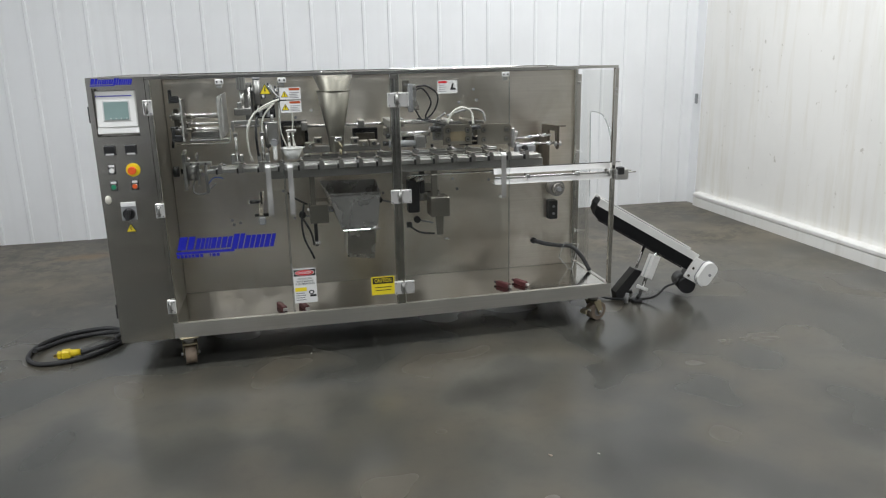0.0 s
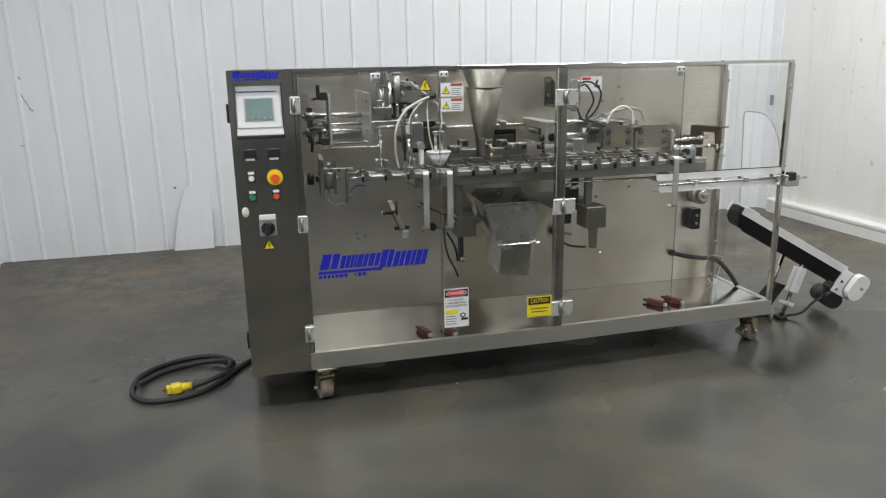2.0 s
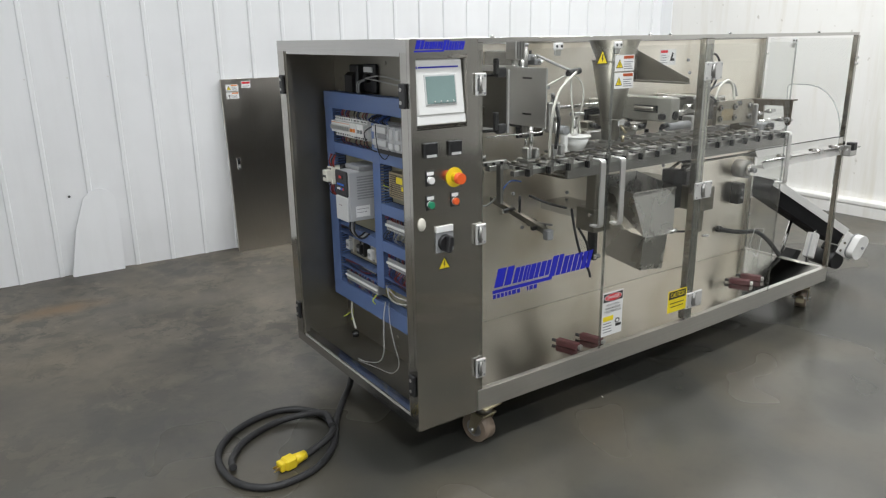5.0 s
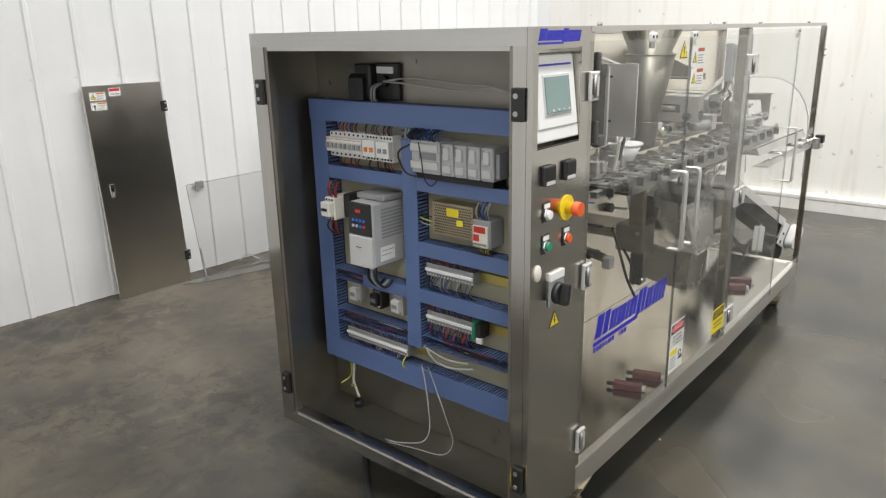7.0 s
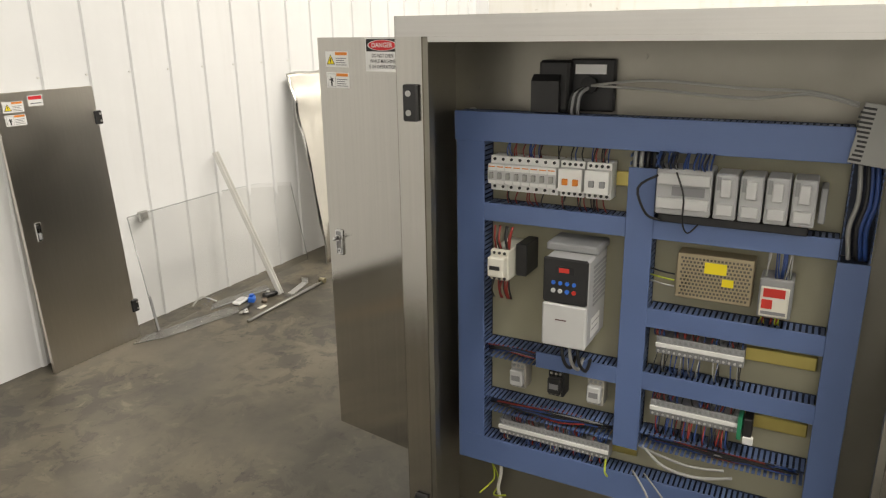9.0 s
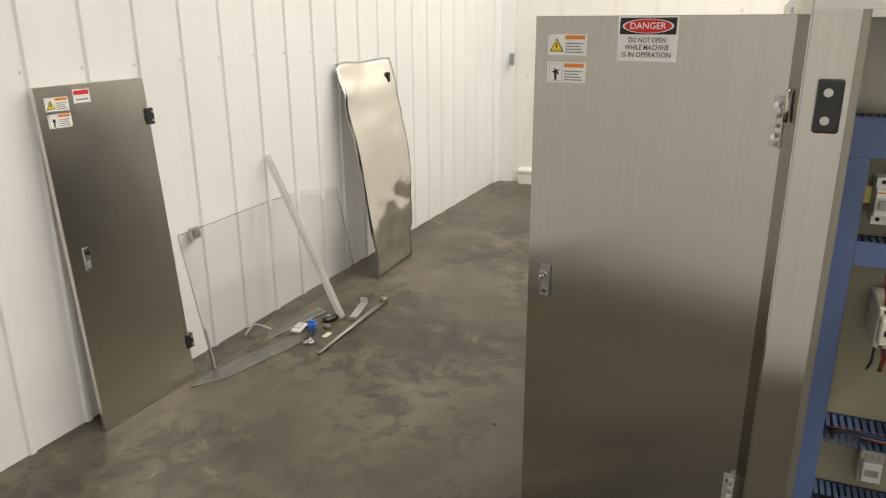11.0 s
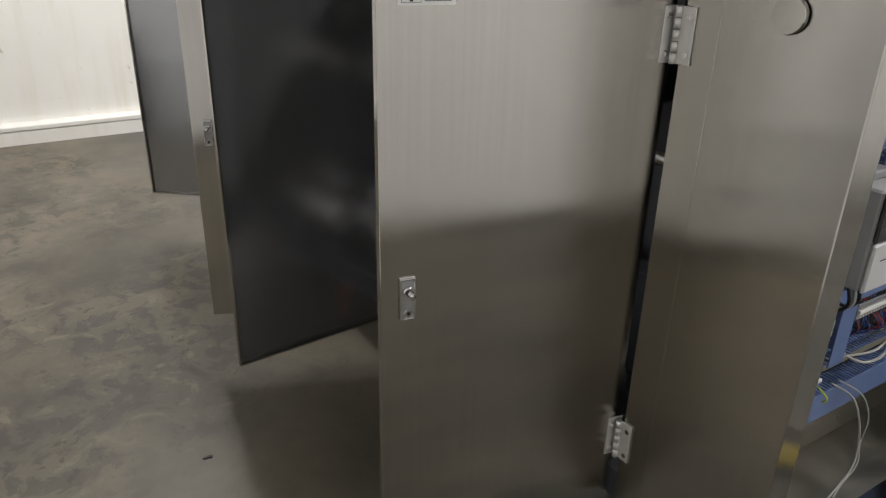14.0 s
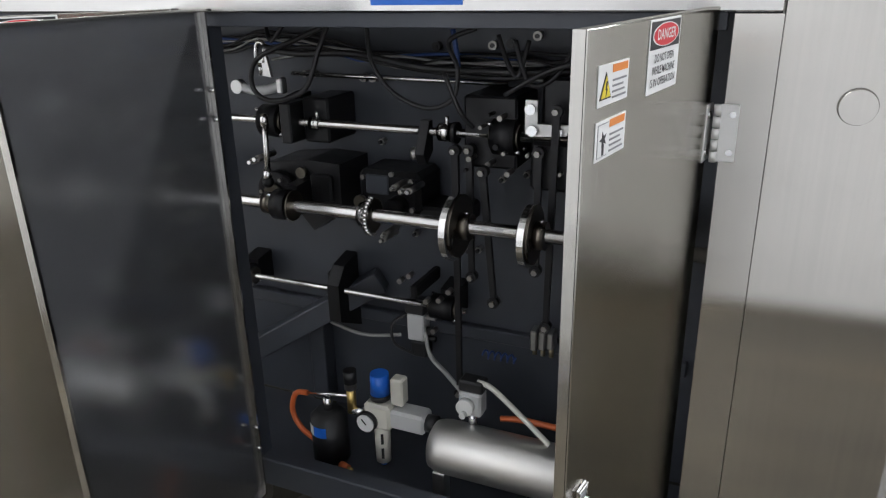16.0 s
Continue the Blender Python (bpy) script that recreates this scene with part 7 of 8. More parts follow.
b.cyl((1.105, 0.87, 1.215), (1.12, 0.87, 1.215), 0.017, ALU_DULL, 14)
b.done("lever", machine, "black cam lever with collar")
# black levers and push bars
for pts in (((0.985, 0.9, 1.24), (0.98, 0.92, 0.55)), ((0.955, 0.88, 1.24), (0.95, 0.9, 0.9)), ((0.9, 0.93, 1.2), (0.87, 0.95, 0.86)), ((0.73, 0.9, 1.35), (0.74, 0.93, 0.8)), ((0.77, 0.9, 1.25), (0.77, 0.94, 0.95))):
    b = Build()
    (x0, y0, z0), (x1, y1, z1) = pts
    b.prism([(x0 - 0.009, z0), (x0 + 0.009, z0), (x1 + 0.007, z1), (x1 - 0.007, z1)], "y", y0, y0 + 0.012, BLACK_OX)
    for x, y, z in pts:
        b.cyl((x, y0 - 0.004, z), (x, y0 + 0.016, z), 0.015, BLACK_OX, 14).cyl((x, y0 + 0.016, z), (x, y0 + 0.026, z), 0.008, BOLT, 6, smooth=False)
    b.done("push_bar", machine, "black push bar")
b = Build()
b.prism([(0.78, 1.37), (0.81, 1.37), (0.81, 1.29), (0.78, 1.285), (0.71, 1.29), (0.7, 1.315), (0.78, 1.315)], "y", 0.88, 0.892, ALU)
for x, z in ((0.795, 1.35), (0.79, 1.3), (0.73, 1.3)):
    b.cyl((x, 0.892, z), (x, 0.905, z), 0.013, CHROME, 12)
b.done("bell_crank", machine, "pale steel bell crank")
b = Build()
for i, (x, z) in enumerate(((0.9, 1.33), (0.87, 1.325), (0.92, 1.3), (0.88, 1.255), (0.86, 1.24), (0.9, 1.21), (0.96, 1.19), (0.85, 1.19), (0.8, 1.24), (0.74, 1.24), (0.72, 1.2), (0.95, 1.22))):
    b.cyl((x, 0.86, z), (x, 0.905, z), 0.007 if i % 2 else 0.005, BOLT if i % 3 else BLACK_OX, 10)
b.box(0.84, 0.98, WY, 0.86, 1.19, 1.37, BLACK_OX, 0.006).box(0.6, 0.78, WY, 0.86, 1.3, 1.42, BLACK_OX, 0.008).box(0.66, 0.8, WY, 0.88, 1.15, 1.27, BLACK_OX, 0.008)
b.done("linkage", machine, "dark linkage blocks with bright bolts")
# lower brackets
b = Build()
b.prism([(0.72, 0.85), (0.8, 0.83), (0.84, 0.78), (0.84, 0.66), (0.72, 0.6)], "x", 1.4, 1.44, BLACK_OX)
b.prism([(0.72, 0.8), (0.78, 0.79), (0.78, 0.7), (0.72, 0.68)], "x", 1.445, 1.475, BLACK_OX)
b.done("lower_bracket", machine, "black lower shaft bracket")
b = Build()
b.box(1.13, 1.15, WY, 0.86, 0.79, 0.83, BLACK_OX, 0.004)
for x, z in ((1.03, 0.83), (1.06, 0.8), (1.1, 0.79), (1.08, 0.7), (1.15, 0.86), (1.18, 0.84)):
    b.cyl((x, 0.84, z), (x, 0.865, z), 0.008, BOLT, 8)
b.done("lower_lever", machine)
# slanting frame brace and inner post
b = Build()
m = look((1.82, 0.9, 0.46), (1.3, 0.72, 0.78))
b.box(-0.03, 0.03, -0.035, 0.035, -0.62, 0.0, GREY_PAINT, 0.004, m)
b.box(1.53, 1.59, WY, 0.75, 0.3, 0.62, GREY_PAINT, 0.004)
b.box(0.4, 1.9, WY, 0.72, 0.62, 0.66, GREY_PAINT, 0.004)
b.done("brace", machine, "slate grey slanting brace")
# air preparation unit
b = Build()
b.box(1.165, 1.25, 0.91, 0.99, 0.42, 0.5, IVORY, 0.008).box(1.06, 1.17, 0.92, 0.985, 0.43, 0.49, GREY_PL, 0.008).box(1.13, 1.17, 0.93, 0.97, 0.5, 0.585, IVORY, 0.005)
fr = b.done("filter_regulator", machine, "white air filter regulator unit")
Build().cyl((1.212, 0.95, 0.505), (1.212, 0.95, 0.52), 0.031, BLACK, 20).cyl((1.212, 0.95, 0.52), (1.212, 0.95, 0.585), 0.029, BLUE_PL, 22, 0.027).done("cap", fr, "blue adjusting cap")
b = Build()
b.cyl((1.212, 0.95, 0.42), (1.212, 0.95, 0.29), 0.025, IVORY, 20, 0.022)
for a in range(4):
    for z in (0.31, 0.36):
        b.box(-0.004, 0.004, 0.0235, 0.026, z, z + 0.035, BLACK, 0, shift(1.212, 0.95, 0) @ pose(0, 0, 0, 0, 0, 25 + 90 * a))
b.cyl((1.212, 0.95, 0.29), (1.212, 0.95, 0.275), 0.01, BLUE_PL, 10)
b.done("bowl", fr, "white filter bowl with slots")
b = Build()
b.cyl((1.235, 0.99, 0.445), (1.235, 1.005, 0.445), 0.032, BLACK, 24).cyl((1.235, 1.005, 0.445), (1.235, 1.008, 0.445), 0.027, WHITE_PR, 24).box(1.233, 1.237, 1.008, 1.0092, 0.44, 0.462, BLACK_PR, 0, shift(1.235, 0, 0.445) @ pose(0, 0, 0, 0, 40, 0) @ shift(-1.235, 0, -0.445))
b.done("gauge", fr, "round white pressure gauge")
b = Build()
b.cyl((1.06, 0.955, 0.46), (1.03, 0.955, 0.46), 0.026, BLACK, 16).cyl((1.03, 0.955, 0.46), (1.005, 0.955, 0.46), 0.009, WHITE_PL, 12)
b.done("connector", fr)
b = Build()
b.cyl((1.39, 0.96, 0.262), (1.39, 0.96, 0.41), 0.056, BLACK, 26).cyl((1.39, 0.96, 0.41), (1.39, 0.96, 0.43), 0.056, BLACK, 26, 0.035).cyl((1.39, 0.96, 0.43), (1.39, 0.96, 0.47), 0.014, CHROME, 12)
lu = b.done("lubricator", machine, "black air lubricator bowl")
b = Build()
for i in range(8):
    a0, a1 = math.radians(40 + 9 * i), math.radians(40 + 9 * (i + 1))
    b.add([(1.39 + 0.0575 * math.cos(a0), 0.96 + 0.0575 * math.sin(a0), 0.36), (1.39 + 0.0575 * math.cos(a1), 0.96 + 0.0575 * math.sin(a1), 0.36), (1.39 + 0.0575 * math.cos(a1), 0.96 + 0.0575 * math.sin(a1), 0.395), (1.39 + 0.0575 * math.cos(a0), 0.96 + 0.0575 * math.sin(a0), 0.395)], [(0, 1, 2, 3)], BLUE_PL if i > 2 else WHITE_PR)
b.done("sticker", lu, "blue and white sticker")
b = Build()
b.cyl((1.46, 0.96, 0.468), (1.3, 0.96, 0.495), 0.006, CHROME, 10).cyl((1.305, 0.96, 0.44), (1.305, 0.96, 0.52), 0.014, BRASS, 14).cyl((1.305, 0.96, 0.52), (1.305, 0.96, 0.565), 0.019, ALU, 16).cyl((1.305, 0.96, 0.54), (1.305, 0.96, 0.58), 0.02, BLACK, 16).cyl((1.31, 0.96, 0.445), (1.26, 0.96, 0.45), 0.014, CHROME, 12)
b.done("pipe_fitting", lu, "chrome and brass pipe fittings")
Build().tube([(1.46, 0.96, 0.468), (1.5, 0.965, 0.46), (1.515, 0.97, 0.4), (1.48, 0.98, 0.35), (1.43, 0.98, 0.32)], 0.009, ORANGE_HOSE, 8).done("air_hose", lu, "orange air hose")
Build().cyl((1.34, 0.99, 0.262), (1.31, 1.0, 0.262), 0.012, ORANGE_HOSE, 10).cyl((1.31, 1.0, 0.262), (1.295, 1.0, 0.262), 0.006, BRASS, 8).done("drain_cock", lu)
# air tank
b = Build()
n = 28
prof = [(1.03, 0.0), (1.03, 0.045), (1.02, 0.066), (1.0, 0.073), (0.985, 0.075), (0.58, 0.075), (0.56, 0.06), (0.555, 0.0)]
vs = [(x, 0.99 + r * math.cos(2 * math.pi * i / n), 0.425 + r * math.sin(2 * math.pi * i / n)) for x, r in prof for i in range(n)]
fs = [(k * n + i, k * n + (i + 1) % n, (k + 1) * n + (i + 1) % n, (k + 1) * n + i) for k in range(len(prof) - 1) for i in range(n)]
b.add(vs, fs, TANK, True)
tank = b.done("air_tank", machine, "dull aluminium air tank")
for x in (0.99, 0.63):
    Build().box(x - 0.018, x + 0.018, 1.005, 1.045, 0.258, 0.37, ALU, 0.002).done("foot", tank, "folded tank foot")
b = Build()
b.cyl((0.92, 0.96, 0.495), (0.92, 0.96, 0.53), 0.012, CHROME, 12).box(0.89, 0.955, 0.93, 0.98, 0.53, 0.6, GREY_PL, 0.006).cyl((0.93, 0.98, 0.565), (0.93, 1.0, 0.565), 0.024, WHITE_PL, 18).cyl((0.93, 1.0, 0.55), (0.93, 1.015, 0.55), 0.009, WHITE_PL, 12).box(0.885, 0.955, 0.93, 0.98, 0.602, 0.635, BLACK, 0.005)
b.done("shut_off_valve", tank, "white knob shut-off valve")
Build().tube([(0.905, 0.96, 0.63), (0.86, 0.97, 0.625), (0.78, 0.98, 0.57), (0.7, 0.98, 0.5)], 0.0075, CREAM_TUBE, 8).done("air_hose", tank, "cream air tube")
Build().tube([(0.86, 0.9, 0.49), (0.8, 0.9, 0.5), (0.7, 0.9, 0.5)], 0.009, ORANGE_HOSE, 8).done("air_hose", tank, "orange air hose")
Build().tube([(1.16, 0.75, 0.64), (1.12, 0.8, 0.585), (1.04, 0.86, 0.57), (0.955, 0.94, 0.57)], 0.007, WIRE_GREY, 8).done("air_hose", tank, "grey air tube")
# solenoid valve on the plate
b = Build()
b.box(1.155, 1.21, 0.72, 0.77, 0.605, 0.695, GREY_PL, 0.004).box(1.15, 1.215, 0.715, 0.775, 0.695, 0.735, BLACK, 0.005).box(1.15, 1.2, 0.715, 0.77, 0.55, 0.604, BLACK, 0.005)
b.tube([(1.22, 0.75, 0.68), (1.26, 0.77, 0.65), (1.25, 0.78, 0.59), (1.19, 0.77, 0.56)], 0.005, BLACK, 7)
for z in (0.61, 0.64, 0.68):
    b.cyl((1.155, 0.745, z), (1.125, 0.745, z), 0.008, BLACK if z < 0.65 else WIRE_GREY, 10)
b.done("solenoid_valve", machine, "grey and black solenoid valve")
b = Build()
for i in range(3):
    b.box(0.75 + 0.024 * i, 0.77 + 0.024 * i, 0.74, 0.785, 0.665 - 0.006 * i, 0.715, ALU_DULL, 0.004).cyl((0.76 + 0.024 * i, 0.765, 0.665), (0.76 + 0.024 * i, 0.765, 0.635), 0.007, GALV, 10)
b.done("valve_island", machine, "small grey valve island with brass fittings")
b = Build()
pts = [(0.86 + 0.012 * math.cos(i * 1.2) , 0.78 + 0.012 * math.sin(i * 1.2), 0.62) for i in range(2)]
b.tube([(0.95 - 0.004 * i, 0.8 + 0.012 * math.cos(i * 1.3), 0.625 + 0.012 * math.sin(i * 1.3)) for i in range(26)], 0.003, WIRE_BLUE, 6, 2)
b.done("coil_lead", machine, "coiled blue air line")
# cables along the top of the bay
for pts, r, mt in (([(1.62, 0.8, 1.47), (1.5, 0.82, 1.455), (1.3, 0.84, 1.46), (1.1, 0.84, 1.43), (0.9, 0.83, 1.425), (0.7, 0.82, 1.43), (0.45, 0.8, 1.47)], 0.009, BLACK),
                   ([(1.62, 0.78, 1.45), (1.45, 0.8, 1.47), (1.25, 0.82, 1.44), (1.05, 0.82, 1.415), (0.85, 0.82, 1.41), (0.6, 0.8, 1.45)], 0.006, BLACK),
                   ([(1.62, 0.76, 1.43), (1.4, 0.78, 1.455), (1.2, 0.8, 1.425), (1.0, 0.8, 1.41), (0.8, 0.8, 1.415), (0.5, 0.8, 1.43)], 0.004, WIRE_GREY),
                   ([(1.3, 0.76, 1.44), (1.1, 0.77, 1.415), (0.95, 0.79, 1.425), (0.75, 0.8, 1.4), (0.5, 0.8, 1.42)], 0.004, WIRE_GREY),
                   ([(1.35, 0.9, 1.53), (1.42, 0.92, 1.5), (1.54, 0.93, 1.45), (1.565, 0.93, 1.38), (1.52, 0.92, 1.34), (1.42, 0.9, 1.37), (1.38, 0.88, 1.47), (1.36, 0.86, 1.53)], 0.007, BLACK),
                   ([(1.22, 0.9, 1.53), (1.2, 0.92, 1.45), (1.14, 0.93, 1.38), (1.05, 0.93, 1.345), (0.98, 0.93, 1.37), (0.97, 0.92, 1.44), (1.0, 0.9, 1.5), (0.93, 0.9, 1.53)], 0.006, BLACK),
                   ([(1.0, 0.93, 1.43), (0.96, 0.93, 1.34), (0.94, 0.9, 1.3)], 0.006, BLACK),
                   ([(1.04, 0.78, 1.52), (1.03, 0.78, 1.46), (1.02, 0.79, 1.41)], 0.007, WIRE_BLUE),
                   ([(0.85, 0.85, 1.5), (0.83, 0.86, 1.44), (0.8, 0.87, 1.4), (0.75, 0.86, 1.42), (0.7, 0.85, 1.5)], 0.006, BLACK),
                   ([(0.9, 0.83, 1.51), (0.87, 0.85, 1.45), (0.84, 0.86, 1.42), (0.82, 0.84, 1.5)], 0.006, BLACK),
                   ([(0.86, 0.9, 1.38), (0.75, 0.9, 1.44), (0.6, 0.9, 1.48)], 0.006, BLACK),
                   ([(1.6, 0.8, 1.53), (1.55, 0.85, 1.49), (1.5, 0.86, 1.53)], 0.006, BLACK),
                   ([(1.56, 0.72, 0.6), (1.4, 0.73, 0.57), (1.25, 0.74, 0.6)], 0.006, WIRE_GREY)):
    Build().tube(pts, r, mt, 7, 5).done("cable", machine, "loose dark cable")
# the loom across the top of the plate
rl = random.Random(11)
for i in range(12):
    z0, dy = 1.445 + 0.006 * (i % 4), 0.012 * (i % 3)
    pts = [(x, 0.735 + dy + rl.uniform(-0.01, 0.01), z0 + dz + rl.uniform(-0.022, 0.022)) for x, dz in ((2.2, 0.02), (1.81, 0.01), (1.66, 0.035), (1.5, 0.02), (1.345, -0.01), (1.2, -0.015), (1.044, -0.02), (0.88, -0.02), (0.747, -0.025), (0.55, 0.0))]
    Build().tube(pts, (0.006, 0.0045, 0.0035)[i % 3], (BLACK, BLACK, WIRE_GREY, BLACK, WIRE_BLUE, BLACK)[i % 6], 6, 4).done("cable", machine, "loose dark cable")
# forked end over the rocker, and a row of bright nuts
b = Build()
b.tube([(1.645, 0.8, 1.42), (1.64, 0.8, 1.47), (1.625, 0.8, 1.482), (1.612, 0.8, 1.47), (1.617, 0.8, 1.425)], 0.007, SHAFT, 8, 4)
b.cyl((1.63, 0.8, 1.39), (1.63, 0.8, 1.425), 0.009, CHROME, 10)
b.done("fork_end", machine, "bright forked rod end")
for x, z in ((1.545, 1.385), (1.515, 1.385), (1.0, 0.905), (1.2, 0.93), (1.03, 0.9), (0.83, 1.0), (1.3, 1.2), (0.93, 1.12), (1.36, 0.98), (1.63, 1.06), (1.66, 0.93), (0.86, 1.14)):
    b = Build().cyl((x, WY, z), (x, WY + 0.022, z), 0.01, BOLT, 6, smooth=False).cyl((x, WY + 0.022, z), (x, WY + 0.032, z), 0.006, BLACK_OX, 8)
    b.done("hex_nut", machine, "bright hexagon nut")
b = Build()
for x, z, mt in ((0.96, 1.475, ALU), (0.91, 1.48, BLACK), (0.84, 1.5, ALU), (0.72, 1.5, ALU), (0.68, 1.5, ALU), (0.62, 1.5, ALU), (1.12, 1.47, BLACK), (1.32, 1.38, ALU), (1.35, 1.38, ALU)):
    b.cyl((x, WY, z), (x, WY + 0.02, z), 0.012, BOLT if mt is ALU else mt, 14).cyl((x, WY + 0.02, z), (x, WY + 0.024, z), 0.006, BLACK, 10)
b.done("grommet_set", machine, "cable grommets and nuts on the plate")["kind"] = "stuff"
Build().tube([(1.17, 1.06, 0.25), (1.14, 1.09, 0.18), (1.12, 1.1, 0.14), (1.1, 1.09, 0.07), (1.07, 1.05, 0.012)], 0.009, ORANGE_HOSE, 8).done("air_hose", machine, "orange hose hanging below the sill")

# ---- small belt conveyor standing at the machine's end ----
conv = thing("belt_conveyor", (3.4, 0.4, 0.0), "small inclined belt conveyor, white side rail, black belt", "conveyor")
P0, P1 = Vector((3.085, 0.5, 0.733)), Vector((3.8, 0.321, 0.301))
cd = (P1 - P0).normalized()
cs = Vector((-cd.y, cd.x, 0)).normalized()
cn = cd.cross(cs)
CM = Matrix(((cd.x, cs.x, cn.x, P0.x), (cd.y, cs.y, cn.y, P0.y), (cd.z, cs.z, cn.z, P0.z), (0, 0, 0, 1)))
L = (P1 - P0).length
b = Build(CM)
b.prism([(0.0, -0.05), (0.0, 0.0), (0.028, 0.0), (0.028, -0.004), (0.004, -0.004), (0.004, -0.05)], "x", 0.0, L - 0.04, WHITE_TUBE)
b.prism([(-0.004, -0.001), (0.0, 0.006), (0.05, 0.004), (0.05, -0.001)], "x", 0.0, 0.1, WHITE_TUBE)
b.box(0.03, 0.09, 0.004, 0.026, 0.0005, 0.008, BLACK, 0.002).cyl((0.06, 0.014, 0.008), (0.06, 0.014, 0.014), 0.008, ALU, 8).cyl((0.1, 0.014, 0.0), (0.1, 0.014, 0.01), 0.006, ALU, 8)
b.done("side_rail", conv, "worn white side rail")
b = Build(CM)
b.prism([(0.2, -0.068), (0.2, 0.0), (0.228, 0.0), (0.228, -0.068)], "x", 0.0, L - 0.04, WHITE_TUBE)
b.done("side_rail", conv, "worn white side rail")
b = Build(CM)
b.box(0.02, L - 0.1, 0.03, 0.198, -0.014, -0.005, BLACK_OX, 0.003)
b.done("belt", conv, "black rubber belt")
b = Build(CM)
b.prism([(0.004, -0.015), (0.0, -0.05), (0.012, -0.1), (0.05, -0.132), (L - 0.06, -0.132), (L - 0.06, -0.015)], "y", 0.005, 0.199, MATT_BLACK).box(0.06, L - 0.1, 0.0045, 0.012, -0.142, -0.133, MATT_BLACK, 0.002)
b.done("underframe", conv, "black underframe")
b = Build(CM)
b.box(L - 0.06, L + 0.1, -0.012, -0.006, -0.185, -0.02, WHITE_TUBE, 0.003)
for x, z in ((-0.03, -0.16), (-0.03, -0.1), (0.08, -0.165)):
    b.cyl((L + x, -0.012, z), (L + x, -0.016, z), 0.009, OILY_SHADE, 10)
b.done("drive_plate", conv, "white bolted drive plate")
b = Build(CM)
g = [(L + 0.055 + 0.048 * math.cos(a * math.pi / 10), -0.045 + 0.048 * math.sin(a * math.pi / 10)) for a in range(11)] + [(L + 0.055 + 0.048 * math.cos(a * math.pi / 10), -0.125 + 0.048 * math.sin(a * math.pi / 10)) for a in range(10, 21)]
b.prism(g, "y", -0.075, -0.013, WHITE_TUBE)
b.prism([(L + 0.055 + (x - L - 0.055) * 1.08, -0.085 + (z + 0.085) * 1.05) for x, z in g], "y", -0.022, -0.013, MID_GREY)
b.cyl((L + 0.07, -0.075, -0.08), (L + 0.07, -0.08, -0.08), 0.01, MID_GREY, 12)
b.done("belt_guard", conv, "rounded pale belt guard")
b = Build(CM)
b.cyl((L + 0.01, 0.0, -0.23), (L + 0.01, 0.2, -0.23), 0.058, BLACK, 24).cyl((L + 0.01, 0.2, -0.23), (L + 0.01, 0.21, -0.23), 0.05, BLACK, 20).box(L - 0.03, L + 0.05, 0.03, 0.15, -0.18, -0.13, BLACK, 0.006)
b.done("motor", conv, "black drive motor")


def slant_leg(top, foot, box):
    u = (Vector(foot) - Vector(top))
    b = Build().cyl(top, Vector(top) + u * 0.94, 0.012, CHROME, 14)
    b.done("leg", conv, "chrome telescopic leg")
    b = Build().cyl((foot[0], foot[1], 0.0), (foot[0], foot[1], 0.022), 0.042, BLACK, 20, 0.036).cyl((foot[0], foot[1], 0.022), Vector(top) + u * 0.9, 0.012, BLACK, 12)
    b.done("foot", conv, "round black foot")
    if box:
        m = look(Vector(top) + u * 0.3, foot)
        b = Build(m).box(-0.032, 0.032, -0.03, 0.03, -0.17, 0.0, WHITE_TUBE, 0.004)
        b.box(-0.006, 0.006, -0.032, 0.032, -0.165, -0.01, GREY_PL, 0.002).box(-0.05, 0.05, -0.014, 0.014, -0.26, -0.235, WHITE_TUBE, 0.004)
        b.done("leg_clamp", conv, "white leg clamp block")


slant_leg((3.53, 0.43, 0.46), (3.33, 0.385, 0.0), True)
slant_leg((3.52, 0.6, 0.46), (3.36, 0.6, 0.0), False)
b = Build().prism([(3.21, 0.0), (3.25, 0.0), (3.4, 0.2), (3.34, 0.22), (3.2, 0.06)], "y", 0.45, 0.53, BLACK)
b.cyl((3.245, 0.38, 0.0), (3.255, 0.38, 0.07), 0.014, MID_GREY, 10)
b.done("base_bar", conv, "black base bar")
Build().tube([(3.67, 0.42, 0.13), (3.6, 0.36, 0.12), (3.52, 0.33, 0.11), (3.44, 0.34, 0.04), (3.34, 0.4, 0.012), (3.22, 0.44, 0.012), (3.1, 0.5, 0.03), (2.98, 0.6, 0.16)], 0.008, RUBBER, 8).done("cable", conv, "black motor cable")

# ---- power lead on the floor ----
cord = thing("power_lead", (-0.35, 0.45, 0.0), "thick black power lead coiled on the floor, yellow plug", "power lead")
R = 0.0145
pts = [(0.16, 0.86, 0.19), (0.15, 0.84, 0.1), (0.1, 0.79, 0.03), (0.02, 0.7, R), (-0.09, 0.55, R), (-0.2, 0.36, R), (-0.34, 0.25, R), (-0.52, 0.24, R), (-0.62, 0.36, R), (-0.62, 0.55, R), (-0.53, 0.69, R), (-0.38, 0.77, R), (-0.24, 0.77, R), (-0.14, 0.68, R), (-0.12, 0.55, R + 0.004), (-0.155, 0.45, R + 0.018), (-0.22, 0.39, R + 0.02), (-0.33, 0.36, R), ]
Build().tube(pts, R, RUBBER, 10, 8).done("cable", cord, "thick black rubber cable")
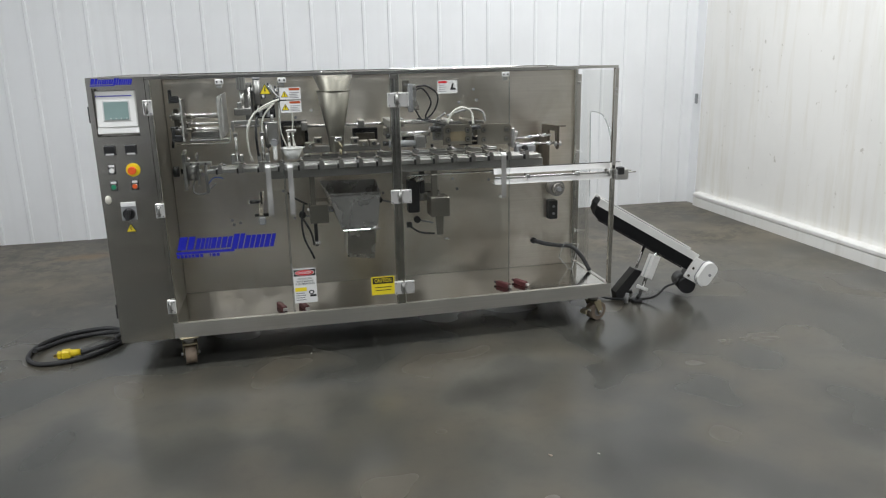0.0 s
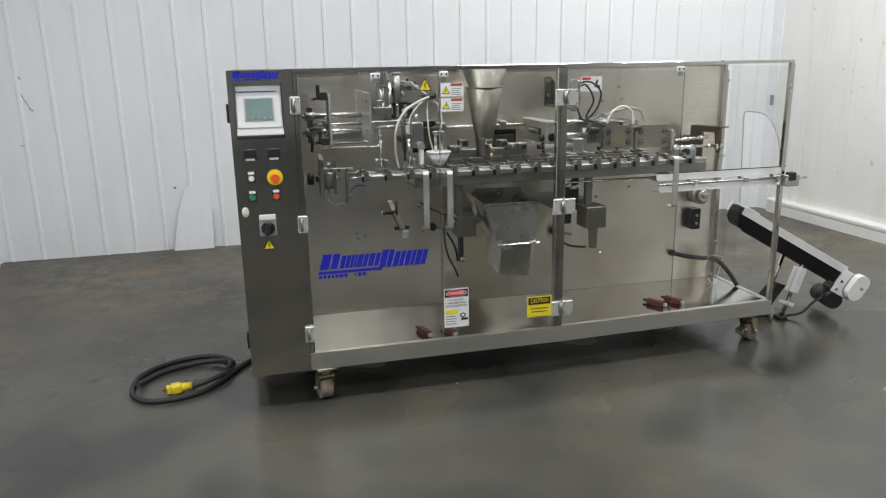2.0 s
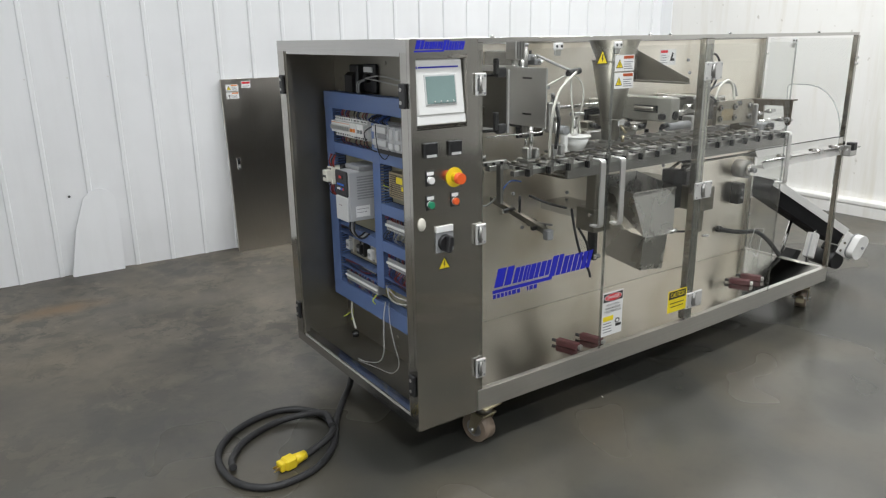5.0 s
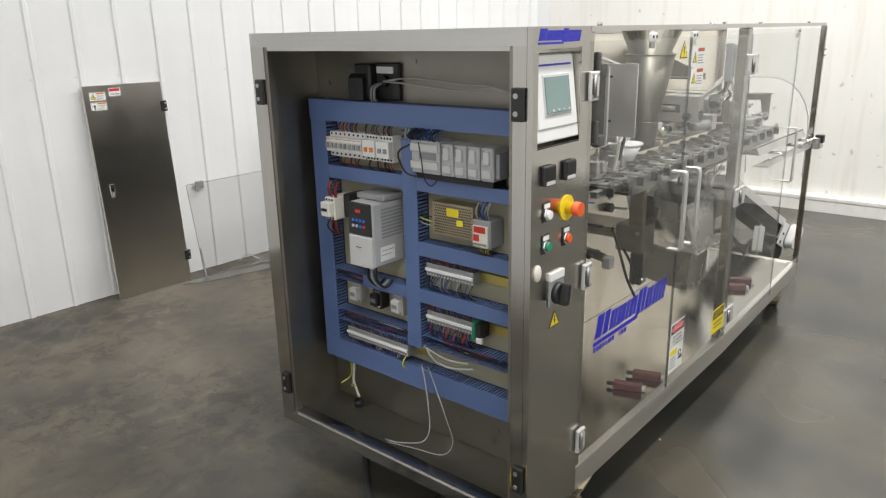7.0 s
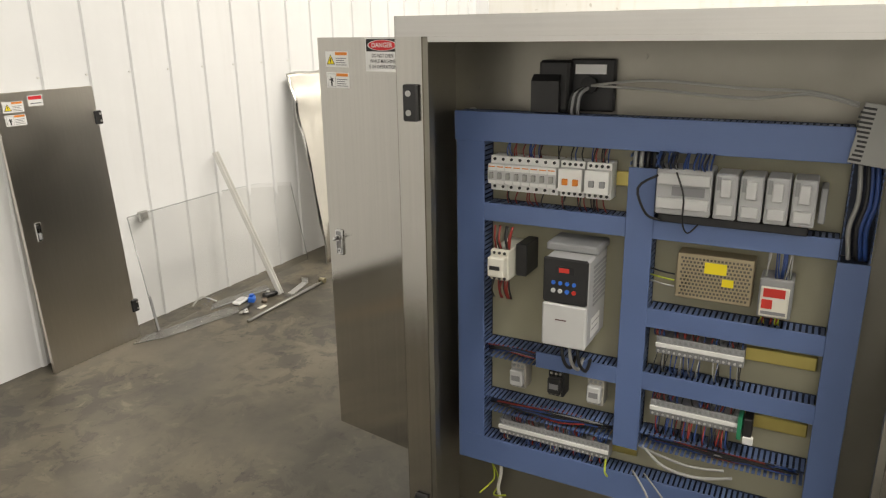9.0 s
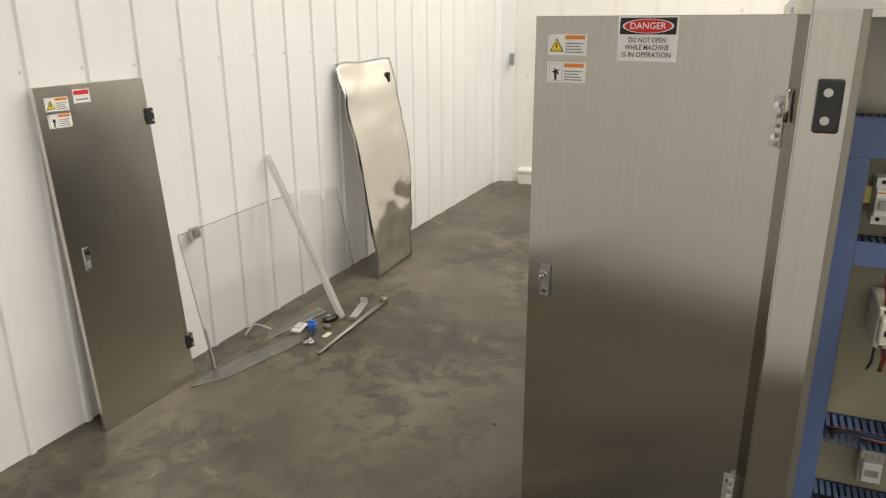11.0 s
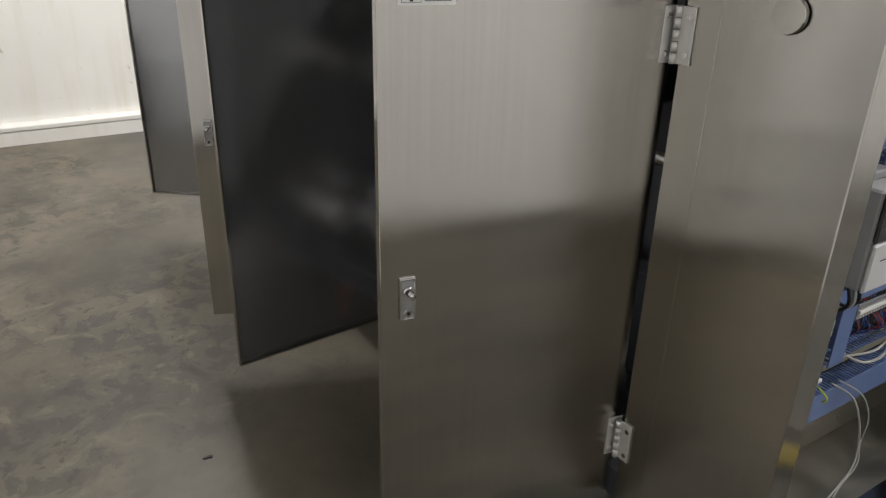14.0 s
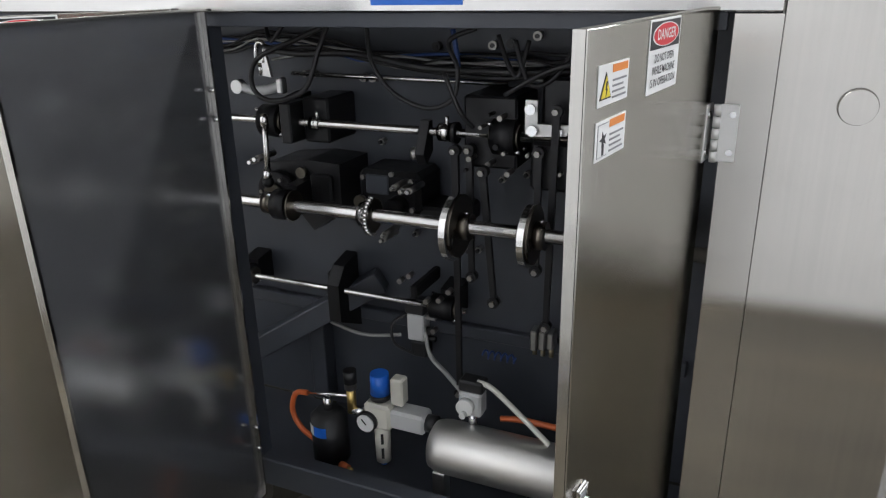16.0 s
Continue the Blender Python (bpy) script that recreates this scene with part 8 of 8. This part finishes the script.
Build().tube([(-0.15, 0.47, R + 0.03), (-0.13, 0.58, R + 0.03), (-0.2, 0.66, R + 0.012), (-0.33, 0.68, R + 0.002), (-0.48, 0.62, R), (-0.57, 0.52, R), (-0.6, 0.42, R + 0.02)], R, RUBBER, 10, 8).done("cable", cord, "thick black rubber cable")
m = frame_of((-0.375, 0.345, 0.026), (-0.98, -0.2, 0.0), (0.2, -0.98, 0.0))
b = Build(m)
b.cyl((-0.05, 0, 0), (0.005, 0, 0), 0.019, YELLOW, 16, 0.024).box(0.0, 0.055, -0.026, 0.026, -0.026, 0.026, YELLOW, 0.009).box(0.055, 0.075, -0.02, 0.02, -0.02, 0.02, YELLOW, 0.004)
for k in (-0.009, 0.009):
    b.box(0.075, 0.096, k - 0.001, k + 0.001, -0.005, 0.005, BRASS)
b.cyl((0.075, 0, -0.012), (0.098, 0, -0.012), 0.0025, BRASS, 8)
b.done("plug", cord, "yellow plug with brass pins")

# ---- things along the back wall ----
# spare cabinet door leaning on the wall
sd = thing("spare_door", (0.73, 3.5, 0.0), "loose brushed steel cabinet door leaning on the wall", "cabinet door")
foot, head = Vector((0.488, 3.487, 0.0)), Vector((0.495, 3.585, 1.355))
u = Vector((1, 0.0, 0.0))
v = (head - foot)
SM = frame_of(foot, u, v)
DW, DH = 0.512, v.length
b = Build(SM)
b.box(0, DW, 0, DH, 0.016, 0.019, STEEL_DK, 0.001)
for a in ((0, 0.004, 0, DH), (DW - 0.004, DW, 0, DH)):
    b.box(a[0], a[1], a[2], a[3], 0.0, 0.016, STEEL_DK)
for a in ((0.0, 0.004), (DH - 0.004, DH)):
    b.box(0.004, DW - 0.004, a[0], a[1], 0.0, 0.016, STEEL_DK)
b.done("panel", sd, "brushed steel sheet with folded edge")
flat = SM @ Matrix(((1, 0, 0, 0), (0, 0, 1, 0), (0, -1, 0, 0.0196), (0, 0, 0, 1)))
for z, tri in ((DH - 0.09, True), (DH - 0.15, False)):
    b = Build()
    warning_label(b, 0.035, z, 0.1, 0.05, tri, flat)
    b.done("warning_label", sd, "white warning label with orange head")
b = Build()
b.box(0.16, 0.235, -0.0008, 0, DH - 0.07, DH - 0.02, WHITE_PR, 0, flat).box(0.165, 0.23, -0.0014, 0, DH - 0.04, DH - 0.024, RED_PR, 0, flat).box(0.17, 0.225, -0.0014, 0, DH - 0.06, DH - 0.055, GREY_PR, 0, flat)
b.done("danger_label", sd, "small white label with red head")
b = Build(SM)
b.box(0.06, 0.088, 0.66, 0.75, 0.019, 0.025, CHROME, 0.002).cyl((0.074, 0.73, 0.025), (0.074, 0.73, 0.034), 0.009, BLACK, 12).box(0.066, 0.082, 0.668, 0.7, 0.025, 0.027, MID_GREY, 0.001)
b.done("latch", sd, "chrome lift latch")
for z in (0.18, 1.2):
    b = Build(SM)
    b.box(DW - 0.02, DW + 0.022, z - 0.034, z + 0.034, 0.006, 0.028, BLACK, 0.004)
    for dz in (-0.018, 0.018):
        b.cyl((DW + 0.01, z + dz, 0.028), (DW + 0.01, z + dz, 0.03), 0.006, ALU, 8)
    b.done("hinge", sd, "black hinge block")

# clear guard panel leaning on the wall
ap = thing("acrylic_sheet", (1.85, 3.5, 0.0), "clear acrylic guard panel leaning on the wall", "acrylic panel")
AM = frame_of((1.09, 3.44, 0.004), (1, 0.035, 0), (0.02, 0.145, 0.648))
b = Build(AM)
b.prism([(0.0, 0.0), (0.42, 0.0), (0.43, 0.05), (0.49, 0.05), (0.5, 0.0), (1.42, 0.0), (1.42, 0.6), (1.36, 0.648), (1.3, 0.62), (0.72, 0.65), (0.6, 0.65), (0.0, 0.652)], "z", 0.0, 0.006, CLEAR_DIM)
ob = b.done("sheet", ap, "clear acrylic sheet with cut edges")
ob.visible_shadow = False
b = Build(AM)
b.tube([(0, 0, 0.003), (0.0, 0.65, 0.003)], 0.003, CLEAR_EDGE, 6, 1).tube([(0.0, 0.652, 0.003), (0.6, 0.65, 0.003), (0.72, 0.65, 0.003), (1.3, 0.62, 0.003), (1.36, 0.648, 0.003), (1.42, 0.6, 0.003)], 0.003, CLEAR_EDGE, 6, 1).tube([(1.42, 0.6, 0.003), (1.42, 0, 0.003)], 0.003, CLEAR_EDGE, 6, 1)
ob = b.done("polished_edge", ap, "grey looking cut acrylic edge")
ob.visible_shadow = False
Build(AM).box(0.0, 0.012, 0.0, 0.2, 0.0062, 0.011, MID_GREY, 0.001).done("edge_strip", ap, "dark metal edge strip")
Build(AM).box(0.075, 0.135, 0.61, 0.665, -0.004, 0.016, ALU, 0.003).box(0.085, 0.125, 0.62, 0.655, 0.016, 0.024, ALU_DULL, 0.003).done("clip", ap, "pale metal hinge clip")

# clear flat panel on the floor
fp = thing("clear_offcut", (1.2, 3.38, 0.0), "clear acrylic offcut lying flat on the floor", "acrylic offcut")
b = Build()
b.prism([(0.9, 3.41), (1.06, 3.32), (1.5, 3.22), (1.56, 3.27), (1.52, 3.33), (1.2, 3.4), (1.02, 3.44)], "z", 0.001, 0.007, FROST)
ob = b.done("sheet", fp, "clear acrylic sheet with shaped end")
b = Build()
b.tube([(0.9, 3.41, 0.004), (1.06, 3.32, 0.004), (1.5, 3.22, 0.004), (1.56, 3.27, 0.004), (1.52, 3.33, 0.004), (1.2, 3.4, 0.004)], 0.0035, CLEAR_EDGE, 6, 1)
b.done("polished_edge", fp)
fp2 = thing("clear_offcut", (1.75, 3.42, 0.0), "narrow clear acrylic offcut on the floor by the wall", "acrylic offcut")
b = Build()
b.prism([(1.46, 3.4), (1.9, 3.33), (1.95, 3.4), (1.55, 3.47)], "z", 0.001, 0.007, FROST)
b.done("sheet", fp2)
Build().tube([(1.46, 3.4, 0.004), (1.9, 3.33, 0.004)], 0.005, MID_GREY, 6, 1).done("dark_edge", fp2)
br = thing("bent_bracket", (1.53, 3.49, 0.0), "small bent clear acrylic bracket on the floor", "bracket")
b = Build().tube([(1.44, 3.53, 0.012), (1.5, 3.52, 0.05), (1.54, 3.5, 0.035), (1.57, 3.46, 0.01)], 0.005, GREY_PL, 6, 4)
b.done("strip", br)

# white channel leaning on the wall
pm = look((1.86, 3.195, 0.0), (1.8, 3.575, 0.9))
ch = thing("white_channel", (1.86, 3.2, 0.0), "scuffed white metal channel leaning on the wall", "metal channel")
b = Build(pm)
b.prism([(-0.016, -0.014), (0.016, -0.014), (0.016, 0.014), (0.012, 0.014), (0.012, -0.01), (-0.012, -0.01), (-0.012, 0.014), (-0.016, 0.014)], "z", -0.975, -0.005, WHITE_TUBE)
b.done("channel", ch, "scuffed white channel bar")

# crumpled thin steel sheet leaning on the wall
cs_t = thing("crumpled_sheet", (2.8, 3.4, 0.0), "thin crumpled stainless sheet leaning on the wall", "metal sheet")
NU, NV = 22, 44
tl, tr_, bl, brr = Vector((2.525, 3.58, 1.325)), Vector((3.1, 3.51, 1.34)), Vector((2.504, 3.308, 0.003)), Vector((3.02, 3.33, 0.003))
vs = []
for j in range(NV + 1):
    t = j / NV
    for i in range(NU + 1):
        s = i / NU
        p = (bl.lerp(brr, s)).lerp(tl.lerp(tr_, s), t)
        bow = -(0.03 + 0.04 * s) * math.sin(math.pi * min(1.0, t * 0.93 + 0.07) ** 1.35) - (0.02 * max(0.0, 1 - abs(t - 0.86) / 0.07)) * (1 - 0.5 * s)
        w = noise.noise(Vector((s * 2.2, t * 5.0, 1.7))) * 0.011 + abs(noise.noise(Vector((s * 4.5, t * 10, 4.2)))) * 0.011 * (0.4 + s) + noise.noise(Vector((s * 9, t * 21, 7.7))) * 0.0022
        k = 0.0 if j in (0,) else 1.0
        p = p + Vector((0.0, (bow + w) * k, 0.012 * noise.noise(Vector((s * 3, t * 3, 9))) * (1 if t > 0.97 else 0)))
        if s == 0:
            p.x += 0.02 * noise.noise(Vector((t * 7, 3.3, 0)))
        p.y = min(p.y, 3.59)
        vs.append(p)
fs = [(j * (NU + 1) + i, j * (NU + 1) + i + 1, (j + 1) * (NU + 1) + i + 1, (j + 1) * (NU + 1) + i) for j in range(NV) for i in range(NU)]
b = Build()
b.add(vs, fs, DENTED, True)
sh = b.done("sheet", cs_t, "crumpled shiny steel sheet")
so = sh.modifiers.new("thick", "SOLIDIFY")
so.thickness = 0.0015
Build().box(3.0, 3.03, 3.465, 3.495, 1.17, 1.25, BLACK, 0.003).done("hinge", cs_t, "black hinge block")
Build().tube([vs[j * (NU + 1)] + Vector((0, 0.004, 0)) for j in range(0, NV + 1, 2)], 0.003, ALU, 6, 2).done("rolled_edge", cs_t, "rolled bright sheet edge")

# rods and small scrap on the floor
for (a, c, r) in (((1.41, 3.062), (2.185, 3.085), 0.009), ((1.5, 3.075), (2.13, 3.1), 0.007)):
    ob = Build().cyl((a[0], a[1], r), (c[0], c[1], r), r, ALU_DULL, 12).done("steel_rod")
    tagged(ob, "long plated steel rod lying on the floor", "rod", "rods by the wall")
Build_r = Build().cyl((2.155, 3.07, 0.018), (2.155, 3.11, 0.018), 0.018, GALV, 14)
tagged(Build_r.done("rod_clamp"), "plated rod clamp on the floor beside rods", "clamp")
ob = Build(pose(1.98, 3.165, 0, 0, 0, 14)).prism([(-0.13, 0.0), (0.13, 0.0), (0.13, 0.035), (0.125, 0.035), (0.125, 0.005), (-0.1, 0.005), (-0.13, 0.02)], "y", -0.022, 0.022, ALU_SATIN).done("metal_bracket")
tagged(ob, "bright bent aluminium bracket on the floor", "bracket")
ob = Build(pose(1.68, 3.275, 0, 0, 0, 30)).box(-0.03, 0.03, -0.02, 0.02, 0.0, 0.036, BLUE_PL, 0.006).cyl((0, 0, 0.036), (0, 0, 0.05), 0.014, BLUE_PL, 14).done("blue_fitting")
tagged(ob, "small blue plastic fitting on the floor", "fitting")
ob = Build(pose(1.8, 3.235, 0, 0, 0, -20)).box(-0.045, 0.03, -0.022, 0.022, 0.0, 0.03, BLACK, 0.008).cyl((0.03, 0, 0.015), (0.06, 0, 0.015), 0.014, BLACK, 12).cyl((-0.01, 0, 0.03), (-0.01, 0, 0.04), 0.012, ALU, 12).done("black_fitting")
tagged(ob, "small black clamp fitting on the floor", "fitting")
ob = Build(pose(1.64, 3.33, 0, 0, 0, 10)).box(-0.055, 0.055, -0.028, 0.028, 0.0, 0.018, WHITE_PL, 0.006).box(-0.03, 0.03, -0.02, 0.02, 0.018, 0.026, GREY_PL, 0.004).done("white_block")
tagged(ob, "flat white plastic block on the floor", "plastic block")
ob = Build(pose(1.58, 3.225, 0, 0, 0, 20)).box(-0.06, 0.06, -0.013, 0.013, 0.0, 0.016, BLACK, 0.004).box(-0.1, -0.06, -0.01, 0.01, 0.0, 0.012, ALU, 0.003).done("black_strip")
tagged(ob, "short black plastic strip on the floor", "strip")
ob = Build(pose(1.53, 3.19, 0, 0, 0, 50)).box(-0.035, 0.035, -0.016, 0.016, 0.0, 0.014, ALU, 0.004).cyl((-0.02, 0, 0.014), (-0.02, 0, 0.024), 0.01, CHROME, 10).done("metal_clip")
tagged(ob, "small bright metal clip on the floor", "clip")
ob = Build(pose(1.63, 3.15, 0, 0, 0, 0)).box(-0.03, 0.03, -0.014, 0.014, 0.0, 0.007, IVORY, 0.002).done("paper_scrap")
tagged(ob, "pale scrap lying on the concrete floor", "scrap")
ob = Build(pose(1.71, 3.2, 0, 0, 0, 0)).cyl((0, 0, 0), (0, 0, 0.022), 0.018, TAN, 12).done("brown_knob")
tagged(ob, "small brown knob on the floor", "knob")
for x, y, r, mt in ((1.35, 1.893, 0.016, RUBBER), (1.15, 2.05, 0.011, RUBBER), (1.256, 1.276, 0.005, IVORY), (1.188, 1.311, 0.005, IVORY), (2.02, -1.41, 0.012, TAN), (2.23, -1.45, 0.006, IVORY), (1.04, 0.03, 0.006, IVORY), (0.71, -0.24, 0.007, TAN)):
    ob = Build(pose(x, y, 0, 0, 0, 60 * x)).prism([(-r, -r * 0.3), (-r * 0.2, -r * 0.45), (r, -r * 0.1), (r * 0.7, r * 0.35), (-r * 0.1, r * 0.2), (-r * 0.8, r * 0.4)], "z", 0.0, 0.003, mt).done("floor_crumb")
    tagged(ob, "tiny crumb of debris on the concrete", "debris", "crumbs on the floor")
# small fixing heads along the liner wall
me = Build().cyl((0, BACK_Y, 0), (0, BACK_Y - 0.005, 0), 0.006, WHITE_PL, 8).mesh("screw_head")
wall = bpy.data.objects["wall_north"]
for i in range(16):
    place(me, "screw_head", wall, "", shift(-1.44 + 0.262 * 1.0 * i + 0.1, 0, 1.41))
# bent flap of liner at the dent
b = Build()
fl = [(-0.72, 0.0), (-0.363, 0.0), (-0.352, 0.3), (-0.362, 0.555), (-0.4, 0.6), (-0.456, 0.625), (-0.52, 0.605), (-0.572, 0.57), (-0.653, 0.344)]
fv = [(x, BACK_Y - 0.013 - 0.05 * (0.64 - z), z) for x, z in fl]
NF = len(fl)
b.add(fv + [(x, BACK_Y - 0.001, z) for x, y, z in fv], [tuple(range(NF))] + [(i, (i + 1) % NF, NF + (i + 1) % NF, NF + i) for i in range(NF)], WALL_WHITE)
b.done("bent_flap", wall, "bent flap of white liner sheet")
b = Build()
b.cyl((-0.66, BACK_Y, 0.585), (-0.66, BACK_Y - 0.004, 0.585), 0.009, BLACK, 8)
b.done("hole", wall, "small dark hole")
# a switch box in the corner
b = Build()
b.box(RIGHT_X - 0.068, RIGHT_X - 0.0495, BACK_Y - 0.175, BACK_Y - 0.13, 1.15, 1.26, MID_GREY, 0.004)
tagged(b.done("wall_box"), "small grey electrical box on the wall", "wall box")
# old scuffs on the liner wall
for pts, r in (([(-1.835, 1.625), (-1.815, 1.6), (-1.8, 1.585)], 0.005), ([(-1.83, 1.51), (-1.81, 1.45), (-1.775, 1.37), (-1.75, 1.325)], 0.0035), ([(-1.765, 1.345), (-1.748, 1.318), (-1.735, 1.33)], 0.004), ([(-1.88, 1.03), (-1.855, 1.018), (-1.845, 1.04)], 0.004)):
    Build().tube([(x, BACK_Y - 0.0005, z) for x, z in pts], r, GREY_PR, 6, 3).done("scuff_mark", wall, "dark scuff on the white liner")
